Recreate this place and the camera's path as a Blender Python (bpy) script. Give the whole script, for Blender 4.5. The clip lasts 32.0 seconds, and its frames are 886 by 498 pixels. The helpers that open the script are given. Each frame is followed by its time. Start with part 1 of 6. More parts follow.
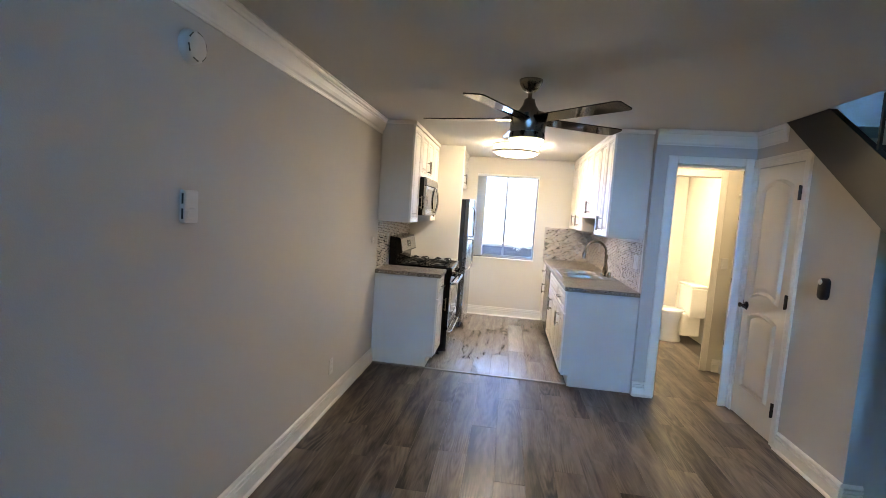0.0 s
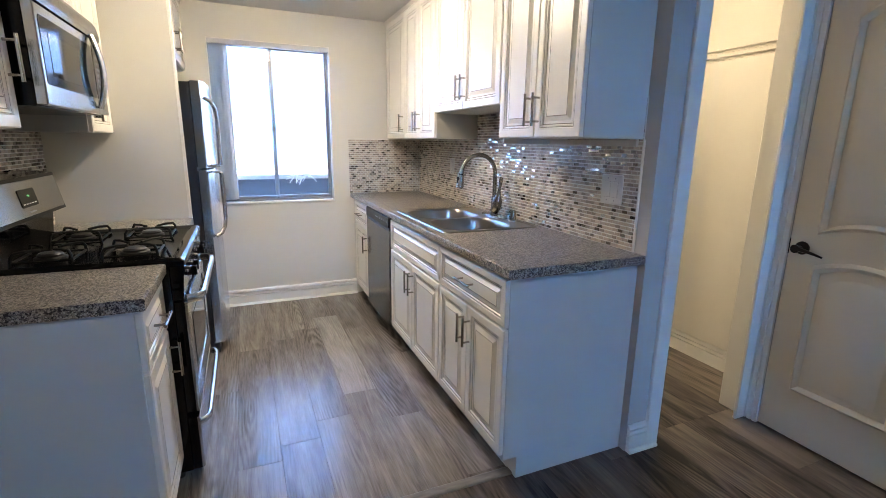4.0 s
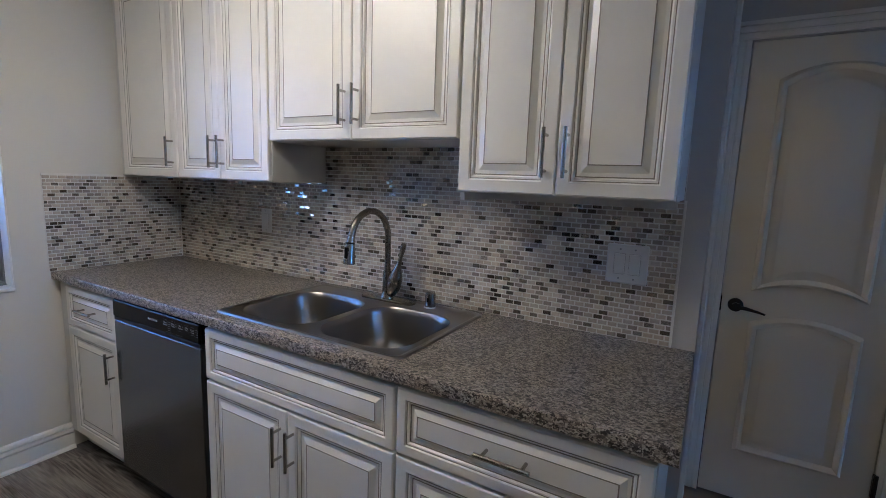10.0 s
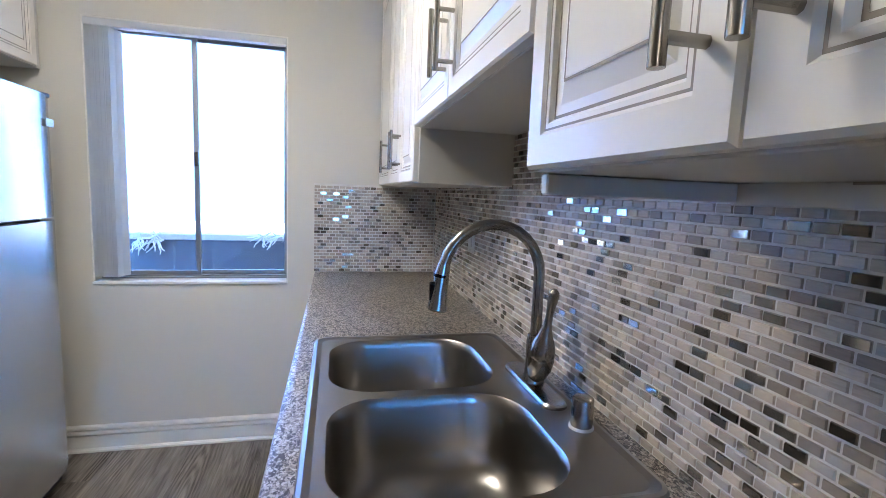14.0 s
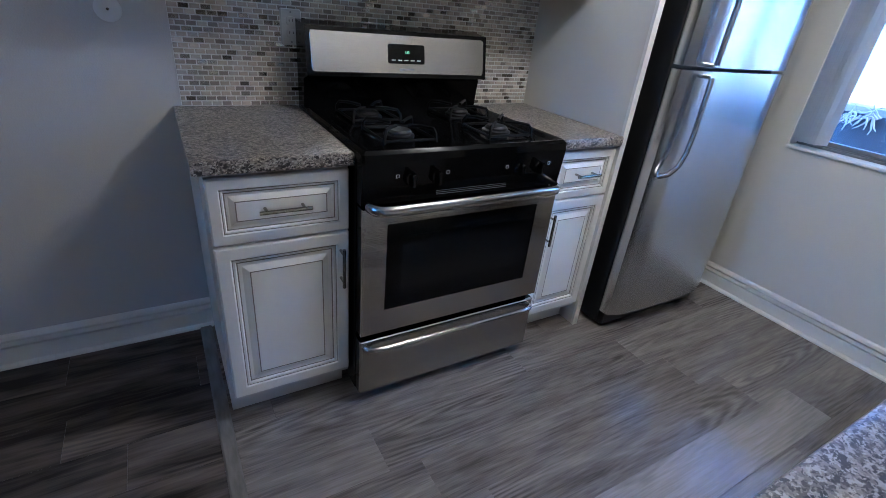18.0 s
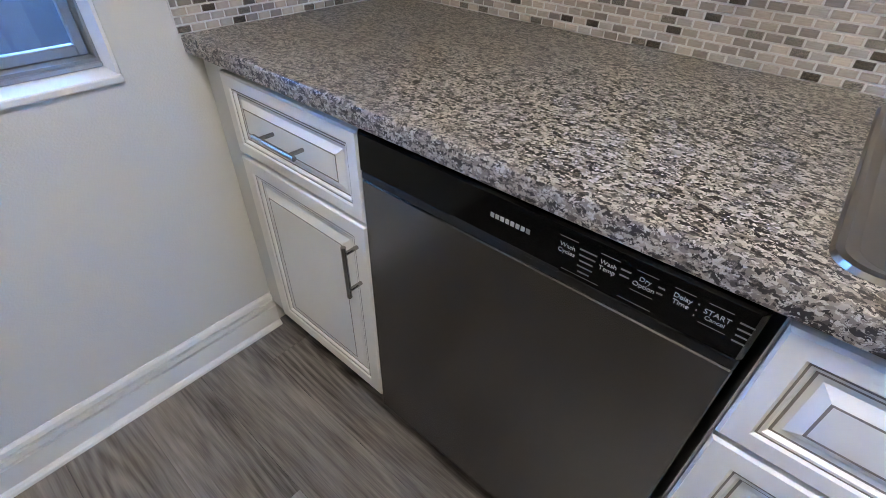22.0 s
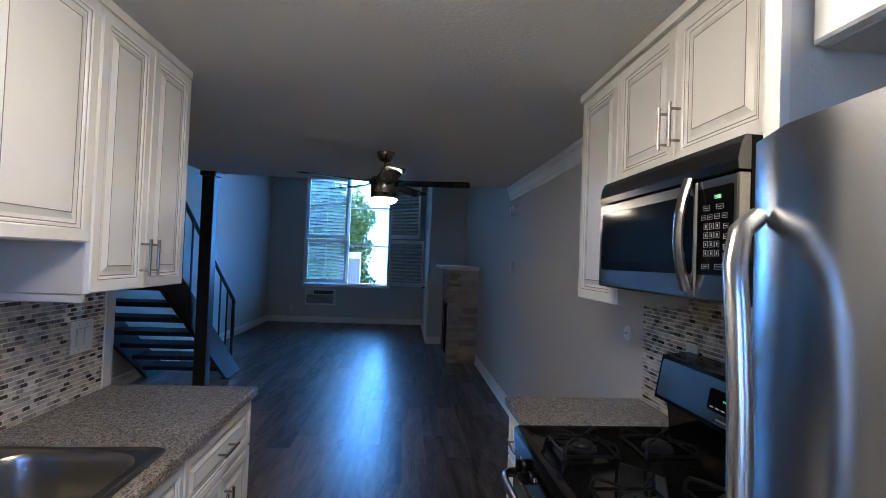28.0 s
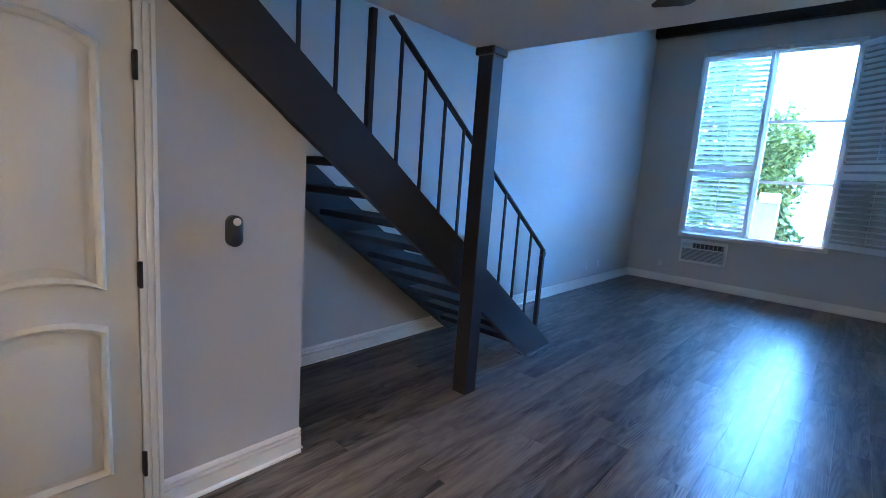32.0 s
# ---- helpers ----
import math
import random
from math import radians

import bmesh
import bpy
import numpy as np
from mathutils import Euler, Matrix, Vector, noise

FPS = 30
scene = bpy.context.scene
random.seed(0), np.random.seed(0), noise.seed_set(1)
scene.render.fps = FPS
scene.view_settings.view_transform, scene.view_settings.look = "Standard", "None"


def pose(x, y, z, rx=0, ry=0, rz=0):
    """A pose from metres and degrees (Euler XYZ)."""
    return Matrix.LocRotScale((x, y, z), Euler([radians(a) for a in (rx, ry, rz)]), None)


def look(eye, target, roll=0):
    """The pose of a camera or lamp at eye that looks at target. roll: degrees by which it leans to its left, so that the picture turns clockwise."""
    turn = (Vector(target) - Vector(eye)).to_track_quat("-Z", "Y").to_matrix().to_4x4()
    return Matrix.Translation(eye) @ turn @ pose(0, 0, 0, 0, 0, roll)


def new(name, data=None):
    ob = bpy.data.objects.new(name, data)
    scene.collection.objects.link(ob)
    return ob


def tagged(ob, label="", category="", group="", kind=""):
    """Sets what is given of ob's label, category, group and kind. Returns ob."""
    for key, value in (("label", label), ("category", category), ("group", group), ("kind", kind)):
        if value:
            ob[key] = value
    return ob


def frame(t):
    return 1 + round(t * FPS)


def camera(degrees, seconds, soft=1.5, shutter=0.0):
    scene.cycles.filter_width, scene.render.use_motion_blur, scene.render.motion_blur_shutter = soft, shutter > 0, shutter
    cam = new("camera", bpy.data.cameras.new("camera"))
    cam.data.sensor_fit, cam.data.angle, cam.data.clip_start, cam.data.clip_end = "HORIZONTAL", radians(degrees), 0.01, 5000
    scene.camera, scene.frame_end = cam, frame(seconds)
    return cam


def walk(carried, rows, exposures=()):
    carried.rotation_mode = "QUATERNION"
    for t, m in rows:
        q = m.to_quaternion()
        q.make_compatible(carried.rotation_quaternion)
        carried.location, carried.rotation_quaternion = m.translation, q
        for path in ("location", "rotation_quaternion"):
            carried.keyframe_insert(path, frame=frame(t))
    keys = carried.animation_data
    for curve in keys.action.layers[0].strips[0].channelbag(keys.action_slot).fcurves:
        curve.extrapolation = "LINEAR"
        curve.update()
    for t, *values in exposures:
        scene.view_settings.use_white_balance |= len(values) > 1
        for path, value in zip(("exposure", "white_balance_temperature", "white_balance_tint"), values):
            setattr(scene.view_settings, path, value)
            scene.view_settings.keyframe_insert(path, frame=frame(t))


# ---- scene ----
cam = camera(87.0, 32.0, 0.85)
PATH = [
    (0, (1.228, -4.235, 1.531), (0.964, -2.26, 1.361), 3.9),
    (0.5, (1.125, -3.961, 1.542), (1.239, -1.964, 1.561), 3.6),
    (1, (1.005, -3.67, 1.546), (1.436, -1.722, 1.699), 1.9),
    (1.5, (0.943, -3.344, 1.564), (1.551, -1.448, 1.758), 1.3),
    (2, (0.936, -2.997, 1.516), (1.611, -1.115, 1.568), 1.0),
    (2.5, (0.898, -2.616, 1.449), (1.597, -0.746, 1.324), 0.7),
    (3, (0.906, -2.226, 1.406), (1.591, -0.372, 1.098), 1.1),
    (3.5, (0.916, -1.812, 1.363), (1.607, 0.024, 0.977), 1.4),
    (5.5, (0.988, -0.318, 1.355), (2.206, 1.147, 0.747), -0.6),
    (6, (0.999, -0.101, 1.381), (2.37, 1.271, 0.894), 0.5),
    (6.5, (0.959, 0.018, 1.451), (2.444, 1.337, 1.219), 1.8),
    (7, (0.832, 0.036, 1.516), (2.414, 1.259, 1.508), 0.9),
    (7.5, (0.718, 0.023, 1.538), (2.336, 1.193, 1.653), 1.6),
    (8, (0.635, 0.003, 1.542), (2.247, 1.174, 1.723), 2.5),
    (8.5, (0.575, -0.037, 1.556), (2.181, 1.128, 1.809), 2.2),
    (9, (0.555, -0.052, 1.533), (2.172, 1.116, 1.668), 2.3),
    (9.5, (0.638, -0.039, 1.481), (2.315, 1.048, 1.387), 1.7),
    (10, (0.823, -0.007, 1.415), (2.538, 0.979, 1.122), 2.1),
    (10.5, (1.11, 0.013, 1.355), (2.84, 0.912, 0.908), 3.0),
    (11, (1.323, 0.104, 1.295), (3.09, 0.873, 0.762), 3.5),
    (11.5, (1.588, 0.206, 1.259), (3.356, 0.9, 0.633), 1.6),
    (12, (1.756, 0.254, 1.203), (3.45, 0.942, 0.391), 4.1),
    (12.5, (1.862, 0.269, 1.189), (3.465, 1.095, 0.325), 6.2),
    (13, (1.919, 0.278, 1.263), (3.537, 1.322, 0.723), 7.1),
    (13.5, (1.893, 0.245, 1.311), (3.154, 1.775, 1.052), 4.1),
    (14, (1.883, 0.154, 1.35), (2.335, 2.088, 1.116), 2.3),
    (14.5, (1.913, 0.11, 1.392), (1.71, 2.089, 1.185), 1.9),
    (15, (1.957, 0.11, 1.405), (1.124, 1.92, 1.227), 3.1),
    (15.5, (1.99, 0.08, 1.405), (0.774, 1.665, 1.324), 2.1),
    (17.5, (1.881, 0.048, 1.363), (0.315, 1.11, 0.714), 5.1),
    (18, (1.866, 0.064, 1.298), (0.361, 1.016, 0.380), 6.0),
    (18.5, (1.808, 0.073, 1.258), (0.413, 0.989, 0.156), 7.9),
    (19, (1.646, 0.096, 1.224), (0.502, 1.157, -0.027), 6.6),
    (19.5, (1.527, 0.185, 1.234), (0.729, 1.447, -0.097), 5.1),
    (20, (1.505, 0.432, 1.193), (1.003, 1.797, -0.179), 1.3),
    (20.5, (1.45, 0.713, 1.154), (1.407, 2.157, -0.214), 0.0),
    (21, (1.362, 1.001, 1.153), (1.801, 2.44, -0.165), -2.1),
    (21.5, (1.31, 1.286, 1.183), (2.089, 2.596, -0.112), -0.3),
    (22.2, (1.363, 1.678, 1.192), (2.715, 2.48, -0.044), 2.1),
    (22.6, (1.434, 1.8, 1.197), (2.972, 2.111, -0.044), 2.2),
    (23, (1.533, 1.857, 1.166), (3.095, 1.633, -0.064), 0.6),
    (23.5, (1.514, 1.968, 1.177), (2.746, 1.013, -0.076), 0.3),
    (24, (1.456, 2.14, 1.152), (2.136, 0.844, -0.211), 0.9),
    (24.5, (1.367, 2.209, 1.164), (1.779, 0.812, -0.208), 1.6),
    (25, (1.295, 2.247, 1.19), (1.483, 0.731, -0.1), 3.2),
    (25.5, (1.28, 2.269, 1.308), (1.24, 0.53, 0.32), 3.5),
    (26, (1.254, 2.284, 1.399), (1.041, 0.379, 0.83), 2.6),
    (26.5, (1.244, 2.309, 1.487), (0.937, 0.337, 1.36), 2.3),
    (28.5, (1.117, 2.12, 1.531), (0.989, 0.125, 1.58), 1.9),
    (29, (1.135, 1.85, 1.508), (1.011, -0.146, 1.494), 1.3),
    (29.5, (1.077, 1.538, 1.521), (0.995, -0.46, 1.489), 1.6),
    (30, (0.992, 1.163, 1.535), (0.977, -0.836, 1.472), 1.9),
    (30.5, (0.955, 0.826, 1.496), (1.08, -1.167, 1.402), 2.0),
    (31, (0.999, 0.486, 1.508), (1.432, -1.462, 1.380), 2.3),
    (31.5, (1.071, 0.123, 1.504), (1.922, -1.676, 1.304), 3.0),
    (32, (1.196, -0.124, 1.49), (2.496, -1.614, 1.19), 4.2),
]
EXPOSURES = [
    (0, 3.53, 9000, 12), (1, 3.38, 8600, 12), (2, 3.33, 9000, 12), (3, 3.2, 8300, 11), (6, 2.58, 6700, 10), (7, 2.16, 6500, 11), (9, 1.8, 6300, 12), (10, 1.94, 6250, 11), (11, 2.72, 6900, 11), (12, 3.22, 7000, 11), (12.5, 3.32, 6900, 10),
    (13, 3.4, 6950, 10), (13.5, 3.25, 6500, 10), (14, 2.78, 6200, 10), (15, 2.06, 5800, 10), (18, 2.42, 5450, 11), (20, 3.2, 5800, 12), (21, 2.98, 5600, 11), (22, 2.84, 6150, 10), (23, 2.98, 6700, 11), (24, 2.88, 7000, 12), (26, 3.07, 6800, 11), (26.5, 2.9, 6500, 10),
    (28.5, 2.15, 6500, 12), (29, 2.5, 6300, 12), (30, 3.12, 6500, 11), (31, 3.32, 6550, 13), (32, 3.7, 6950, 15),
]
walk(cam, [(t, look(eye, target, roll)) for t, eye, target, roll in PATH], EXPOSURES)

# ---- world and lights ----
world = bpy.data.worlds.new("sky")
scene.world = world
world.use_nodes = True
wn = world.node_tree.nodes
sky = wn.new("ShaderNodeTexSky")
sky.sky_type, sky.sun_disc = "NISHITA", False
sky.sun_elevation, sky.sun_rotation = radians(55), radians(96)
world.node_tree.links.new(sky.outputs[0], wn["Background"].inputs[0])
wn["Background"].inputs[1].default_value = 0.15

sun_data = bpy.data.lights.new("sun", "SUN")
sun_data.energy, sun_data.angle, sun_data.color = 4.5, radians(0.5), (1.0, 0.95, 0.88)
sun = new("sun", sun_data)
sun.matrix_world = look((14, -1.5, 20), (0, 0, 0))


# ---- materials ----
def shader(name, base, rough=0.5, metal=0.0, var=0.06, scale=3.0, bump=0.0, bump_scale=60.0, fine=0.0, stretch=(1, 1, 1), spec=0.5, rough_var=0.0, by_object=0.0):
    """A plain surface: two scales of tone, fine relief, and gloss that wanders."""
    m = bpy.data.materials.new(name)
    m.use_nodes = True
    n, l = m.node_tree.nodes, m.node_tree.links
    b = n["Principled BSDF"]
    b.inputs["Roughness"].default_value, b.inputs["Metallic"].default_value = rough, metal
    b.inputs["Specular IOR Level"].default_value = spec
    co = n.new("ShaderNodeTexCoord")
    mp = n.new("ShaderNodeMapping")
    mp.inputs["Scale"].default_value = stretch
    l.new(co.outputs["Object"], mp.inputs[0])
    t1 = n.new("ShaderNodeTexNoise")
    t1.inputs["Scale"].default_value, t1.inputs["Detail"].default_value = scale, 5
    l.new(mp.outputs[0], t1.inputs[0])
    t2 = n.new("ShaderNodeTexNoise")
    t2.inputs["Scale"].default_value, t2.inputs["Detail"].default_value = bump_scale, 3
    l.new(mp.outputs[0], t2.inputs[0])
    add = n.new("ShaderNodeMath")
    add.operation = "MULTIPLY_ADD"
    l.new(t2.outputs[0], add.inputs[0])
    add.inputs[1].default_value = fine
    l.new(t1.outputs[0], add.inputs[2])
    last = add
    if by_object:
        info = n.new("ShaderNodeObjectInfo")
        a2 = n.new("ShaderNodeMath")
        a2.operation = "MULTIPLY_ADD"
        l.new(info.outputs["Random"], a2.inputs[0])
        a2.inputs[1].default_value = by_object
        l.new(add.outputs[0], a2.inputs[2])
        last = a2
    ramp = n.new("ShaderNodeMapRange")
    ramp.inputs[1].default_value, ramp.inputs[2].default_value = 0.25, 0.75 + fine + by_object
    ramp.inputs[3].default_value, ramp.inputs[4].default_value = 1 - var, 1 + var
    l.new(last.outputs[0], ramp.inputs[0])
    hsv = n.new("ShaderNodeHueSaturation")
    hsv.inputs["Color"].default_value = (*base, 1)
    l.new(ramp.outputs[0], hsv.inputs["Value"])
    l.new(hsv.outputs[0], b.inputs["Base Color"])
    if rough_var:
        rr = n.new("ShaderNodeMapRange")
        rr.inputs[3].default_value, rr.inputs[4].default_value = rough - rough_var, rough + rough_var
        l.new(t1.outputs[0], rr.inputs[0])
        l.new(rr.outputs[0], b.inputs["Roughness"])
    if bump:
        bp = n.new("ShaderNodeBump")
        bp.inputs["Strength"].default_value, bp.inputs["Distance"].default_value = bump, 0.002
        l.new(t2.outputs[0], bp.inputs["Height"])
        l.new(bp.outputs[0], b.inputs["Normal"])
    return m


def glow(name, color, strength):
    m = bpy.data.materials.new(name)
    m.use_nodes = True
    b = m.node_tree.nodes["Principled BSDF"]
    b.inputs["Base Color"].default_value = (0.8, 0.8, 0.8, 1)
    b.inputs["Emission Color"].default_value = (*color, 1)
    b.inputs["Emission Strength"].default_value = strength
    return m


def clear(name, tint=(1, 1, 1), rough=0.0):
    m = bpy.data.materials.new(name)
    m.use_nodes = True
    n, l = m.node_tree.nodes, m.node_tree.links
    n.remove(n["Principled BSDF"])
    tr, gl, mix, fr = n.new("ShaderNodeBsdfTransparent"), n.new("ShaderNodeBsdfGlossy"), n.new("ShaderNodeMixShader"), n.new("ShaderNodeFresnel")
    tr.inputs[0].default_value = (*tint, 1)
    gl.inputs["Roughness"].default_value = rough
    fr.inputs[0].default_value = 1.45
    l.new(fr.outputs[0], mix.inputs[0])
    l.new(tr.outputs[0], mix.inputs[1])
    l.new(gl.outputs[0], mix.inputs[2])
    l.new(mix.outputs[0], n["Material Output"].inputs[0])
    return m


M = {}
M["paint"] = shader("greige_wall_paint", (0.52, 0.50, 0.47), 0.75, var=0.03, scale=1.2, bump=0.35, bump_scale=220, fine=0.15)
M["cream"] = shader("cream_wall_paint", (0.66, 0.635, 0.57), 0.7, var=0.03, scale=1.2, bump=0.35, bump_scale=220, fine=0.15)
M["ceil"] = shader("ceiling_paint", (0.60, 0.59, 0.57), 0.85, var=0.03, scale=1.0, bump=1.0, bump_scale=60, fine=0.2)
M["trim"] = shader("white_trim_paint", (0.78, 0.76, 0.71), 0.35, var=0.03, scale=4, bump=0.08, bump_scale=90)
M["cab"] = shader("white_cabinet_paint", (0.80, 0.775, 0.72), 0.32, var=0.025, scale=5, bump=0.05, bump_scale=120)
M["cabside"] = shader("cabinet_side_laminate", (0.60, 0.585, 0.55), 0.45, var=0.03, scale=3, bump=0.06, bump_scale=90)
M["glaze"] = shader("grey_glaze_line", (0.25, 0.22, 0.185), 0.5, var=0.1, scale=20)
M["door"] = shader("cream_door_paint", (0.70, 0.66, 0.58), 0.38, var=0.03, scale=4, bump=0.08, bump_scale=110)
M["steel"] = shader("brushed_stainless_steel", (0.44, 0.42, 0.39), 0.21, 1.0, var=0.06, scale=6, bump=0.12, bump_scale=9, stretch=(60, 1, 60), rough_var=0.05)
M["steelv"] = shader("brushed_refrigerator_steel", (0.52, 0.52, 0.52), 0.24, 1.0, var=0.04, scale=6, stretch=(1, 1, 1), rough_var=0.03)
M["sinksteel"] = shader("satin_sink_steel", (0.34, 0.322, 0.30), 0.30, 1.0, var=0.04, scale=4, rough_var=0.03)
M["dwsteel"] = shader("dark_brushed_door_steel", (0.17, 0.167, 0.165), 0.23, 1.0, var=0.04, scale=6, rough_var=0.03)
for _k in ("steelv", "dwsteel"):
    _t = M[_k].node_tree
    _tan = _t.nodes.new("ShaderNodeTangent")
    _tan.direction_type, _tan.axis = "RADIAL", "Z"
    _b = _t.nodes["Principled BSDF"]
    _b.inputs["Anisotropic"].default_value, _b.inputs["Anisotropic Rotation"].default_value = 0.8, 0.25
    _t.links.new(_tan.outputs[0], _b.inputs["Tangent"])
M["nickel"] = shader("brushed_nickel", (0.34, 0.32, 0.29), 0.24, 1.0, var=0.05, scale=8)
M["dknickel"] = shader("dark_brushed_nickel", (0.27, 0.245, 0.21), 0.26, 1.0, var=0.06, scale=8)
M["black"] = shader("black_enamel", (0.003, 0.003, 0.0032), 0.10, var=0.2, scale=8, spec=0.17)
M["blackm"] = shader("matt_black_plastic", (0.006, 0.006, 0.0065), 0.45, var=0.15, scale=8, bump=0.2, bump_scale=300)
M["iron"] = shader("cast_iron_grate", (0.004, 0.004, 0.004), 0.55, spec=0.2, var=0.2, scale=20, bump=0.3, bump_scale=250)
M["glassblk"] = shader("dark_oven_glass", (0.004, 0.0045, 0.005), 0.05, var=0.1, scale=2, spec=0.2)
M["iron_paint"] = shader("dark_brown_stair_paint", (0.017, 0.015, 0.014), 0.38, var=0.12, scale=3, bump=0.15, bump_scale=70)
M["tread"] = shader("dark_carpet_tread", (0.022, 0.022, 0.024), 0.8, var=0.2, scale=40, bump=0.5, bump_scale=160)
M["bronze"] = shader("oil_rubbed_bronze", (0.018, 0.014, 0.012), 0.35, 0.6, var=0.2, scale=12)
M["plate"] = shader("white_switch_plastic", (0.62, 0.62, 0.605), 0.4, var=0.02, scale=6)
M["darkgap"] = shader("shaded_plastic_gap", (0.22, 0.21, 0.20), 0.6, var=0.02, scale=6)
M["alu"] = shader("grey_window_aluminium", (0.30, 0.31, 0.32), 0.4, 0.7, var=0.08, scale=9)
M["grout"] = shader("pale_grout", (0.70, 0.68, 0.64), 0.85, var=0.08, scale=30, bump=0.4, bump_scale=400)
M["blind"] = shader("white_vinyl_blind", (0.42, 0.44, 0.46), 0.5, var=0.03, scale=5)
M["ringmetal"] = shader("pale_satin_nickel", (0.72, 0.70, 0.66), 0.34, 1.0, var=0.03, scale=8)
M["vane"] = shader("white_vinyl_vane", (0.66, 0.68, 0.70), 0.5, var=0.03, scale=5)
M["shutter"] = shader("white_shutter_paint", (0.78, 0.78, 0.76), 0.4, var=0.03, scale=5)
M["louvre"] = shader("white_louvre_plastic", (0.76, 0.76, 0.74), 0.4, var=0.03, scale=5)
for _k, _f in (("louvre", 0.27), ("shutter", 0.20), ("vane", 0.35)):
    _t = M[_k].node_tree
    _tr, _mx = _t.nodes.new("ShaderNodeBsdfTranslucent"), _t.nodes.new("ShaderNodeMixShader")
    _tr.inputs[0].default_value = (0.85, 0.85, 0.82, 1)
    _mx.inputs[0].default_value = _f
    _t.links.new(_t.nodes["Principled BSDF"].outputs[0], _mx.inputs[1])
    _t.links.new(_tr.outputs[0], _mx.inputs[2])
    _t.links.new(_mx.outputs[0], _t.nodes["Material Output"].inputs[0])
M["dark"] = shader("dark_void", (0.01, 0.01, 0.01), 0.8, var=0.1)
M["mark"] = shader("pale_print", (0.65, 0.65, 0.65), 0.5, var=0.02)
M["faintmark"] = shader("faint_grey_print", (0.11, 0.11, 0.115), 0.5, var=0.02)
M["dimmark"] = shader("grey_print", (0.30, 0.30, 0.31), 0.5, var=0.02)
M["gap"] = shader("plank_joint", (0.07, 0.062, 0.055), 0.8, var=0.1)
M["dome"] = glow("lit_frosted_dome", (1.0, 0.91, 0.78), 6.0)
M["fanlight"] = glow("lit_fan_lens", (1.0, 0.86, 0.68), 7.0)
M["halllight"] = glow("lit_hall_lens", (1.0, 0.86, 0.66), 5.0)
M["bathlight"] = glow("lit_bath_lens", (1.0, 0.90, 0.74), 22.0)
M["skyglow"] = glow("bright_sky", (0.06, 0.34, 1.0), 6.2)
M["skynorth"] = glow("bright_north_sky", (0.12, 0.42, 1.0), 6.0)
M["led"] = glow("green_display", (0.05, 1.0, 0.2), 0.22)
M["pane"] = clear("window_glass")
M["stoneb"] = shader("split_ledger_stone", (0.36, 0.30, 0.24), 0.8, var=0.55, scale=7, bump=0.9, bump_scale=25, fine=0.3, by_object=0.9)
M["mantel"] = shader("pale_mantel_paint", (0.58, 0.54, 0.47), 0.5, var=0.05, scale=5)
M["porcelain"] = shader("white_porcelain", (0.8, 0.8, 0.78), 0.12, var=0.02)


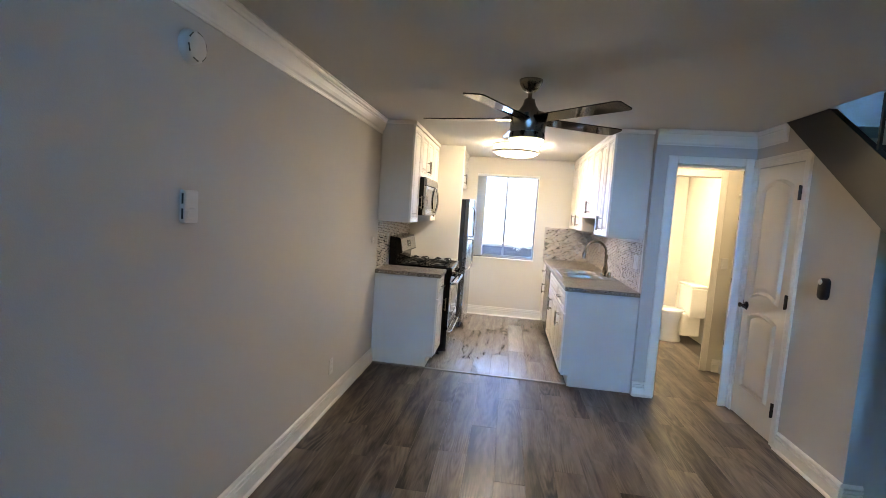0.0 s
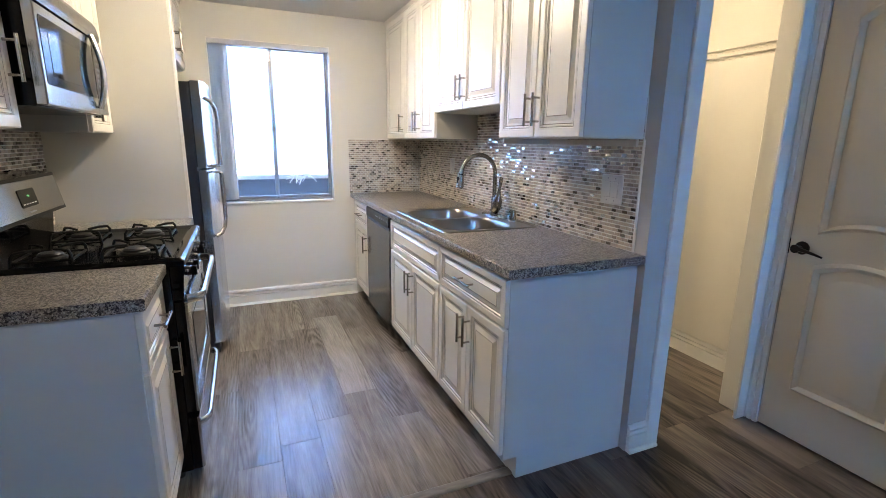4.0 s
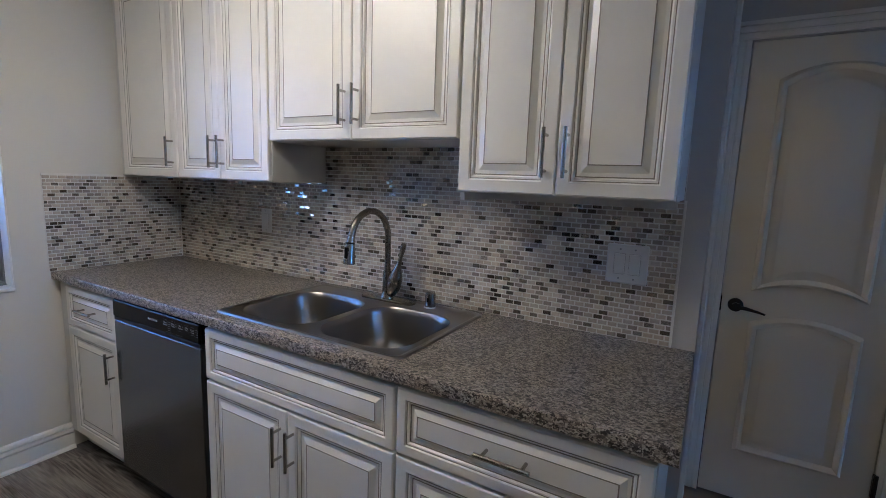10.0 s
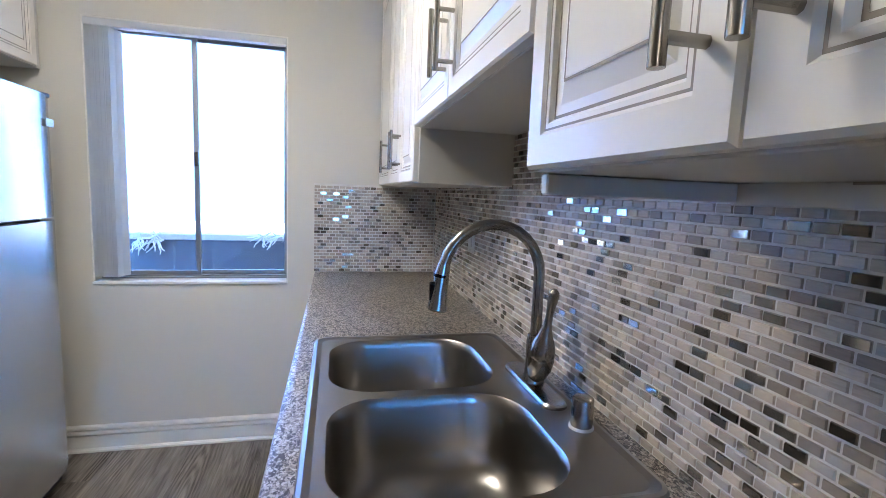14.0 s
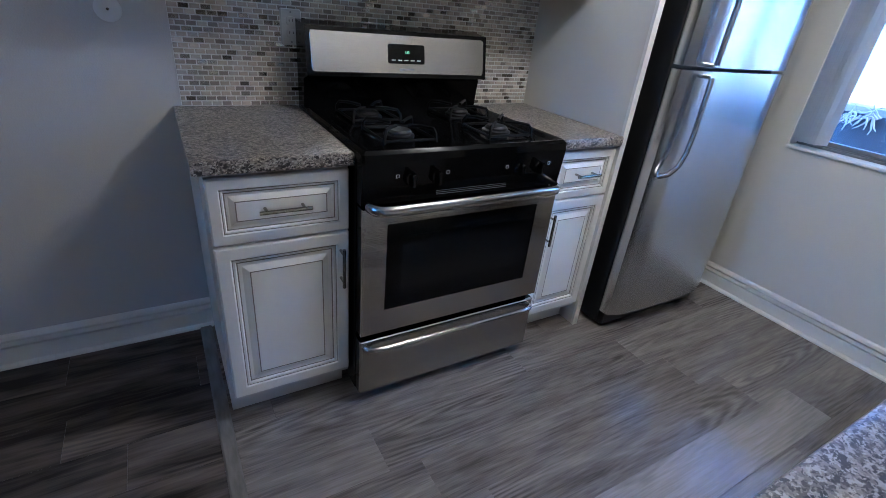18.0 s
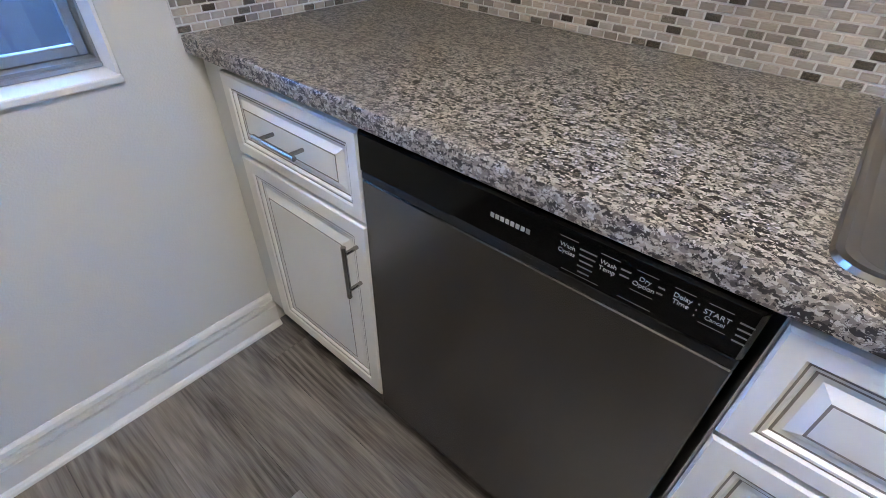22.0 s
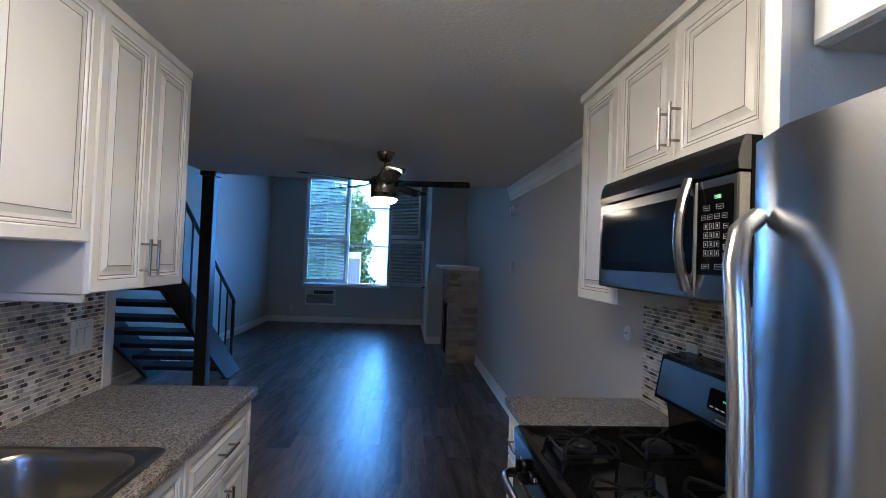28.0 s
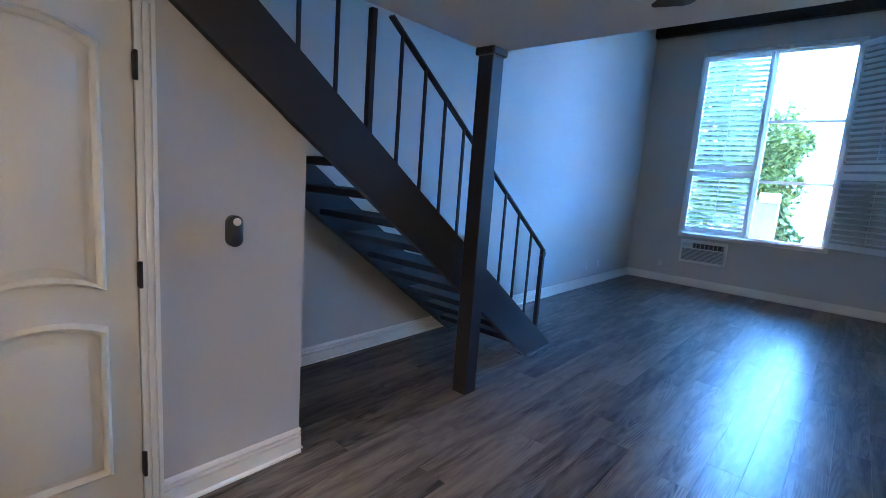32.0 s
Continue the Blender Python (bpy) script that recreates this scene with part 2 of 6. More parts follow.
def wood(name, light, dark, rough, spec, own=0.36, soft=0.55, span=0.38, grain=1.0):
    """Vinyl oak plank, grain along y: a tone of its own for each plank, smoky bands, oval growth rings and fine pores."""
    m = bpy.data.materials.new(name)
    m.use_nodes = True
    n, l = m.node_tree.nodes, m.node_tree.links
    b = n["Principled BSDF"]
    co, info = n.new("ShaderNodeTexCoord"), n.new("ShaderNodeObjectInfo")

    def vec(op, x, y, z=None):
        v = n.new("ShaderNodeVectorMath")
        v.operation = op
        for i, q in enumerate((x, y, z)):
            if q is None:
                continue
            if isinstance(q, tuple):
                v.inputs[i].default_value = q
            else:
                l.new(q, v.inputs[i])
        return v.outputs[0]

    def num(op, x, y, z=None):
        v = n.new("ShaderNodeMath")
        v.operation = op
        for i, q in enumerate((x, y, z)):
            if q is None:
                continue
            if isinstance(q, (int, float)):
                v.inputs[i].default_value = q
            else:
                l.new(q, v.inputs[i])
        return v.outputs[0]

    rnd = info.outputs["Random"]
    away = vec("MULTIPLY_ADD", rnd, (37, 53, 11), co.outputs["Object"])

    def noise_(sc, detail, distort=0.0):
        t = n.new("ShaderNodeTexNoise")
        t.inputs["Scale"].default_value, t.inputs["Detail"].default_value, t.inputs["Distortion"].default_value = 1.0, detail, distort
        l.new(vec("MULTIPLY", away, sc), t.inputs[0])
        return t.outputs[0]

    spot = n.new("ShaderNodeCombineXYZ")
    l.new(num("MULTIPLY_ADD", num("FRACT", num("MULTIPLY", rnd, 7.3), 0), 0.14, 0.02), spot.inputs[0])
    l.new(num("MULTIPLY", num("FRACT", num("MULTIPLY", rnd, 3.1), 0), 1.2), spot.inputs[1])
    rings = n.new("ShaderNodeTexWave")
    rings.wave_type, rings.rings_direction = "RINGS", "Z"
    rings.inputs["Scale"].default_value, rings.inputs["Distortion"].default_value, rings.inputs["Detail"].default_value, rings.inputs["Detail Scale"].default_value = 22.0, 6.0, 3, 1.1
    l.new(vec("MULTIPLY", vec("SUBTRACT", co.outputs["Object"], spot.outputs[0]), (1, 0.10, 0)), rings.inputs[0])
    patch = n.new("ShaderNodeMapRange")
    patch.inputs[1].default_value, patch.inputs[2].default_value = 0.47, 0.66
    l.new(noise_((7, 1.7, 1), 2), patch.inputs[0])
    line = num("MULTIPLY", num("SUBTRACT", rings.outputs[1], 0.62), patch.outputs[0])
    broad = num("SUBTRACT", noise_((11, 1.3, 1), 4, 0.8), 0.5)
    knots = num("SUBTRACT", noise_((16, 3.2, 1), 2, 1.2), 0.5)
    pore = num("SUBTRACT", noise_((110, 5, 1), 3, 0.4), 0.5)
    fine = num("SUBTRACT", noise_((330, 14, 1), 2), 0.5)
    v = num("MULTIPLY_ADD", broad, soft * 1.5, 0.5)
    v = num("MULTIPLY_ADD", knots, soft * 0.7, v)
    v = num("MULTIPLY_ADD", line, 0.27, v)
    v = num("MULTIPLY_ADD", pore, 0.50 * grain, v)
    v = num("MULTIPLY_ADD", fine, 0.34 * grain, v)
    relief = v
    v = num("MULTIPLY_ADD", num("SUBTRACT", num("FRACT", num("MULTIPLY", rnd, 13.7), 0), 0.5), own, v)
    mr = n.new("ShaderNodeMapRange")
    mr.inputs[1].default_value, mr.inputs[2].default_value = 0.5 - span, 0.5 + span
    l.new(v, mr.inputs[0])
    mix = n.new("ShaderNodeMix")
    mix.data_type = "RGBA"
    mix.inputs["A"].default_value, mix.inputs["B"].default_value = (*dark, 1), (*light, 1)
    l.new(mr.outputs[0], mix.inputs["Factor"])
    l.new(mix.outputs["Result"], b.inputs["Base Color"])
    b.inputs["Roughness"].default_value, b.inputs["Specular IOR Level"].default_value = rough, spec
    bp = n.new("ShaderNodeBump")
    bp.inputs["Strength"].default_value, bp.inputs["Distance"].default_value = 0.10, 0.001
    l.new(relief, bp.inputs["Height"])
    l.new(bp.outputs[0], b.inputs["Normal"])
    return m


M["plank"] = wood("grey_oak_vinyl", (0.30, 0.268, 0.24), (0.075, 0.064, 0.057), 0.24, 0.65, 0.16, 0.5, 0.30)
M["plankl"] = wood("pale_grey_oak_vinyl", (0.37, 0.342, 0.32), (0.15, 0.134, 0.123), 0.24, 0.65, 0.1, 0.5, 0.30)
M["plankd"] = wood("smoky_oak_vinyl", (0.18, 0.147, 0.121), (0.018, 0.015, 0.0135), 0.31, 0.175, 0.34, 0.82, 0.31, 0.6)


def speckle(name):
    """Brown-grey granite laminate: soft beige and brown patches, dark chips and pale grains, drawn out along y."""
    m = bpy.data.materials.new(name)
    m.use_nodes = True
    n, l = m.node_tree.nodes, m.node_tree.links
    b = n["Principled BSDF"]
    co = n.new("ShaderNodeTexCoord")
    wob = n.new("ShaderNodeTexNoise")
    wob.inputs["Scale"].default_value, wob.inputs["Detail"].default_value = 190, 4
    l.new(co.outputs["Object"], wob.inputs[0])
    mv = n.new("ShaderNodeVectorMath")
    mv.operation = "MULTIPLY_ADD"
    mv.inputs[1].default_value = (0.012, 0.012, 0.012)
    l.new(wob.outputs["Color"], mv.inputs[0])
    l.new(co.outputs["Object"], mv.inputs[2])

    def cells(scale, stretch):
        mp = n.new("ShaderNodeMapping")
        mp.inputs["Scale"].default_value = stretch
        l.new(mv.outputs[0], mp.inputs[0])
        v = n.new("ShaderNodeTexVoronoi")
        v.inputs["Scale"].default_value = scale
        l.new(mp.outputs[0], v.inputs[0])
        sep = n.new("ShaderNodeSeparateColor")
        l.new(v.outputs["Color"], sep.inputs[0])
        return sep.outputs[0], v.outputs["Distance"]

    def over(below, tone, mask):
        mx = n.new("ShaderNodeMix")
        mx.data_type = "RGBA"
        l.new(below, mx.inputs["A"])
        mx.inputs["B"].default_value = (*tone, 1)
        l.new(mask, mx.inputs["Factor"])
        return mx.outputs["Result"]

    def past(value, limit, op="LESS_THAN"):
        g = n.new("ShaderNodeMath")
        g.operation = op
        g.inputs[1].default_value = limit
        l.new(value, g.inputs[0])
        return g.outputs[0]

    base, _ = cells(145, (1.5, 0.85, 1.5))
    ramp = n.new("ShaderNodeValToRGB")
    ramp.color_ramp.interpolation = "CONSTANT"
    el = ramp.color_ramp.elements
    el[0].position, el[0].color = 0.0, (0.13, 0.108, 0.092, 1)
    el[1].position, el[1].color = 0.16, (0.24, 0.205, 0.175, 1)
    for p, c in ((0.40, (0.33, 0.288, 0.242)), (0.66, (0.45, 0.398, 0.335)), (0.86, (0.55, 0.495, 0.425))):
        e = el.new(p)
        e.color = (*c, 1)
    l.new(base, ramp.inputs[0])
    chips, dist = cells(185, (1.6, 0.75, 1.6))
    col = over(ramp.outputs[0], (0.085, 0.070, 0.060), past(chips, 0.20))
    col = over(col, (0.022, 0.017, 0.015), past(chips, 0.10))
    col = over(col, (0.60, 0.55, 0.48), past(chips, 0.90, "GREATER_THAN"))
    lumps, _ = cells(115, (1.7, 0.7, 1.7))
    col = over(col, (0.030, 0.023, 0.020), past(lumps, 0.10))
    grains, _ = cells(330, (1.2, 0.9, 1.2))
    col = over(col, (0.040, 0.032, 0.028), past(grains, 0.08))
    col = over(col, (0.62, 0.57, 0.50), past(grains, 0.94, "GREATER_THAN"))
    big = n.new("ShaderNodeTexNoise")
    big.inputs["Scale"].default_value = 9
    l.new(co.outputs["Object"], big.inputs[0])
    mr = n.new("ShaderNodeMapRange")
    mr.inputs[3].default_value, mr.inputs[4].default_value = 0.55, 0.92
    l.new(big.outputs[0], mr.inputs[0])
    hsv = n.new("ShaderNodeHueSaturation")
    l.new(col, hsv.inputs["Color"])
    l.new(mr.outputs[0], hsv.inputs["Value"])
    l.new(hsv.outputs[0], b.inputs["Base Color"])
    b.inputs["Roughness"].default_value = 0.33
    bp = n.new("ShaderNodeBump")
    bp.inputs["Strength"].default_value, bp.inputs["Distance"].default_value = 0.25, 0.0006
    l.new(dist, bp.inputs["Height"])
    l.new(bp.outputs[0], b.inputs["Normal"])
    return m


M["granite"] = speckle("speckled_granite_laminate")


def mosaic(name, stops, rough, per_island=False, metal=0.0):
    m = bpy.data.materials.new(name)
    m.use_nodes = True
    n, l = m.node_tree.nodes, m.node_tree.links
    b = n["Principled BSDF"]
    if per_island:
        src = n.new("ShaderNodeNewGeometry").outputs["Random Per Island"]
    else:
        src = n.new("ShaderNodeObjectInfo").outputs["Random"]
    ramp = n.new("ShaderNodeValToRGB")
    ramp.color_ramp.interpolation = "CONSTANT"
    el = ramp.color_ramp.elements
    el[0].position, el[0].color = stops[0][0], (*stops[0][1], 1)
    el[1].position, el[1].color = stops[1][0], (*stops[1][1], 1)
    for p, c in stops[2:]:
        e = el.new(p)
        e.color = (*c, 1)
    l.new(src, ramp.inputs[0])
    co = n.new("ShaderNodeTexCoord")
    mp = n.new("ShaderNodeMapping")
    mp.inputs["Scale"].default_value = (1, 1, 7)
    l.new(co.outputs["Object"], mp.inputs[0])
    t = n.new("ShaderNodeTexNoise")
    t.inputs["Scale"].default_value, t.inputs["Detail"].default_value = 55, 3
    l.new(mp.outputs[0], t.inputs[0])
    mr = n.new("ShaderNodeMapRange")
    mr.inputs[3].default_value, mr.inputs[4].default_value = 0.78, 1.30
    l.new(t.outputs[0], mr.inputs[0])
    hsv = n.new("ShaderNodeHueSaturation")
    l.new(ramp.outputs[0], hsv.inputs["Color"])
    l.new(mr.outputs[0], hsv.inputs["Value"])
    l.new(hsv.outputs[0], b.inputs["Base Color"])
    # one tile in five is polished metal, the others are satin stone
    g2 = n.new("ShaderNodeMath")
    g2.operation = "LESS_THAN"
    g2.inputs[1].default_value = 0.18
    l.new(src, g2.inputs[0])
    half = n.new("ShaderNodeMath")
    half.operation = "MULTIPLY"
    half.inputs[1].default_value = 0.92
    l.new(g2.outputs[0], half.inputs[0])
    l.new(half.outputs[0], b.inputs["Metallic"])
    gl = n.new("ShaderNodeMapRange")
    gl.inputs[3].default_value, gl.inputs[4].default_value = rough, 0.08
    l.new(g2.outputs[0], gl.inputs[0])
    l.new(gl.outputs[0], b.inputs["Roughness"])
    return m


TILE_TONES = ((0.0, (0.24, 0.215, 0.19)), (0.09, (0.48, 0.455, 0.43)), (0.18, (0.26, 0.226, 0.196)), (0.36, (0.38, 0.332, 0.284)), (0.60, (0.47, 0.408, 0.342)), (0.84, (0.41, 0.377, 0.342)), (0.93, (0.55, 0.487, 0.412)))
M["tile"] = mosaic("mosaic_tile", TILE_TONES, 0.4)
M["tiles"] = mosaic("mosaic_tile_field", TILE_TONES, 0.4, True)


# ---- building blocks ----
def box(bm, x0, x1, y0, y1, z0, z1, bevel=0.0, seg=1):
    vs = [bm.verts.new((x, y, z)) for x in (x0, x1) for y in (y0, y1) for z in (z0, z1)]
    quads = ((0, 1, 3, 2), (4, 6, 7, 5), (0, 4, 5, 1), (2, 3, 7, 6), (0, 2, 6, 4), (1, 5, 7, 3))
    fs = [bm.faces.new([vs[i] for i in q]) for q in quads]
    if bevel > 0:
        es = list({e for fc in fs for e in fc.edges})
        bmesh.ops.bevel(bm, geom=es, offset=bevel, segments=seg, affect="EDGES", profile=0.6)
    return bm


def bar(bm, a, b, r, n=10, r2=None):
    """A round bar from a to b."""
    a, b = Vector(a), Vector(b)
    d = b - a
    m = Matrix.Translation((a + b) / 2) @ d.to_track_quat("Z", "Y").to_matrix().to_4x4()
    bmesh.ops.create_cone(bm, cap_ends=True, segments=n, radius1=r, radius2=r if r2 is None else r2, depth=d.length, matrix=m)
    return bm


def spin(bm, profile, center, n=24, axis="z"):
    """A turned shape: profile of (radius, height) pairs."""
    rings = []
    for r, h in profile:
        ring = []
        for i in range(n):
            a = 2 * math.pi * i / n
            p = (r * math.cos(a), r * math.sin(a), h)
            if axis == "x":
                p = (h, r * math.cos(a), r * math.sin(a))
            if axis == "y":
                p = (r * math.cos(a), h, r * math.sin(a))
            ring.append(bm.verts.new(Vector(p) + Vector(center)))
        rings.append(ring)
    for A, B in zip(rings, rings[1:]):
        for i in range(n):
            bm.faces.new((A[i], A[(i + 1) % n], B[(i + 1) % n], B[i]))
    for ring, pr in ((rings[0], profile[0]), (rings[-1], profile[-1])):
        if pr[0] > 1e-5:
            bm.faces.new(ring)
    bmesh.ops.remove_doubles(bm, verts=[v for rg in rings for v in rg], dist=1e-6)
    return bm


def tube(bm, pts, r, n=10):
    """A round tube along points."""
    pts = [Vector(p) for p in pts]
    rings = []
    up = None
    for i, p in enumerate(pts):
        d = (pts[min(i + 1, len(pts) - 1)] - pts[max(i - 1, 0)]).normalized()
        if up is None:
            up = d.orthogonal().normalized()
        up = (up - d * up.dot(d)).normalized()
        side = d.cross(up)
        rr = r[i] if isinstance(r, (list, tuple)) else r
        rings.append([bm.verts.new(p + (up * math.cos(2 * math.pi * k / n) + side * math.sin(2 * math.pi * k / n)) * rr) for k in range(n)])
    for A, B in zip(rings, rings[1:]):
        for k in range(n):
            bm.faces.new((A[k], A[(k + 1) % n], B[(k + 1) % n], B[k]))
    bm.faces.new(rings[0])
    bm.faces.new(rings[-1])
    return bm


def sweep(bm, profile, a, b, out):
    """A moulding from a to b; profile of (off the wall, up) pairs; out: unit vector off the wall."""
    a, b, out = Vector(a), Vector(b), Vector(out)
    ends = [[bm.verts.new(p + out * o + Vector((0, 0, h))) for o, h in profile] for p in (a, b)]
    k = len(profile)
    for i in range(k):
        bm.faces.new((ends[0][i], ends[0][(i + 1) % k], ends[1][(i + 1) % k], ends[1][i]))
    bm.faces.new(ends[0])
    bm.faces.new(ends[1])
    return bm


def origin(ob):
    p = Vector((0, 0, 0))
    while ob is not None:
        p += ob.location
        ob = ob.parent
    return p


def part(name, bm, mat, parent=None, label="", smooth=False, local=False):
    """Links a bmesh, built at its place in the room, as one mesh object under a thing or a part."""
    bmesh.ops.recalc_face_normals(bm, faces=bm.faces[:])
    if parent is not None and not local:
        bmesh.ops.translate(bm, vec=-origin(parent), verts=bm.verts[:])
    me = bpy.data.meshes.new(name)
    bm.to_mesh(me)
    bm.free()
    me.materials.append(M[mat] if isinstance(mat, str) else mat)
    if smooth:
        me.shade_smooth()
        me.set_sharp_from_angle(angle=radians(38))
    ob = new(name, me)
    ob.parent = parent
    if label:
        ob["label"] = label
    return ob


def thing(name, label, category, at, group="", kind=""):
    ob = new(name)
    ob.location = at
    ob.empty_display_size = 0.05
    return tagged(ob, label, category, group, kind)


def solid(name, boxes, mat, label, category, kind="structure", bevel=0.0):
    bm = bmesh.new()
    for b in boxes:
        box(bm, *b, bevel=bevel)
    return tagged(part(name, bm, mat), label, category, "", kind)


B = bmesh.new

# ---- plan ----
CEIL, HIGH = 2.33, 4.45            # under the loft; over the tall end of the living room
KX, KY = 2.43, 2.70                # kitchen: right wall, window wall
RX, FY = 4.19, -8.69               # living room: stair wall, far wall
DX = 3.23                          # wall with the closet door
LOFT = -2.73                       # edge of the loft
TOP = 0.914                        # worktops

solid("floor", [(-0.15, 4.4, -8.95, 4.0, -0.12, -0.012)], "gap", "dark subfloor under grey vinyl planks", "floor")
solid("wall_west", [(-0.15, 0, -8.9, 2.9, 0, HIGH)], "paint", "long greige painted wall", "wall")
solid("wall_kitchen_window", [(0, 0.745, KY, KY + 0.15, 0, CEIL), (1.645, KX + 0.17, KY, KY + 0.15, 0, CEIL), (0.745, 1.645, KY, KY + 0.15, 0, 0.862), (0.745, 1.645, KY, KY + 0.15, 2.095, CEIL)], "cream", "cream painted kitchen wall with a window opening", "wall")
solid("wall_kitchen_east", [(KX, KX + 0.17, 0, KY, 0, CEIL)], "paint", "greige stub wall behind the sink counter", "wall")
solid("ceiling", [(0, DX - 0.05, LOFT, KY, CEIL, CEIL + 0.25), (DX - 0.05, RX, -0.42, KY, CEIL, CEIL + 0.25), (RX, RX + 0.2, -0.42, 4.0, CEIL, CEIL + 0.25), (KX, RX, KY, 4.0, CEIL, CEIL + 0.25)], "ceil", "off-white textured ceiling under the loft", "ceiling")
solid("ceiling_high", [(-0.15, RX + 0.15, -8.9, 4.0, HIGH, HIGH + 0.15)], "ceil", "high off-white ceiling over the living room", "ceiling")
solid("wall_stairs", [(RX, RX + 0.15, -8.9, 4.0, 0, HIGH)], "paint", "tall greige wall beside the staircase", "wall")
solid("wall_loft", [(0, RX, 2.0, 2.1, CEIL + 0.25, HIGH)], "paint", "greige wall at the back of the loft", "wall")
# far wall with the tall window
WX0, WX1, WZ0, WZ1 = 1.49, 3.37, 0.88, 3.70
solid("wall_far", [(0.66, WX0, FY - 0.15, FY, 0, HIGH), (WX1, RX, FY - 0.15, FY, 0, HIGH), (WX0, WX1, FY - 0.15, FY, 0, WZ0), (WX0, WX1, FY - 0.15, FY, WZ1, HIGH)], "paint", "tall greige end wall with a large window opening", "wall")
solid("wall_entry", [(0, 0.66, -8.9, -6.3, 0, HIGH)], "paint", "greige wall projecting beyond the fireplace", "wall")
solid("beam", [(0.66, RX, FY, FY + 0.10, 4.07, HIGH)], "iron_paint", "dark stained beam along the top of the end wall", "beam")
# closet wall: door opening and a top cut along the stair
bm = B()
prof = [(0.0, 0), (-0.072, 0), (-0.072, 2.03), (-0.68, 2.03), (-0.68, 0), (-1.40, 0), (-1.40, 1.62), (-0.45, 2.33), (0.0, 2.33)]
a = [bm.verts.new((DX, y, z)) for y, z in prof]
b = [bm.verts.new((DX + 0.10, y, z)) for y, z in prof]
bm.faces.new(a), bm.faces.new(b[::-1])
for i in range(len(prof)):
    j = (i + 1) % len(prof)
    bm.faces.new((a[i], b[i], b[j], a[j]))
tagged(part("wall_closet", bm, "paint"), "greige wall under the stair with a closet door", "wall", "", "structure")
solid("wall_closet_back", [(DX + 0.10, RX, -1.40, -1.30, 0, 1.60), (DX + 0.10, RX, 0.0, 0.10, 0, CEIL)], "paint", "greige partitions around the closet under the stair", "wall")
# wall over the hall opening, hall and bathroom
solid("wall_hall", [(KX + 0.17, DX, 0.0, 0.12, 2.05, CEIL)], "paint", "greige wall over the cased hall opening", "wall")
solid("wall_hall_side", [(3.60, 3.70, 0.10, 1.0, 0, CEIL), (3.44, 3.70, 1.0, 1.1, 0, CEIL), (KX + 0.17, 3.44, 1.0, 1.1, 2.05, CEIL), (KX + 0.17, 2.66, 1.0, 1.1, 0, 2.05)], "cream", "cream hall walls with a bathroom doorway", "wall")
solid("wall_bath", [(KX + 0.07, 4.2, 3.2, 3.3, 0, CEIL), (KX + 0.07, KX + 0.17, KY, 3.2, 0, CEIL)], "cream", "pale bathroom walls", "wall")

# ---- mouldings ----
BASE = [(0, 0), (0.016, 0), (0.016, 0.0785), (0.0005, 0.0795), (0.0005, 0.0860), (0.0155, 0.0870), (0.0150, 0.1035), (0.0005, 0.1045), (0.0005, 0.1105), (0.0135, 0.1115), (0.011, 0.124), (0.004, 0.132), (0, 0.132)]
SHOE = [(0.0165, 0), (0.030, 0), (0.029, 0.009), (0.023, 0.016), (0.0165, 0.018)]
CROWN = [(0, 0), (0.010, 0), (0.013, 0.008), (0.008, 0.012), (0.012, 0.020), (0.024, 0.028), (0.036, 0.044), (0.044, 0.064), (0.052, 0.070), (0.048, 0.076), (0.062, 0.083), (0.068, 0.092), (0.076, 0.094), (0.076, 0.10), (0, 0.10)]


def baseboard(a, b, out):
    bm = B()
    sweep(bm, BASE, a, b, out)
    sweep(bm, SHOE, a, b, out)
    return tagged(part("baseboard", bm, "trim"), "white profiled baseboard with shoe moulding", "baseboard", "", "structure")


baseboard((0, -4.72, 0), (0, 0.115, 0), (1, 0, 0))
baseboard((0, -6.3, 0), (0, -5.98, 0), (1, 0, 0))
baseboard((0.60, KY, 0), (1.815, KY, 0), (0, -1, 0))
baseboard((0, -6.3, 0), (0.66, -6.3, 0), (0, 1, 0))
baseboard((0.66, FY, 0), (0.66, -6.3, 0), (1, 0, 0))
baseboard((0.66, FY, 0), (RX, FY, 0), (0, 1, 0))
baseboard((RX, FY, 0), (RX, -1.40, 0), (-1, 0, 0))
baseboard((DX, -1.40, 0), (DX, -0.75, 0), (-1, 0, 0))
baseboard((DX, -1.40, 0), (DX + 0.10, -1.40, 0), (0, -1, 0))
baseboard((KX + 0.005, 0, 0), (KX + 0.17, 0, 0), (0, -1, 0))
baseboard((3.50, 1.0, 0), (3.60, 1.0, 0), (0, -1, 0))


def crown(a, b, out, big=1.0, deep=1.0):
    bm = B()
    sweep(bm, [(o * deep, h * big - 0.10 * big) for o, h in CROWN], a, b, out)
    return tagged(part("crown_moulding", bm, "trim"), "white crown moulding along the ceiling", "moulding", "", "structure")


crown((0, LOFT - 0.02, CEIL), (0, 0.10, CEIL), (1, 0, 0), 1.36, 0.72)
crown((KX, 0, CEIL), (DX, 0, CEIL), (0, -1, 0), 1.3, 0.45)
crown((DX, -0.42, CEIL), (DX, 0, CEIL), (-1, 0, 0), 1.3, 0.5)


def casing(name, rects, label):
    bm = B()
    for r in rects:
        box(bm, *r, bevel=0.004)
    return tagged(part(name, bm, "trim"), label, "door casing", "", "structure")


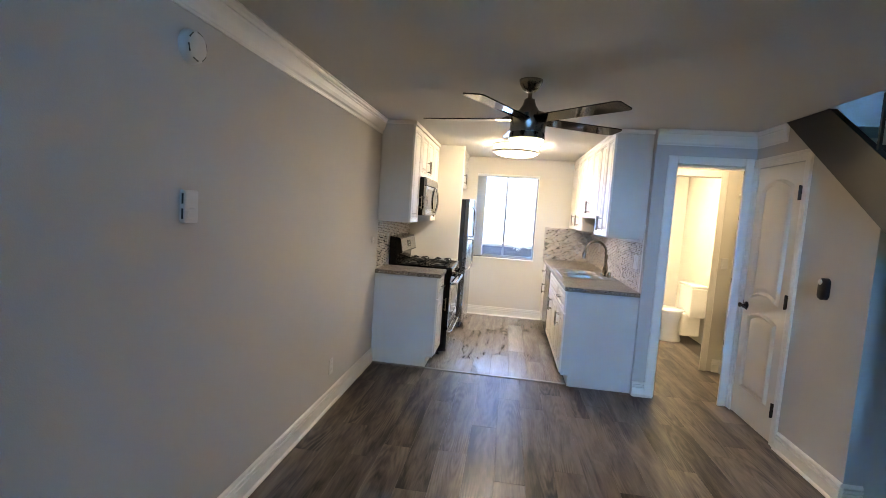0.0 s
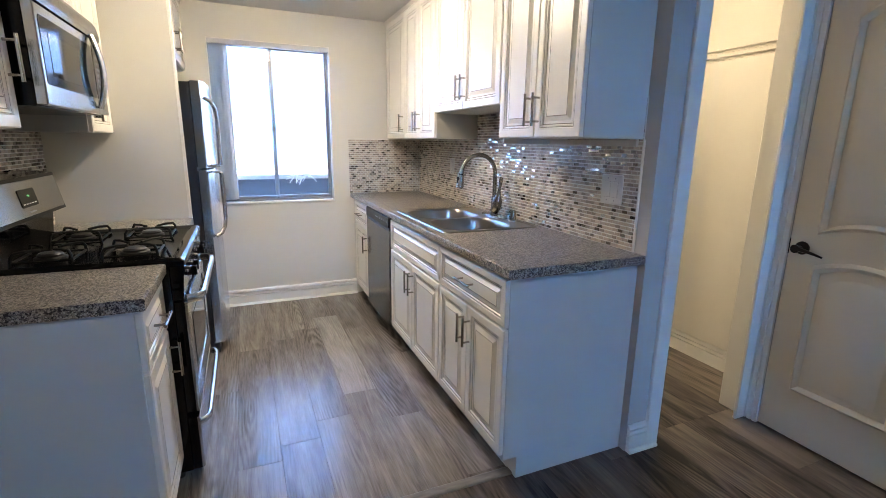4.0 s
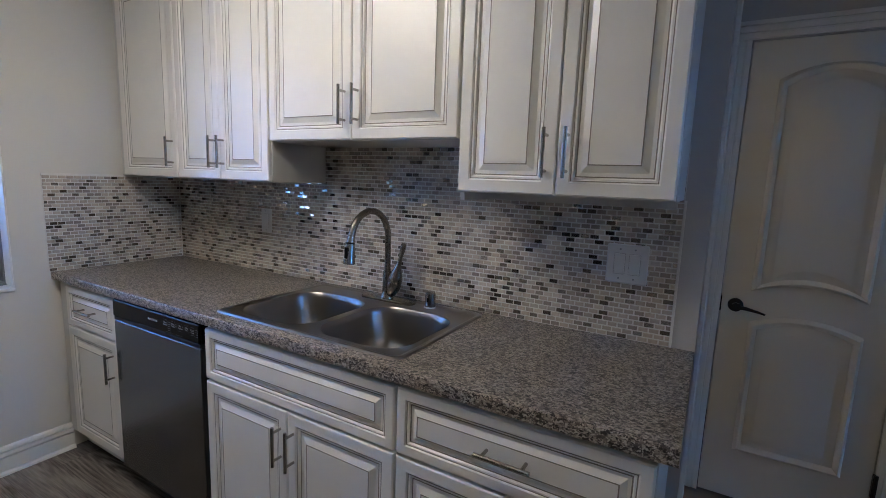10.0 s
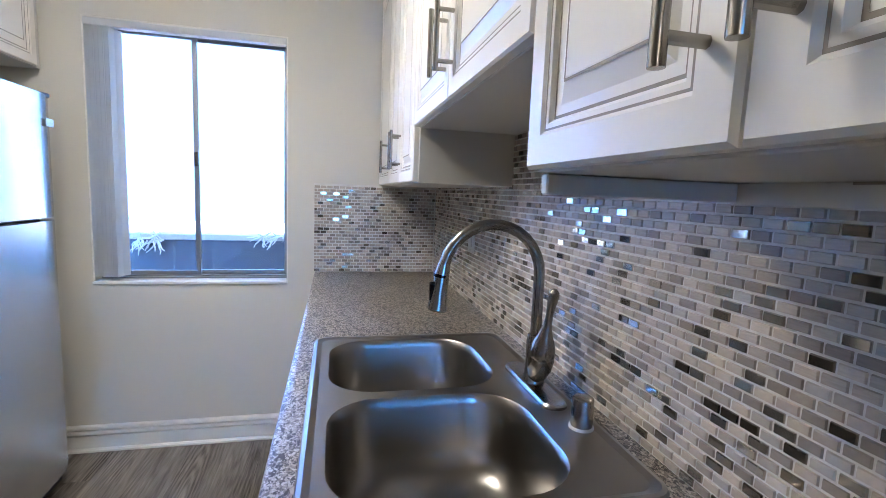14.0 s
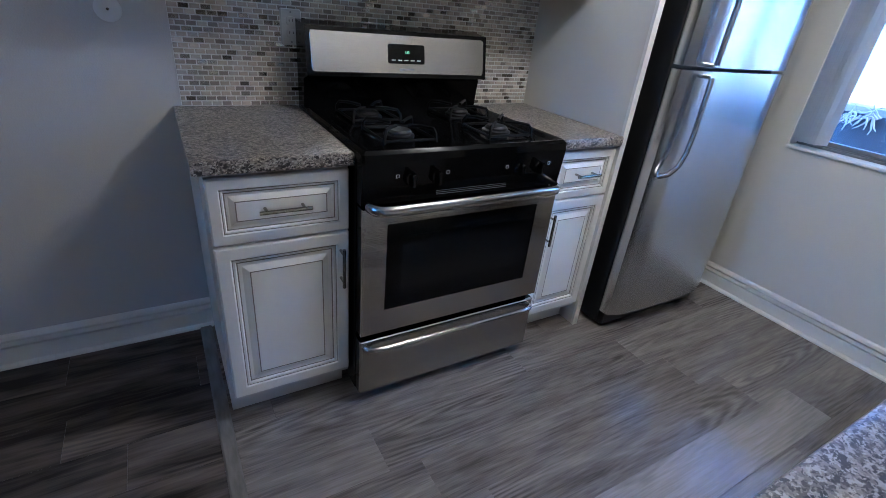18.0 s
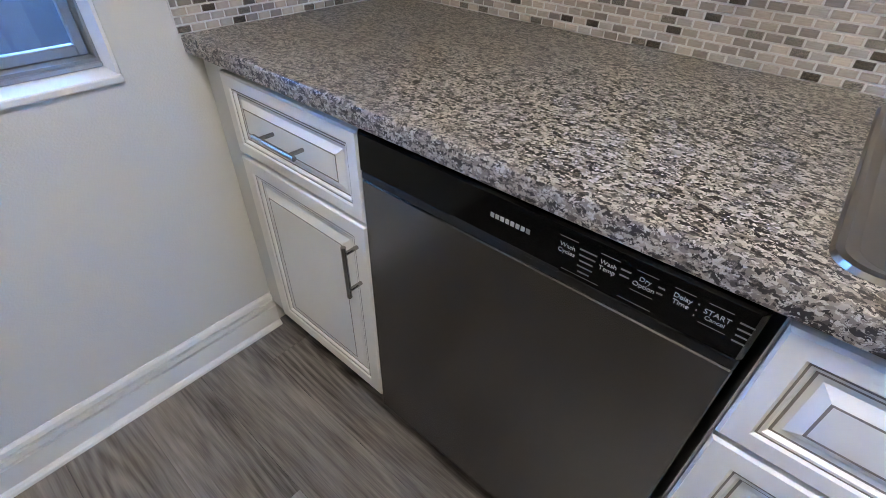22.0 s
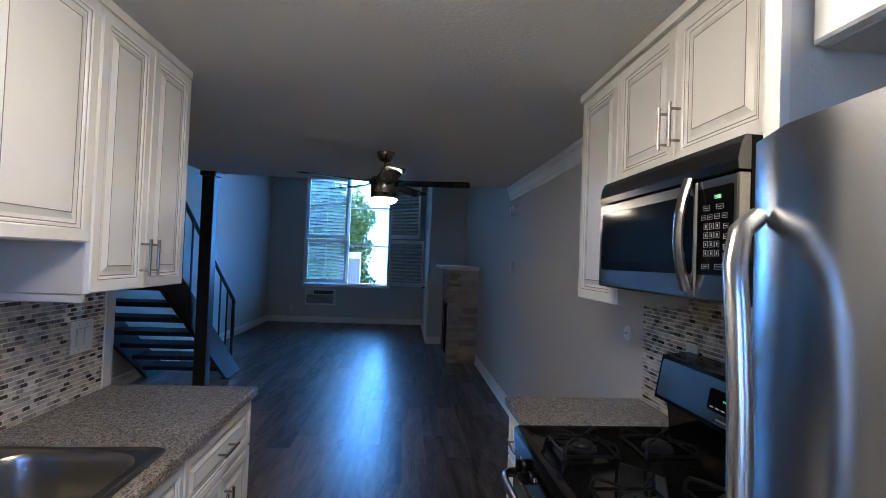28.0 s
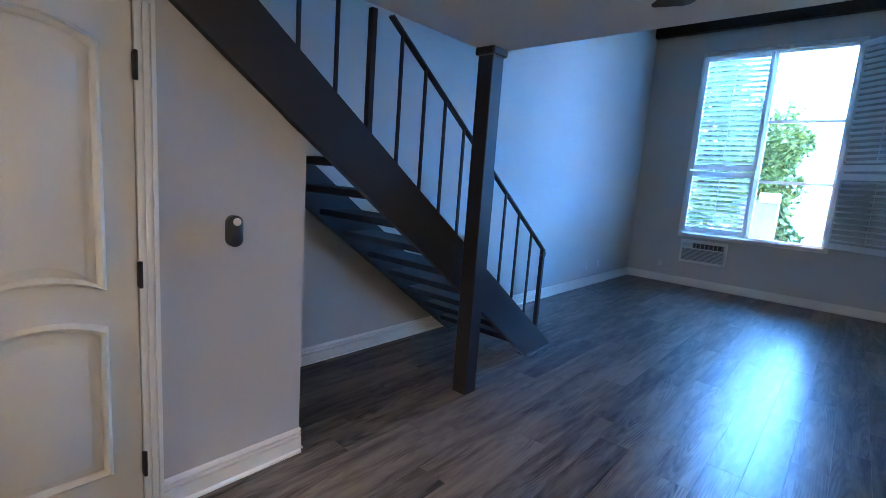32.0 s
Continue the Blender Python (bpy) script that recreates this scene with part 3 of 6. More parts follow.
casing("trim_hall", [(KX + 0.17 - 0.065, KX + 0.17 + 0.01, -0.018, 0.0, 0.0, 2.115), (DX - 0.085, DX - 0.02, -0.018, 0.0, 0.0, 2.115), (KX + 0.18, DX - 0.085, -0.018, 0.0, 2.05, 2.115),
                     (KX + 0.172, KX + 0.19, 0.0, 0.125, 0, 2.03), (DX - 0.02, DX - 0.002, 0.0, 0.125, 0, 2.03), (KX + 0.19, DX - 0.02, 0.0, 0.125, 2.03, 2.048)], "white casing around the hall opening")
def fluted(name, uprights, head, label):
    """A fluted casing on the closet wall: back board, outer band, ridge and inner bead. uprights: (y outer, y inner, top); head: (y0, y1, z0, z1)."""
    bm = B()
    for yo, yi, top in uprights:
        d = 1 if yi > yo else -1
        w = abs(yi - yo)
        for f0, f1, t in ((0.0, 0.24, 0.019), (0.24, 0.34, 0.010), (0.34, 0.62, 0.016), (0.62, 0.72, 0.010), (0.72, 1.0, 0.014)):
            box(bm, DX - t, DX, *sorted((yo + d * w * f0, yo + d * w * f1)), 0, top, bevel=0.0015)
    y0, y1, z0, z1 = head
    h = z1 - z0
    for f0, f1, t in ((0.76, 1.0, 0.0195), (0.66, 0.76, 0.010), (0.38, 0.66, 0.0165), (0.28, 0.38, 0.010), (0.0, 0.28, 0.0145)):
        box(bm, DX - t, DX, y0, y1, z0 + h * f0, z0 + h * f1, bevel=0.0015)
    return tagged(part(name, bm, "trim"), label, "door casing", "", "structure")


fluted("trim_closet", ((-0.750, -0.682, 2.035), (-0.002, -0.072, 2.035)), (-0.750, -0.002, 2.035, 2.108), "white fluted casing around the closet door")
casing("trim_bath", [(3.38, 3.445, 0.982, 1.0, 0, 2.115), (2.62, 2.66, 0.982, 1.0, 0, 2.115), (2.66, 3.38, 0.982, 1.0, 2.05, 2.115)], "white casing around the bathroom doorway")


# ---- cabinets ----
def panel_face(w, h, rail=0.058, t=0.019):
    """A raised-panel front, w by h, in local (u, v, n), back at n=0; returns the white body and the glazed grooves."""
    r = min(rail, h * 0.24, w * 0.24)
    steps = [(0.0, t - 0.004), (0.004, t), (r * 0.62, t), (r * 0.70, t - 0.004), (r * 0.82, t - 0.004), (r * 0.90, t - 0.0095), (r * 1.12, t - 0.0095), (r * 1.45, t - 0.002), (r * 1.52, t - 0.001)]
    bm, lines = B(), []
    rings = []
    for o, n in [(0.0, 0.0)] + steps:
        rings.append([bm.verts.new(p) for p in ((o, o, n), (w - o, o, n), (w - o, h - o, n), (o, h - o, n))])
    bm.faces.new(rings[0])
    for A, C in zip(rings, rings[1:]):
        for i in range(4):
            bm.faces.new((A[i], A[(i + 1) % 4], C[(i + 1) % 4], C[i]))
    bm.faces.new(rings[-1])
    for o, n, k in ((r * 0.70, t - 0.0036, 0.0020), (r * 0.90, t - 0.0090, 0.0028), (r * 1.47, t - 0.0012, 0.0015)):
        g = B()
        lines.append(g)
        A = [g.verts.new(p) for p in ((o - k, o - k, n), (w - o + k, o - k, n), (w - o + k, h - o + k, n), (o - k, h - o + k, n))]
        C = [g.verts.new(p) for p in ((o + k, o + k, n), (w - o - k, o + k, n), (w - o - k, h - o - k, n), (o + k, h - o - k, n))]
        for i in range(4):
            g.faces.new((A[i], A[(i + 1) % 4], C[(i + 1) % 4], C[i]))
    return bm, lines


def side(s, x):
    """Local (u, v, n) to the room: fronts that face -x (s=-1) or +x (s=1) at x; u runs along y."""
    return Matrix(((0, 0, s, x), (1, 0, 0, 0), (0, 1, 0, 0), (0, 0, 0, 1)))


def pull(bm_list, m, u, v, upright, length=0.135):
    """A bar pull: bar and two posts."""
    d = Vector((0, 1, 0)) if upright else Vector((1, 0, 0))
    c = Vector((u, v, 0))
    bm = bmesh.new()
    lift = Vector((0, 0, 0.034))
    bar(bm, c - d * length / 2 + lift, c + d * length / 2 + lift, 0.0055, 10)
    for k in (-0.36, 0.36):
        bar(bm, c + d * length * k, c + d * length * k + lift, 0.0045, 8)
    bmesh.ops.transform(bm, matrix=m, verts=bm.verts[:])
    bm_list.append(bm)


def front(parent, name, s, x, y0, y1, z0, z1, handle=None, rail=0.058):
    """A door or drawer front with its bar pull; handle: (u, v, upright, length) in fractions and metres."""
    bm, lines = panel_face(y1 - y0, z1 - z0, rail)
    m = Matrix.Translation((0, y0, z0)) @ side(s, x - s * 0.019)
    for q in [bm] + lines:
        bmesh.ops.transform(q, matrix=m, verts=q.verts[:])
    d = part(name, bm, "cab", parent)
    for g in lines:
        part("glaze_line", g, "glaze", d, "thin grey glaze line in the groove")
    if handle:
        got = []
        u, v, upright, ln = handle
        pull(got, m @ Matrix.Translation((0, 0, 0.019)), u, v, upright, ln)
        part("handle", got[0], "nickel", d, "brushed nickel bar pull", smooth=True)
    return d


def base_cabinet(s, xf, xb, y0, y1, fronts, label, hollow=False):
    """s: the way it faces; xf: door faces; xb: wall."""
    c = thing("base_cabinet", label, "cabinet", ((xf + xb) / 2, (y0 + y1) / 2, 0), "kitchen base cabinets")
    lo, hi = sorted((xf - s * 0.019, xb + s * 0.002))
    if hollow:
        for nm, r in (("side_panel", (lo, hi, y0, y0 + 0.018, 0.10, TOP - 0.040)), ("side_panel", (lo, hi, y1 - 0.018, y1, 0.10, TOP - 0.040)), ("bottom_panel", (lo, hi, y0 + 0.018, y1 - 0.018, 0.10, 0.118)), ("face_frame", (lo, lo + 0.018, y0 + 0.018, y1 - 0.018, 0.118, TOP - 0.040))):
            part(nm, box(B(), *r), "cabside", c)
    else:
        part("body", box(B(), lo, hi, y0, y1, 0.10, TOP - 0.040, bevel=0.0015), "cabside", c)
    bm = B()
    lo, hi = sorted((xf - s * 0.085, xb + s * 0.002))
    box(bm, lo, hi, y0 + 0.001, y1 - 0.001, 0.0, 0.10)
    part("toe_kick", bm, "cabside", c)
    for f in fronts:
        front(c, *f)
    return c


RF = 1.793
g3 = 0.003


def two_doors(s, x, y0, y1, z0, z1, up=False, ln=0.135):
    m = (y0 + y1) / 2
    w = m - g3 / 2 - y0 - g3
    v = 0.115 if up else (z1 - z0) - 0.115
    return [("door", s, x, y0 + g3, m - g3 / 2, z0, z1, (w - 0.028, v, True, ln)), ("door", s, x, m + g3 / 2, y1 - g3, z0, z1, (0.028, v, True, ln))]


base_cabinet(-1, RF, KX, 0.035, 0.68, [("drawer_front", -1, RF, 0.038, 0.677, 0.673, 0.862, (0.32, 0.098, False, 0.14), 0.05)] + two_doors(-1, RF, 0.035, 0.68, 0.125, 0.664), "cream-white raised-panel base cabinet with drawer and two doors")
base_cabinet(-1, RF, KX, 0.683, 1.526, [("drawer_front", -1, RF, 0.686, 1.523, 0.673, 0.860, None, 0.05)] + two_doors(-1, RF, 0.683, 1.526, 0.125, 0.664), "cream-white sink base cabinet with false drawer front", True)
base_cabinet(-1, RF, KX, 2.150, 2.695, [("drawer_front", -1, RF, 2.154, 2.592, 0.673, 0.860, (0.216, 0.098, False, 0.14), 0.05), ("door", -1, RF, 2.154, 2.592, 0.125, 0.664, (0.03, 0.43, True, 0.135))], "narrow cream-white base cabinet beside the window wall")
LF = 0.629
base_cabinet(1, LF, 0.0, 0.115, 0.505, [("drawer_front", 1, LF, 0.125, 0.502, 0.673, 0.862, (0.19, 0.098, False, 0.14), 0.05), ("door", 1, LF, 0.125, 0.502, 0.125, 0.664, (0.35, 0.43, True, 0.135))], "cream-white base cabinet with one drawer beside the range")
base_cabinet(1, LF, 0.0, 1.278, 1.62, [("drawer_front", 1, LF, 1.296, 1.617, 0.673, 0.862, (0.165, 0.098, False, 0.12), 0.05), ("door", 1, LF, 1.296, 1.617, 0.125, 0.664, (0.028, 0.43, True, 0.135))], "slim cream-white base cabinet between range and refrigerator")


def wall_cabinet(s, xf, xb, y0, y1, z0, z1, fronts, label, railed=False):
    c = thing("wall_cabinet", label, "cabinet", ((xf + xb) / 2, (y0 + y1) / 2, z0), "kitchen wall cabinets")
    lo, hi = sorted((xf - s * 0.019, xb + s * 0.002))
    bm = B()
    box(bm, lo, hi, y0, y1, z0, z1, bevel=0.0015)
    part("body", bm, "cabside", c)
    if railed:
        part("back_rail", box(B(), xb - 0.028, xb - 0.012, y0 + 0.015, y1 - 0.004, z0 - 0.030, z0 - 0.0005, bevel=0.002), "cabside", c, "pale rail against the tile")
        part("end_rail", box(B(), xf + 0.022, xb - 0.030, y1 - 0.019, y1 - 0.003, z0 - 0.026, z0 - 0.0005, bevel=0.002), "cabside", c, "pale lip of the cabinet end")
        # dark strip stands in for the shade under the loose board
        part("loose_edge", box(B(), xb - 0.032, xb - 0.029, y0 + 0.05, y1 - 0.16, z0 - 0.004, z0 - 0.001), "glaze", c, "dark strip painted as shade along the loose bottom board")
    for f in fronts:
        front(c, *f)
    return c


UF, U0, U1 = 2.105, 1.38, 2.295
wall_cabinet(-1, UF, KX, 0.075, 0.690, U0, U1, two_doors(-1, UF, 0.075, 0.690, U0 + 0.003, U1 - 0.004, True), "tall cream-white two-door wall cabinet at the counter end", True)
wall_cabinet(-1, UF, KX, 0.693, 1.543, 1.54, U1, two_doors(-1, UF, 0.693, 1.543, 1.543, U1 - 0.004, True), "short cream-white two-door wall cabinet over the sink")
wall_cabinet(-1, UF, KX, 1.546, 2.165, U0, U1, two_doors(-1, UF, 1.546, 2.165, U0 + 0.003, U1 - 0.004, True), "tall cream-white two-door wall cabinet")
wall_cabinet(-1, UF, KX, 2.168, 2.695, U0, U1, [("door", -1, UF, 2.171, 2.64, U0 + 0.003, U1 - 0.004, (0.03, 0.115, True, 0.135))], "cream-white one-door wall cabinet in the corner")
UL = 0.318
wall_cabinet(1, UL, 0.0, 0.10, 0.470, U0, U1, [("door", 1, UL, 0.103, 0.467, U0 + 0.003, U1 - 0.004, (0.335, 0.2, True, 0.135))], "cream-white one-door wall cabinet beside the microwave")
wall_cabinet(1, UL, 0.0, 0.473, 1.245, 1.849, U1, two_doors(1, UL, 0.473, 1.245, 1.852, U1 - 0.004, True), "short cream-white two-door wall cabinet over the microwave")
wall_cabinet(1, UL, 0.0, 1.248, 1.618, U0, U1, [("door", 1, UL, 1.251, 1.615, U0 + 0.003, U1 - 0.004, (0.028, 0.115, True, 0.135))], "cream-white one-door wall cabinet beside the refrigerator panel")
wall_cabinet(1, 0.60, 0.0, 1.648, 2.69, 1.835, U1, two_doors(1, 0.60, 1.648, 2.64, 1.838, U1 - 0.004, True), "cream-white two-door wall cabinet over the refrigerator")
rp = thing("tall_panel", "tall cream refrigerator side panel with a white edge strip", "panel", (0.32, 1.633, 0))
part("board", box(B(), 0, 0.625, 1.621, 1.645, 0, CEIL - 0.002), "cream", rp)
part("edge_strip", box(B(), 0.626, 0.640, 1.619, 1.647, 0, CEIL - 0.002), "trim", rp, "white edge strip")
solid("cabinet_top_trim", [(UF + 0.004, KX, 0.065, 2.695, U1 + 0.002, CEIL - 0.001)], "cab", "white trim strip above the wall cabinets", "trim")
solid("cabinet_top_trim", [(0.002, UL + 0.010, 0.09, 1.62, U1 + 0.002, CEIL - 0.001), (0.002, 0.61, 1.648, 2.69, U1 + 0.002, CEIL - 0.001)], "cab", "white trim strip above the wall cabinets", "trim")

# ---- worktops ----
SX0, SX1, SY0, SY1 = 1.83, 2.388, 0.70, 1.525     # sink cut-out


def worktop(rects, nose, label):
    """rects: the slab's fields; nose: (x of the front, way it faces, y0, y1) of the rounded front edge."""
    x, s, y0, y1 = nose
    t = thing("countertop", label, "countertop", (x, (y0 + y1) / 2, TOP - 0.038))
    bm = B()
    for r in rects:
        box(bm, *r, TOP - 0.038, TOP)
    bmesh.ops.remove_doubles(bm, verts=bm.verts[:], dist=1e-5)
    part("slab", bm, "granite", t)
    bm = B()
    sweep(bm, [(0, -0.038), (0.010, -0.038), (0.014, -0.035), (0.015, -0.007), (0.0125, -0.002), (0.008, 0), (0, 0)], (x - s * 0.015, y0, TOP), (x - s * 0.015, y1, TOP), (s, 0, 0))
    part("front_edge", bm, "granite", t, smooth=True)
    return t


F = 1.795
worktop([(F, KX - 0.004, 0.0, SY0 + 0.02), (F, SX0 + 0.02, SY0 + 0.02, SY1 - 0.02), (SX1 - 0.02, KX - 0.004, SY0 + 0.02, SY1 - 0.02), (F, KX - 0.004, SY1 - 0.02, KY - 0.004)], (1.780, -1, 0.0, KY - 0.004), "speckled brown-grey laminate worktop with a sink")
worktop([(0.004, 0.630, 0.10, 0.512)], (0.645, 1, 0.10, 0.512), "short speckled brown-grey worktop beside the range")
worktop([(0.004, 0.630, 1.28, 1.619)], (0.645, 1, 1.28, 1.619), "narrow speckled brown-grey worktop beside the refrigerator panel")

# ---- stairs ----
SL = 0.736


def stringer(bm, x0, x1):
    prof = [(-4.07, 0.0), (-3.61, 0.0), (-0.445, 2.33), (-0.905, 2.33)]
    a = [bm.verts.new((x0, y, z)) for y, z in prof]
    b = [bm.verts.new((x1, y, z)) for y, z in prof]
    bm.faces.new(a), bm.faces.new(b)
    for i in range(4):
        j = (i + 1) % 4
        bm.faces.new((a[i], a[j], b[j], b[i]))
    return bm


st = thing("staircase", "dark brown steel staircase with open risers", "staircase", (3.7, -2.3, 0))
part("stringer", stringer(B(), 3.19, 3.235), "iron_paint", st)
part("stringer", stringer(B(), 4.09, 4.135), "iron_paint", st)
bm = B()
box(bm, 3.16, 3.265, -4.09, -3.60, 0.0, 0.012)
part("foot_plate", bm, "iron_paint", st)
for k in range(1, 13):
    z = 0.173 * k
    yc = -4.07 + z / SL + 0.23
    bm = B()
    box(bm, 3.236, 4.089, yc - 0.14, yc + 0.14, z - 0.045, z, bevel=0.006)
    part("tread", bm, "tread", st)


def stair_top(y):
    return (y + 4.07) * SL


bm = B()
ra, rb = (3.213, -1.88, 2.325), (3.213, -3.78, 0.925)
d = Vector(rb) - Vector(ra)
m = Matrix.Translation((Vector(ra) + Vector(rb)) / 2) @ Matrix.Rotation(math.atan2(d.z, d.y), 4, "X")
box(bm, -0.02, 0.02, -d.length / 2, d.length / 2, -0.006, 0.006)
bmesh.ops.transform(bm, matrix=m, verts=bm.verts[:])
part("handrail", bm, "iron_paint", st)
bm = B()
tube(bm, [(3.213, -3.78 + 0.035 * math.sin(a) * 1.0 - 0.0, 0.89 + 0.035 * math.cos(a)) for a in [math.pi * i / 9 * -1.5 for i in range(10)]], 0.008, 8)
part("handrail_scroll", bm, "iron_paint", st)
for y in (-1.33, -1.54, -1.97, -2.17, -2.36, -2.56, -2.93, -3.12, -3.33, -3.55):
    top = min(2.325, 0.925 + (y + 3.78) * 0.737)
    bm = B()
    box(bm, 3.205, 3.221, y - 0.008, y + 0.008, stair_top(y) - 0.01, top)
    part("baluster", bm, "iron_paint", st)
for y, top in ((-1.755, 2.325), (-3.77, 0.93)):
    bm = B()
    box(bm, 3.196, 3.23, y - 0.016, y + 0.016, stair_top(y) - 0.02, top)
    part("newel", bm, "iron_paint", st)

po = thing("post", "dark brown square post carrying the loft edge", "post", (3.105, -2.646, 0))
bm = B()
box(bm, 3.046, 3.164, -2.705, -2.587, 0, 2.28, bevel=0.004)
part("shaft", bm, "iron_paint", po)
bm = B()
box(bm, 3.028, 3.182, -2.723, -2.569, 2.28, 2.329, bevel=0.008)
part("cap", bm, "iron_paint", po)


# ---- shapes used by several things ----
def rrect(x0, x1, y0, y1, r, n=6):
    pts = []
    for cx, cy, a0 in ((x1 - r, y1 - r, 0), (x0 + r, y1 - r, 90), (x0 + r, y0 + r, 180), (x1 - r, y0 + r, 270)):
        for i in range(n + 1):
            a = radians(a0 + 90 * i / n)
            pts.append((cx + r * math.cos(a), cy + r * math.sin(a)))
    return pts


def loft(bm, rings, cap=True):
    """rings: lists of 3D points of one length."""
    vs = [[bm.verts.new(p) for p in ring] for ring in rings]
    k = len(vs[0])
    for A, C in zip(vs, vs[1:]):
        for i in range(k):
            bm.faces.new((A[i], A[(i + 1) % k], C[(i + 1) % k], C[i]))
    if cap:
        bm.faces.new(vs[-1])
    return vs


def slab_yz(bm, x0, x1, y0, y1, z0, z1, r=0.01, bev=0.003):
    """A rounded plate facing +x or -x, its edge softened; x1 is the face."""
    d = 1 if x1 > x0 else -1
    rings = []
    for x, o in ((x0, 0), (x1 - d * bev, 0), (x1, bev)):
        rings.append([(x, y, z) for y, z in rrect(y0 + o, y1 - o, z0 + o, z1 - o, max(r - o, 0.001), 4)])
    vs = loft(bm, rings)
    bm.faces.new(vs[0])
    return bm


def text_mesh(body, size, m, mat, parent, name="lettering"):
    cu = bpy.data.curves.new(name, "FONT")
    cu.body, cu.size, cu.extrude, cu.align_x, cu.align_y = body, size, 0.0002, "CENTER", "CENTER"
    ob = bpy.data.objects.new(name, cu)
    scene.collection.objects.link(ob)
    dep = bpy.context.evaluated_depsgraph_get()
    me = bpy.data.meshes.new_from_object(ob.evaluated_get(dep))
    bpy.data.objects.remove(ob)
    bpy.data.curves.remove(cu)
    me.transform(Matrix.Translation(-origin(parent)) @ m)
    me.materials.clear()
    me.materials.append(M[mat])
    o = new(name, me)
    o.parent = parent
    return o


def facing(s, x, y, z):
    """Lettering that reads level on a face that looks along s*x."""
    if s > 0:
        return Matrix(((0, 0, 1, x), (1, 0, 0, y), (0, 1, 0, z), (0, 0, 0, 1)))
    return Matrix(((0, 0, -1, x), (-1, 0, 0, y), (0, 1, 0, z), (0, 0, 0, 1)))


# ---- sink, faucet, air gap cap ----
sk = thing("sink", "double-bowl stainless steel drop-in sink", "sink", (2.11, 1.11, TOP))
bm = B()
outer = rrect(SX0, SX1, SY0, SY1, 0.035)
inner = rrect(SX0 + 0.010, SX1 - 0.010, SY0 + 0.010, SY1 - 0.010, 0.028)
loft(bm, [[(x, y, TOP + 0.0005) for x, y in outer], [(x, y, TOP + 0.006) for x, y in rrect(SX0 + 0.003, SX1 - 0.003, SY0 + 0.003, SY1 - 0.003, 0.033)], [(x, y, TOP + 0.007) for x, y in inner], [(x, y, TOP + 0.003) for x, y in rrect(SX0 + 0.022, SX1 - 0.022, SY0 + 0.022, SY1 - 0.022, 0.03)]], cap=False)
BOWLS = ((1.872, 2.272, 0.742, 1.098), (1.872, 2.272, 1.130, 1.486))
holes = []
for b4 in BOWLS:
    holes.append([bm.verts.new((x, y, TOP + 0.003)) for x, y in rrect(*b4, 0.105, 8)])
    for i in range(len(holes[-1])):
        bm.edges.new((holes[-1][i], holes[-1][(i + 1) % len(holes[-1])]))
es = [e for e in bm.edges if len(e.link_faces) < 2 and all(abs(v.co.z - TOP - 0.003) < 1e-4 for v in e.verts)]
bmesh.ops.triangle_fill(bm, edges=es, use_beauty=True, use_dissolve=False)
part("rim", bm, "sinksteel", sk, "brushed steel rim and faucet ledge")
for b4 in BOWLS:
    bm = B()
    x0, x1, y0, y1 = b4
    rings = []
    for o, z, r in ((0, 0.003, 0.105), (0.004, -0.002, 0.102), (0.008, -0.02, 0.10), (0.016, -0.11, 0.095), (0.026, -0.15, 0.09), (0.05, -0.172, 0.075), (0.085, -0.180, 0.055), (0.13, -0.184, 0.03)):
        rings.append([(x, y, TOP + z) for x, y in rrect(x0 + o, x1 - o, y0 + o, y1 - o, r, 8)])
    loft(bm, rings)
    bowl = part("bowl", bm, "sinksteel", sk, smooth=True)
    bm = B()
    spin(bm, [(0.044, 0.0), (0.043, 0.003), (0.030, 0.002), (0.026, -0.004), (0.0001, -0.004)], ((x0 + x1) / 2, (y0 + y1) / 2, TOP - 0.182), 20)
    part("drain", bm, "nickel", bowl, "steel strainer drain", smooth=True)

fa = thing("faucet", "brushed nickel gooseneck pull-down kitchen faucet with side lever", "faucet", (2.335, 1.115, TOP + 0.003))
bm = B()
rings = [[(x, y, TOP + z) for x, y in rrect(2.335 - 0.029 + o, 2.335 + 0.029 - o, 0.985 + o, 1.245 - o, 0.028 - o, 6)] for o, z in ((0, 0.004), (0, 0.010), (0.004, 0.014))]
loft(bm, rings)
part("deck_plate", bm, "nickel", fa, smooth=True)
FX, FYc = 2.335, 1.12
bm = B()
spin(bm, [(0.027, 0.014), (0.026, 0.022), (0.021, 0.03), (0.0195, 0.05), (0.0195, 0.11), (0.0165, 0.125)], (FX, FYc, TOP), 20)
part("body", bm, "dknickel", fa, smooth=True)
bm = B()
pts = [(FX, FYc, TOP + 0.11), (FX, FYc, TOP + 0.26)]
R, cxx = 0.112, FX - 0.112
pts += [(cxx + R * math.cos(a), FYc, TOP + 0.262 + R * math.sin(a)) for a in [math.pi * i / 14 * 0.93 for i in range(1, 15)]]
tube(bm, pts, 0.0125, 14)
part("spout", bm, "dknickel", fa, smooth=True)
ex, ez = pts[-1][0], pts[-1][2]
bm = B()
tube(bm, [(ex, FYc, ez), (ex - 0.004, FYc, ez - 0.02), (ex - 0.008, FYc, ez - 0.055), (ex - 0.012, FYc, ez - 0.098), (ex - 0.0125, FYc, ez - 0.102)], [0.0135, 0.0155, 0.0175, 0.0225, 0.019], 16)
sp = part("spray_head", bm, "nickel", fa, smooth=True)
bm = B()
tube(bm, [(ex - 0.0065, FYc, ez - 0.022), (ex - 0.0075, FYc, ez - 0.028)], 0.0166, 16)
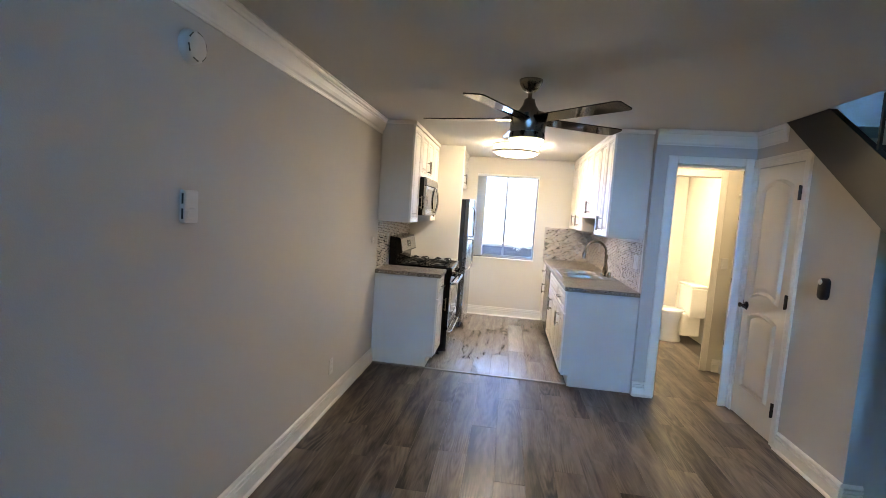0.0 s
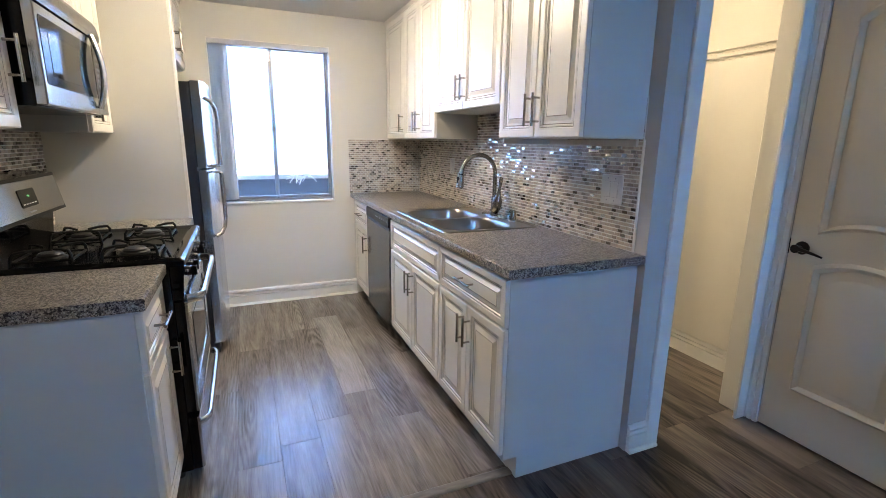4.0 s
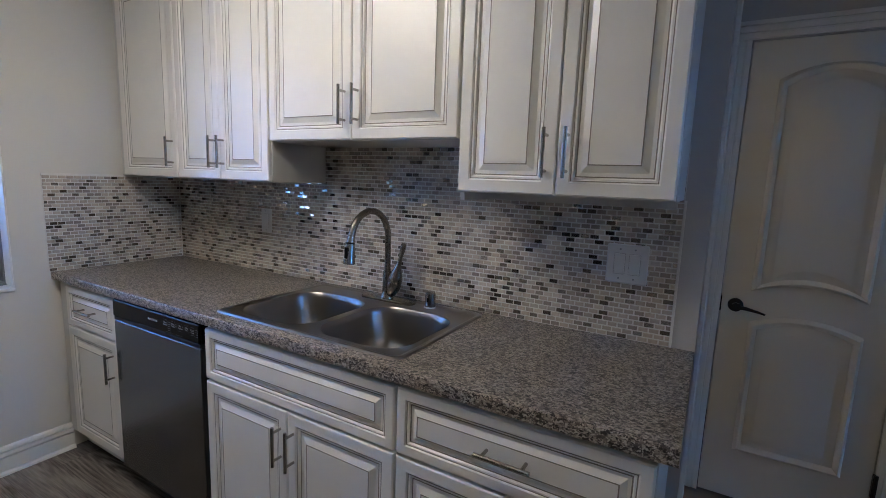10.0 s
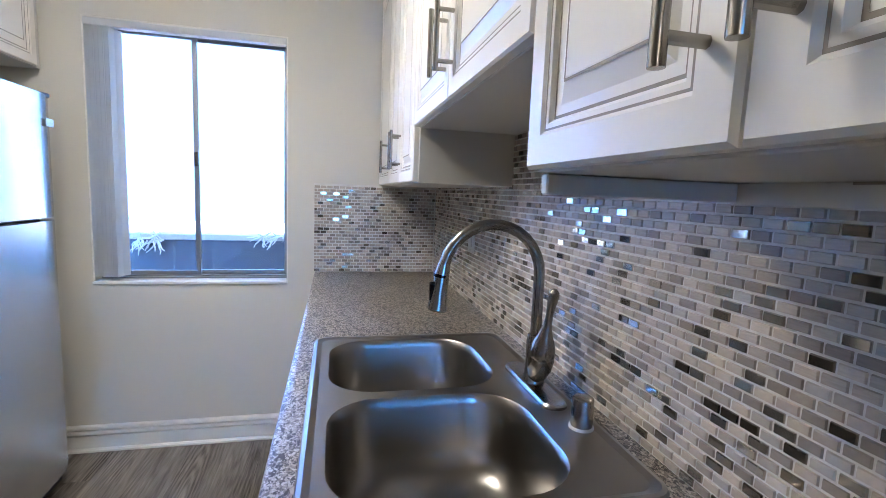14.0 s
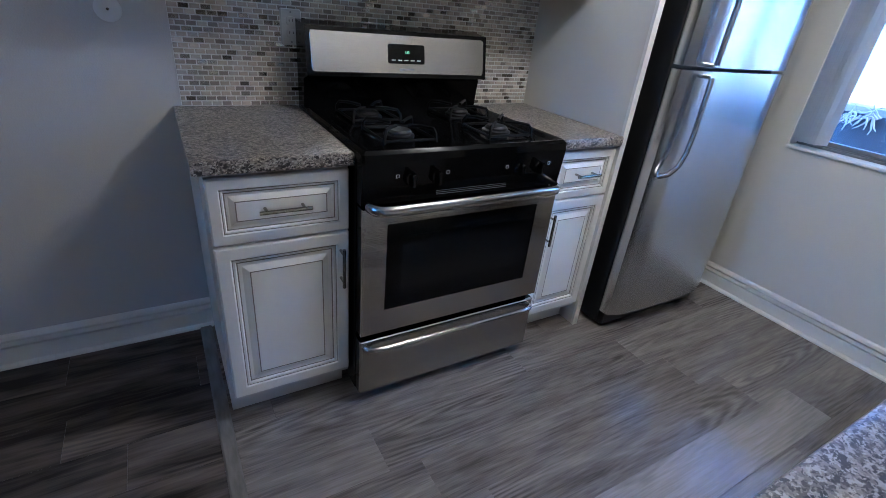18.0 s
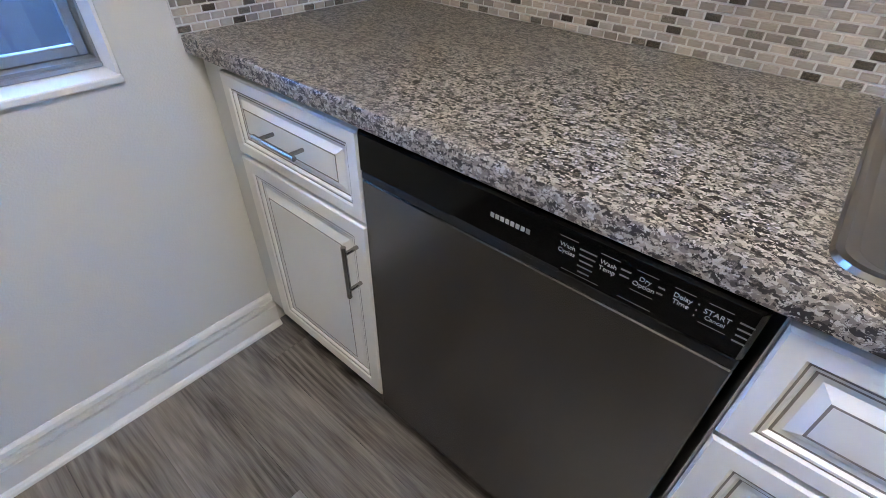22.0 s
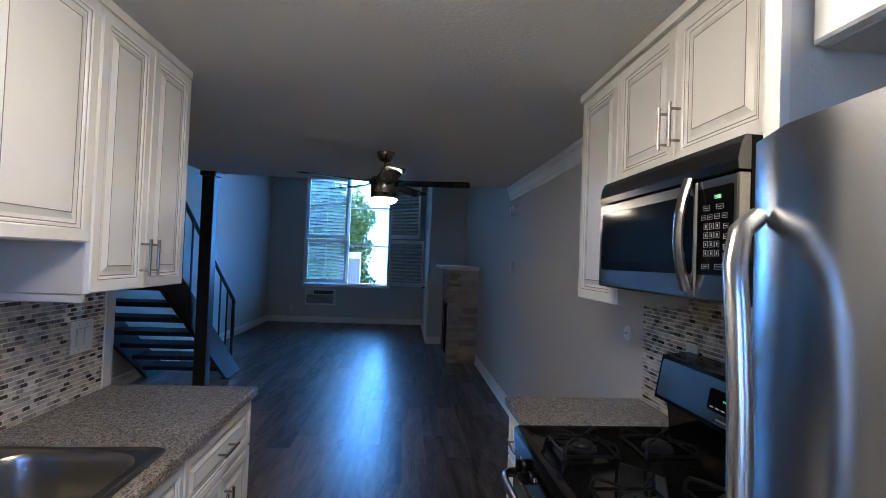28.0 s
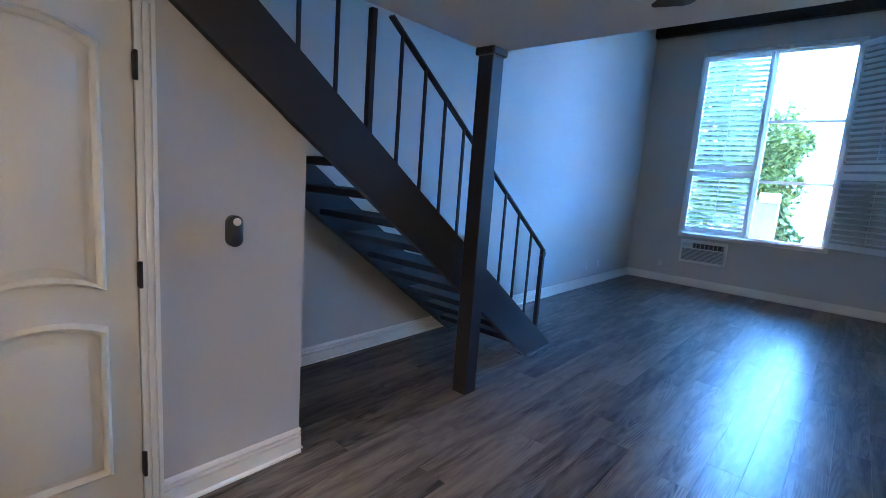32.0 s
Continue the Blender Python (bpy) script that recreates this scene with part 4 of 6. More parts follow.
part("collar", bm, "black", sp, "thin black collar ring")
bm = B()
slab_yz(bm, ex - 0.018, ex - 0.031, FYc - 0.0075, FYc + 0.0075, ez - 0.08, ez - 0.038, 0.006, 0.002)
part("button", bm, "black", sp, "black spray button")
bm = B()
tube(bm, [(FX, FYc - 0.010, TOP + 0.026), (FX, FYc - 0.020, TOP + 0.040), (FX, FYc - 0.030, TOP + 0.060), (FX, FYc - 0.036, TOP + 0.080), (FX, FYc - 0.037, TOP + 0.086)], [0.014, 0.023, 0.0285, 0.0295, 0.0285], 18)
lv = part("lever_body", bm, "dknickel", fa, "egg-shaped valve body", smooth=True)
bm = B()
tube(bm, [(FX, FYc - 0.0375, TOP + 0.0875), (FX, FYc - 0.039, TOP + 0.094), (FX, FYc - 0.043, TOP + 0.112), (FX, FYc - 0.048, TOP + 0.130), (FX, FYc - 0.053, TOP + 0.148), (FX, FYc - 0.058, TOP + 0.164), (FX, FYc - 0.064, TOP + 0.188), (FX, FYc - 0.070, TOP + 0.210), (FX, FYc - 0.075, TOP + 0.228), (FX, FYc - 0.078, TOP + 0.240), (FX, FYc - 0.079, TOP + 0.246)], [0.0285, 0.0300, 0.0265, 0.0195, 0.0130, 0.0090, 0.0078, 0.0100, 0.0122, 0.0110, 0.0050], 18)
part("lever", bm, "dknickel", lv, "swan-necked lever", smooth=True)

sc = thing("air_gap_cap", "short cylindrical brushed nickel sink cap", "dispenser", (2.347, 0.918, TOP + 0.003))
bm = B()
spin(bm, [(0.0235, 0.003), (0.0235, 0.007), (0.022, 0.008)], (2.347, 0.918, TOP), 20)
part("gasket", bm, "plate", sc, "white rubber gasket")
bm = B()
spin(bm, [(0.0205, 0.008), (0.0205, 0.058), (0.0195, 0.0625), (0.016, 0.065), (0.0001, 0.0655)], (2.347, 0.918, TOP), 24)
cp = part("cap", bm, "nickel", sc, smooth=True)
bm = B()
slab_yz(bm, 2.329, 2.3262, 0.914, 0.922, TOP + 0.028, TOP + 0.046, 0.004, 0.0005)
part("vent_slot", bm, "black", cp, "dark vent slot")


# ---- switches, outlets and other wall plates ----
def wall_plate(name, s, x, y, z, w, h, kind_, label, cat, group=""):
    """kind_: rocker2, rocker, outlet; s: the way it faces along x."""
    t = thing(name, label, cat, (x, y, z), group)
    bm = B()
    slab_yz(bm, x, x + s * 0.007, y - w / 2, y + w / 2, z - h / 2, z + h / 2, 0.006, 0.003)
    part("plate", bm, "plate", t)
    spots = (-0.023, 0.023) if kind_ == "rocker2" else (0.0,)
    for o in spots:
        if kind_.startswith("rocker"):
            bm = B()
            slab_yz(bm, x + s * 0.006, x + s * 0.0105, y + o - 0.0165, y + o + 0.0165, z - 0.0335, z + 0.0335, 0.002, 0.0015)
            part("rocker", bm, "plate", t)
            # grey plate just proud of the cover paints the shade round the rocker
            bm = B()
            slab_yz(bm, x + s * 0.0066, x + s * 0.0074, y + o - 0.0175, y + o + 0.0175, z - 0.0345, z + 0.0345, 0.002, 0.0002)
            part("rocker_gap", bm, "darkgap", t)
        else:
            for dz in (-0.02, 0.02):
                bm = B()
                slab_yz(bm, x + s * 0.006, x + s * 0.009, y - 0.0165, y + 0.0165, z + dz - 0.0145, z + dz + 0.0145, 0.011, 0.001)
                so = part("socket", bm, "plate", t)
                bm = B()
                for q in (-0.006, 0.006):
                    box(bm, *sorted((x + s * 0.0088, x + s * 0.0093)), y + q - 0.001, y + q + 0.001, z + dz - 0.002, z + dz + 0.006)
                part("slots", bm, "blackm", so)
        for dz in (-0.048, 0.048):
            bm = B()
            spin(bm, [(0.0033, 0.0), (0.0033, 0.0012), (0.0001, 0.0016)] if s > 0 else [(0.0033, 0.0), (0.0033, -0.0012), (0.0001, -0.0016)], (x + s * 0.0068, y + o, z + dz), 8, "x")
            part("screw", bm, "alu", t)
    return t


wall_plate("light_switch", -1, KX - 0.009, 0.219, 1.166, 0.128, 0.128, "rocker2", "white double rocker switch plate on mosaic tile", "switch")
wall_plate("outlet", -1, KX - 0.009, 1.946, 1.18, 0.072, 0.118, "rocker", "white single wall plate on mosaic tile", "outlet", "wall outlets")
wall_plate("outlet", 1, 0.009, 0.505, 1.185, 0.072, 0.118, "outlet", "white duplex outlet on mosaic tile behind the range", "outlet", "wall outlets")
wall_plate("outlet", 1, 0.0, -0.957, 0.30, 0.072, 0.118, "outlet", "white duplex outlet low on the greige wall", "outlet", "wall outlets")
wall_plate("outlet", -1, RX, -6.92, 0.31, 0.072, 0.118, "outlet", "white duplex outlet on the stair wall", "outlet", "wall outlets")
wall_plate("outlet", -1, RX, -7.35, 0.31, 0.072, 0.118, "outlet", "white duplex outlet on the stair wall", "outlet", "wall outlets")

jk = thing("cable_cover", "small round white cable cover on the greige wall", "wall plate", (0, -0.03, 1.20))
bm = B()
spin(bm, [(0.036, 0.0), (0.036, 0.006), (0.030, 0.010), (0.0001, 0.011)], (0, -0.03, 1.20), 28, "x")
part("disc", bm, "plate", jk, smooth=True)
bm = B()
spin(bm, [(0.004, 0.010), (0.004, 0.016), (0.0001, 0.017)], (0, -0.03, 1.20), 10, "x")
part("stub", bm, "nickel", jk)

th = thing("thermostat", "small white wall thermostat with two slots", "thermostat", (0, -2.58, 1.475))
bm = B()
slab_yz(bm, 0, 0.022, -2.62, -2.54, 1.412, 1.538, 0.008, 0.004)
part("case", bm, "plate", th)
for z in (1.447, 1.505):
    bm = B()
    box(bm, 0.008, 0.016, -2.6205, -2.6195, z - 0.02, z + 0.02)
    part("slot", bm, "blackm", th)
bm = B()
slab_yz(bm, 0.021, 0.025, -2.602, -2.562, 1.43, 1.468, 0.004, 0.002)
part("lever_plate", bm, "plate", th)

sm = thing("smoke_detector", "round white smoke detector high on the wall", "smoke detector", (0, -2.585, 2.07))
bm = B()
spin(bm, [(0.062, 0.0), (0.062, 0.012), (0.057, 0.030), (0.048, 0.038), (0.0001, 0.042)], (0, -2.585, 2.07), 32, "x")
part("cover", bm, "plate", sm, smooth=True)
for k in range(6):
    a = math.pi * 2 * k / 6 + 0.3
    bm = B()
    box(bm, 0.032, 0.0375, -0.014, 0.014, -0.004, 0.004)
    bmesh.ops.transform(bm, matrix=Matrix.Translation((0.0, -2.585 + 0.047 * math.cos(a), 2.07 + 0.047 * math.sin(a))) @ Matrix.Rotation(a + math.pi / 2, 4, "X"), verts=bm.verts[:])
    part("vent", bm, "blackm", sm)

lk = thing("key_lockbox", "black oval wall lockbox with a pale dial", "lockbox", (DX, -1.045, 1.20))
bm = B()
rings = [[(DX - d, y, z) for y, z in rrect(-1.045 - 0.034 + o, -1.045 + 0.034 - o, 1.195 - 0.069 + o, 1.195 + 0.069 - o, 0.033 - o, 8)] for d, o in ((0, 0), (0.028, 0), (0.038, 0.008), (0.041, 0.018))]
loft(bm, rings)
part("body", bm, "blackm", lk, smooth=True)
bm = B()
spin(bm, [(0.017, -0.040), (0.017, -0.045), (0.013, -0.047), (0.0001, -0.0475)], (DX, -1.045, 1.238), 24, "x")
part("dial", bm, "plate", lk, "pale grey dial", smooth=True)

# ---- range ----
Y0, Y1 = 0.515, 1.262
ra = thing("range", "black and stainless steel freestanding gas range", "stove", (0.36, 0.895, 0), "kitchen appliances")
bm = B()
box(bm, 0.03, 0.655, Y0, Y1, 0.045, 0.905, bevel=0.003)
part("body", bm, "black", ra)
for x, y in ((0.60, Y0 + 0.05), (0.60, Y1 - 0.05), (0.08, Y0 + 0.05), (0.08, Y1 - 0.05)):
    bm = B()
    spin(bm, [(0.018, 0.0), (0.018, 0.012), (0.009, 0.014), (0.009, 0.046)], (x, y, 0), 12)
    part("foot", bm, "blackm", ra)
bm = B()
rings = [[(x, y, z) for x, y in rrect(0.028 + o, 0.705 - o, Y0 - 0.002 + o, Y1 + 0.002 - o, 0.012, 4)] for o, z in ((0.0, 0.900), (0.0, 0.922), (0.010, 0.932), (0.030, 0.930), (0.045, 0.921))]
v = loft(bm, rings)
bm.faces.new(v[0])
part("cooktop", bm, "black", ra, "glossy black cooktop with a raised rim", smooth=True)
# control panel and vents
bm = B()
prof = [(0.655, 0.770), (0.690, 0.770), (0.703, 0.905), (0.655, 0.905)]
a = [bm.verts.new((x, Y0, z)) for x, z in prof]
b = [bm.verts.new((x, Y1, z)) for x, z in prof]
bm.faces.new(a), bm.faces.new(b)
for i in range(4):
    bm.faces.new((a[i], a[(i + 1) % 4], b[(i + 1) % 4], b[i]))
cpn = part("control_panel", bm, "black", ra)
for yk in (0.664, 0.750, 1.065, 1.148):
    bm = B()
    spin(bm, [(0.021, 0.0), (0.020, 0.010), (0.017, 0.014), (0.0001, 0.016)], (0.697, yk, 0.845), 20, "x")
    box(bm, 0.708, 0.730, yk - 0.006, yk + 0.006, 0.825, 0.865, bevel=0.002)
    part("knob", bm, "black", cpn, "black control knob", smooth=True)
for yk in (0.622, 0.790, 1.015, 1.195):
    bm = B()
    for k in range(4):
        dy, dz = ((-0.0045, 0), (0.0045, 0), (0, -0.0045), (0, 0.0045))[k]
        box(bm, 0.7005, 0.7025, yk + dy - (0.005 if dz else 0.0006), yk + dy + (0.005 if dz else 0.0006), 0.855 + dz - (0.0006 if dz else 0.005), 0.855 + dz + (0.0006 if dz else 0.005))
    part("burner_mark", bm, "dimmark", cpn)
# grey bars paint the reflections on the lips of the dark vent slots
for k in range(4):
    bm = B()
    box(bm, 0.686, 0.6925, 0.76, 1.03, 0.782 + 0.006 * k, 0.7832 + 0.006 * k)
    part("vent_slot", bm, "alu", cpn)
# oven door
bm = B()
wy0, wy1, wz0, wz1 = 0.597, 1.180, 0.395, 0.705
for r in ((0.690, 0.700, Y0 + 0.002, wy0, 0.305, 0.760), (0.690, 0.700, wy1, Y1 - 0.002, 0.305, 0.760), (0.690, 0.700, wy0, wy1, 0.305, wz0), (0.690, 0.700, wy0, wy1, wz1, 0.760)):
    box(bm, *r)
bmesh.ops.remove_doubles(bm, verts=bm.verts[:], dist=1e-5)
dr = part("oven_door", bm, "steel", ra, "stainless steel oven door")
part("door_core", box(B(), 0.657, 0.6895, Y0 + 0.002, Y1 - 0.002, 0.305, 0.760), "black", dr, "black enamel door sides")
bm = B()
box(bm, 0.690, 0.697, wy0, wy1, wz0, wz1)
part("window_frame", bm, "black", dr, "black enamel border")
bm = B()
slab_yz(bm, 0.690, 0.6985, wy0 + 0.055, wy1 - 0.055, wz0 + 0.05, wz1 - 0.045, 0.008, 0.0008)
part("glass", bm, "glassblk", dr, "dark oven glass")


def curved_handle(parent, x, z, y0, y1, out, r, label):
    bm = B()
    pts = [(x, y0, z), (x + out * 0.55, y0 + 0.006, z), (x + out * 0.9, y0 + 0.028, z)]
    pts += [(x + out, y0 + 0.06 + (y1 - y0 - 0.12) * k / 6, z) for k in range(7)]
    pts += [(x + out * 0.9, y1 - 0.028, z), (x + out * 0.55, y1 - 0.006, z), (x, y1, z)]
    tube(bm, pts, r, 12)
    for v in bm.verts:
        v.co.z = z + (v.co.z - z) * 1.35
    return part("handle", bm, "steel", parent, label, smooth=True)


curved_handle(dr, 0.697, 0.768, Y0 + 0.022, Y1 - 0.022, 0.052, 0.013, "thick curved stainless handle")
bm = B()
slab_yz(bm, 0.688, 0.698, Y0 + 0.002, Y1 - 0.002, 0.050, 0.278, 0.003, 0.003)
wd = part("drawer", bm, "steel", ra, "stainless steel warming drawer")
part("drawer_box", box(B(), 0.657, 0.6875, Y0 + 0.002, Y1 - 0.002, 0.050, 0.278), "black", wd, "black drawer sides")
curved_handle(wd, 0.695, 0.250, Y0 + 0.02, Y1 - 0.02, 0.034, 0.0105, "curved stainless drawer handle")
# back guard
bm = B()
prof = [(0.03, 0.905), (0.10, 0.905), (0.115, 1.03), (0.165, 1.045), (0.135, 1.205), (0.03, 1.215)]
a = [bm.verts.new((x, Y0 + 0.002, z)) for x, z in prof]
b = [bm.verts.new((x, Y1 - 0.002, z)) for x, z in prof]
bm.faces.new(a), bm.faces.new(b)
for i in range(6):
    bm.faces.new((a[i], a[(i + 1) % 6], b[(i + 1) % 6], b[i]))
bg = part("back_guard", bm, "black", ra)
tilt = Matrix.Translation((0.1515, 0, 1.125)) @ Matrix.Rotation(-math.atan2(0.03, 0.16), 4, "Y")
bm = B()
slab_yz(bm, -0.002, 0.004, Y0 + 0.018, Y1 - 0.018, -0.068, 0.068, 0.012, 0.002)
bmesh.ops.transform(bm, matrix=tilt, verts=bm.verts[:])
part("steel_fascia", bm, "steel", bg, "stainless fascia on the back guard")
bm = B()
slab_yz(bm, 0.003, 0.0062, 0.818, 0.970, -0.032, 0.036, 0.008, 0.001)
bmesh.ops.transform(bm, matrix=tilt, verts=bm.verts[:])
part("clock_panel", bm, "black", bg, "black clock panel")
text_mesh("1:13", 0.012, tilt @ facing(1, 0.0066, 0.895, 0.008), "led", bg, "clock_digits")
bm = B()
for k in range(5):
    box(bm, 0.0062, 0.0066, 0.832 + 0.026 * k, 0.848 + 0.026 * k, -0.022, -0.018)
bmesh.ops.transform(bm, matrix=tilt, verts=bm.verts[:])
part("button_marks", bm, "mark", bg)
bm = B()
box(bm, 0.0042, 0.0046, 0.865, 0.925, -0.055, -0.049)
bmesh.ops.transform(bm, matrix=tilt, verts=bm.verts[:])
part("badge", bm, "alu", bg)
# burners and grates
for bx in (0.255, 0.52):
    for by in (0.705, 1.085):
        bm = B()
        spin(bm, [(0.05, 0.0), (0.05, 0.008), (0.040, 0.012), (0.040, 0.018), (0.034, 0.024), (0.0001, 0.026)], (bx, by, 0.921), 20)
        part("burner", bm, "blackm", ra, smooth=True)
        bm = B()
        for k in range(4):
            a = math.pi / 4 + k * math.pi / 2
            c, s_ = math.cos(a), math.sin(a)
            tube(bm, [(bx + 0.030 * c, by + 0.030 * s_, 0.960), (bx + 0.075 * c, by + 0.075 * s_, 0.964), (bx + 0.112 * c, by + 0.112 * s_, 0.962), (bx + 0.122 * c, by + 0.122 * s_, 0.948), (bx + 0.124 * c, by + 0.124 * s_, 0.922)], 0.0055, 6)
        for k in range(4):
            a, a2 = math.pi / 4 + k * math.pi / 2, math.pi / 4 + (k + 1) * math.pi / 2
            p = [Vector((bx + 0.122 * math.cos(q), by + 0.122 * math.sin(q), 0.930)) for q in (a, a2)]
            tube(bm, [p[0], p[0].lerp(p[1], 0.5), p[1]], 0.005, 6)
        part("grate", bm, "iron", ra, "black cast iron grate", smooth=True)

# ---- microwave ----
mw = thing("microwave", "stainless steel over-the-range microwave oven", "microwave", (0.2, 0.855, 1.425), "kitchen appliances")
MWX = -0.015
MY0, MY1 = 0.492, 1.236
bm = B()
box(bm, 0.020, 0.372, MY0, MY1, 1.425, 1.818, bevel=0.002)
part("body", bm, "black", mw)
bm = B()
prof = [(0.372, 1.738), (0.402, 1.738), (0.404, 1.760), (0.396, 1.800), (0.385, 1.818), (0.372, 1.818)]
a = [bm.verts.new((x, MY0, z)) for x, z in prof]
b = [bm.verts.new((x, MY1, z)) for x, z in prof]
bm.faces.new(a), bm.faces.new(b)
for i in range(6):
    bm.faces.new((a[i], a[(i + 1) % 6], b[(i + 1) % 6], b[i]))
part("vent_grille", bm, "dwsteel", mw, "curved dark steel top vent")
bm = B()
slab_yz(bm, 0.373, 0.402, MY0, 1.083, 1.430, 1.732, 0.004, 0.004)
md = part("door", bm, "steel", mw, "stainless microwave door")
bm = B()
slab_yz(bm, 0.398, 0.4035, MY0 + 0.022, 1.072, 1.492, 1.700, 0.014, 0.001)
part("window_border", bm, "black", md, "glossy black window border")
bm = B()
slab_yz(bm, 0.4020, 0.4045, MY0 + 0.085, 0.985, 1.522, 1.655, 0.004, 0.0004)
part("window", bm, "glassblk", md, "dark perforated door window")
bm = B()
pts = []
for k in range(11):
    f = k / 10
    pts.append((0.402 + 0.036 * math.sin(math.pi * (0.06 + 0.88 * f)) ** 0.8, 1.065, 1.450 + 0.290 * f))
tube(bm, pts, 0.011, 12)
for v in bm.verts:
    v.co.y = 1.065 + (v.co.y - 1.065) * 1.7
part("handle", bm, "steel", md, "bowed stainless handle", smooth=True)
bm = B()
slab_yz(bm, 0.373, 0.402, 1.085, MY1, 1.430, 1.732, 0.004, 0.004)
mc = part("control_panel", bm, "steel", mw)
bm = B()
slab_yz(bm, 0.400, 0.4035, 1.091, 1.222, 1.492, 1.708, 0.008, 0.001)
part("keypad", bm, "black", mc, "glossy black keypad")
text_mesh("0:00", 0.014, facing(1, 0.4040, 1.170, 1.682), "led", mc, "clock_digits")
for r in range(4):
    for c in range(3):
        bm = B()
        y, z = 1.128 + 0.021 * c, 1.612 - 0.022 * r
        for q in ((y - 0.008, y + 0.008, z - 0.0075, z - 0.0067), (y - 0.008, y + 0.008, z + 0.0067, z + 0.0075), (y - 0.008, y - 0.0072, z - 0.0067, z + 0.0067), (y + 0.0072, y + 0.008, z - 0.0067, z + 0.0067), (y - 0.002, y + 0.002, z - 0.004, z + 0.004)):
            box(bm, 0.4035, 0.4041, *q)
        part("key", bm, "dimmark", mc)
for y, z, w in ((1.128, 1.658, 0.013), (1.178, 1.658, 0.013), (1.118, 1.635, 0.009), (1.142, 1.635, 0.009), (1.168, 1.635, 0.009), (1.195, 1.635, 0.009), (1.128, 1.513, 0.014), (1.178, 1.513, 0.014), (1.200, 1.61, 0.008), (1.200, 1.585, 0.008), (1.200, 1.56, 0.008), (1.200, 1.54, 0.008)):
    bm = B()
    for q in ((y - w, y + w, z - 0.006, z - 0.0052), (y - w, y + w, z + 0.0052, z + 0.006), (y - w, y - w + 0.0008, z - 0.0052, z + 0.0052), (y + w - 0.0008, y + w, z - 0.0052, z + 0.0052), (y - w * 0.6, y + w * 0.6, z - 0.001, z + 0.001)):
        box(bm, 0.4035, 0.4041, *q)
    part("key", bm, "dimmark", mc)

mw.location.x += MWX
mw.location.z += 0.026

# ---- refrigerator ----
GY0, GY1 = 1.722, 2.435
fr = thing("refrigerator", "stainless steel top-freezer refrigerator with black sides", "refrigerator", (0.42, 2.08, 0), "kitchen appliances")
bm = B()
box(bm, 0.06, 0.705, GY0, GY1, 0.02, 1.672, bevel=0.004)
part("cabinet", bm, "blackm", fr, "matt black cabinet sides")
bm = B()
box(bm, 0.66, 0.735, GY0 + 0.01, GY1 - 0.01, 0.015, 0.085, bevel=0.004)
part("kick_grille", bm, "blackm", fr)
for x in (0.12, 0.62):
    for y in (GY0 + 0.06, GY1 - 0.06):
        bm = B()
        spin(bm, [(0.02, 0.0), (0.02, 0.022)], (x, y, 0), 12)
        part("foot", bm, "blackm", fr)


def fridge_door(z0, z1, hz0, hz1, flip):
    bm = B()
    n = 10
    rows = []
    for k in range(n + 1):
        f = k / n
        y = GY0 + (GY1 - GY0) * f
        e = min(f, 1 - f) * (GY1 - GY0)
        bulge = 0.012 * math.sin(math.pi * f) - (0.022 * (1 - min(e / 0.03, 1.0)) ** 2)
        rows.append((0.778 + bulge, y))
    prof = [(0.712, GY0)] + rows + [(0.712, GY1)]
    a = [bm.verts.new((x, y, z0)) for x, y in prof]
    c = [bm.verts.new((x, y, z1)) for x, y in prof]
    bm.faces.new(a), bm.faces.new(c)
    for i in range(len(prof)):
        j = (i + 1) % len(prof)
        bm.faces.new((a[i], a[j], c[j], c[i]))
    d = part("door", bm, "steelv", fr, "brushed stainless door", smooth=True)
    bm = B()
    box(bm, 0.703, 0.713, GY0 + 0.006, GY1 - 0.006, z0 + 0.004, z1 - 0.004)
    part("gasket", bm, "blackm", d)
    # handle: a flat bar that bows out and curls back to the door edge at one end
    bm = B()
    yb = GY0 + 0.055
    if flip:
        pts = [(0.775, yb - 0.028, hz1), (0.806, yb - 0.012, hz1 - 0.018), (0.826, yb + 0.008, hz1 - 0.055), (0.832, yb + 0.022, hz1 - 0.11), (0.832, yb + 0.028, (hz0 + hz1) / 2), (0.830, yb + 0.028, hz0 + 0.01), (0.828, yb + 0.028, hz0)]
    else:
        pts = [(0.828, yb + 0.028, hz1), (0.830, yb + 0.028, hz1 - 0.01), (0.832, yb + 0.028, (hz0 + hz1) / 2), (0.832, yb + 0.022, hz0 + 0.11), (0.826, yb + 0.008, hz0 + 0.055), (0.806, yb - 0.012, hz0 + 0.018), (0.775, yb - 0.028, hz0)]
    tube(bm, pts, 0.0115, 10)
    h = part("handle", bm, "steelv", d, "curved stainless handle", smooth=True)
    zz = hz0 if flip else hz1
    bm = B()
    box(bm, 0.776, 0.828, yb + 0.016, yb + 0.040, zz - 0.004 if not flip else zz - 0.010, zz + 0.010 if not flip else zz + 0.004, bevel=0.003)
    part("handle_bracket", bm, "steelv", d)
    return d


fridge_door(1.192, 1.680, 1.205, 1.590, True)
low = fridge_door(0.090, 1.178, 0.775, 1.160, False)
bm = B()
box(bm, 0.786, 0.790, GY1 - 0.085, GY1 - 0.035, 1.555, 1.585)
part("badge", bm, "alu", fr, "small silver badge")
bm = B()
box(bm, 0.60, 0.77, GY1 - 0.06, GY1 - 0.01, 1.672, 1.690, bevel=0.004)
part("hinge_cover", bm, "blackm", fr)
fr.location.x -= 0.024

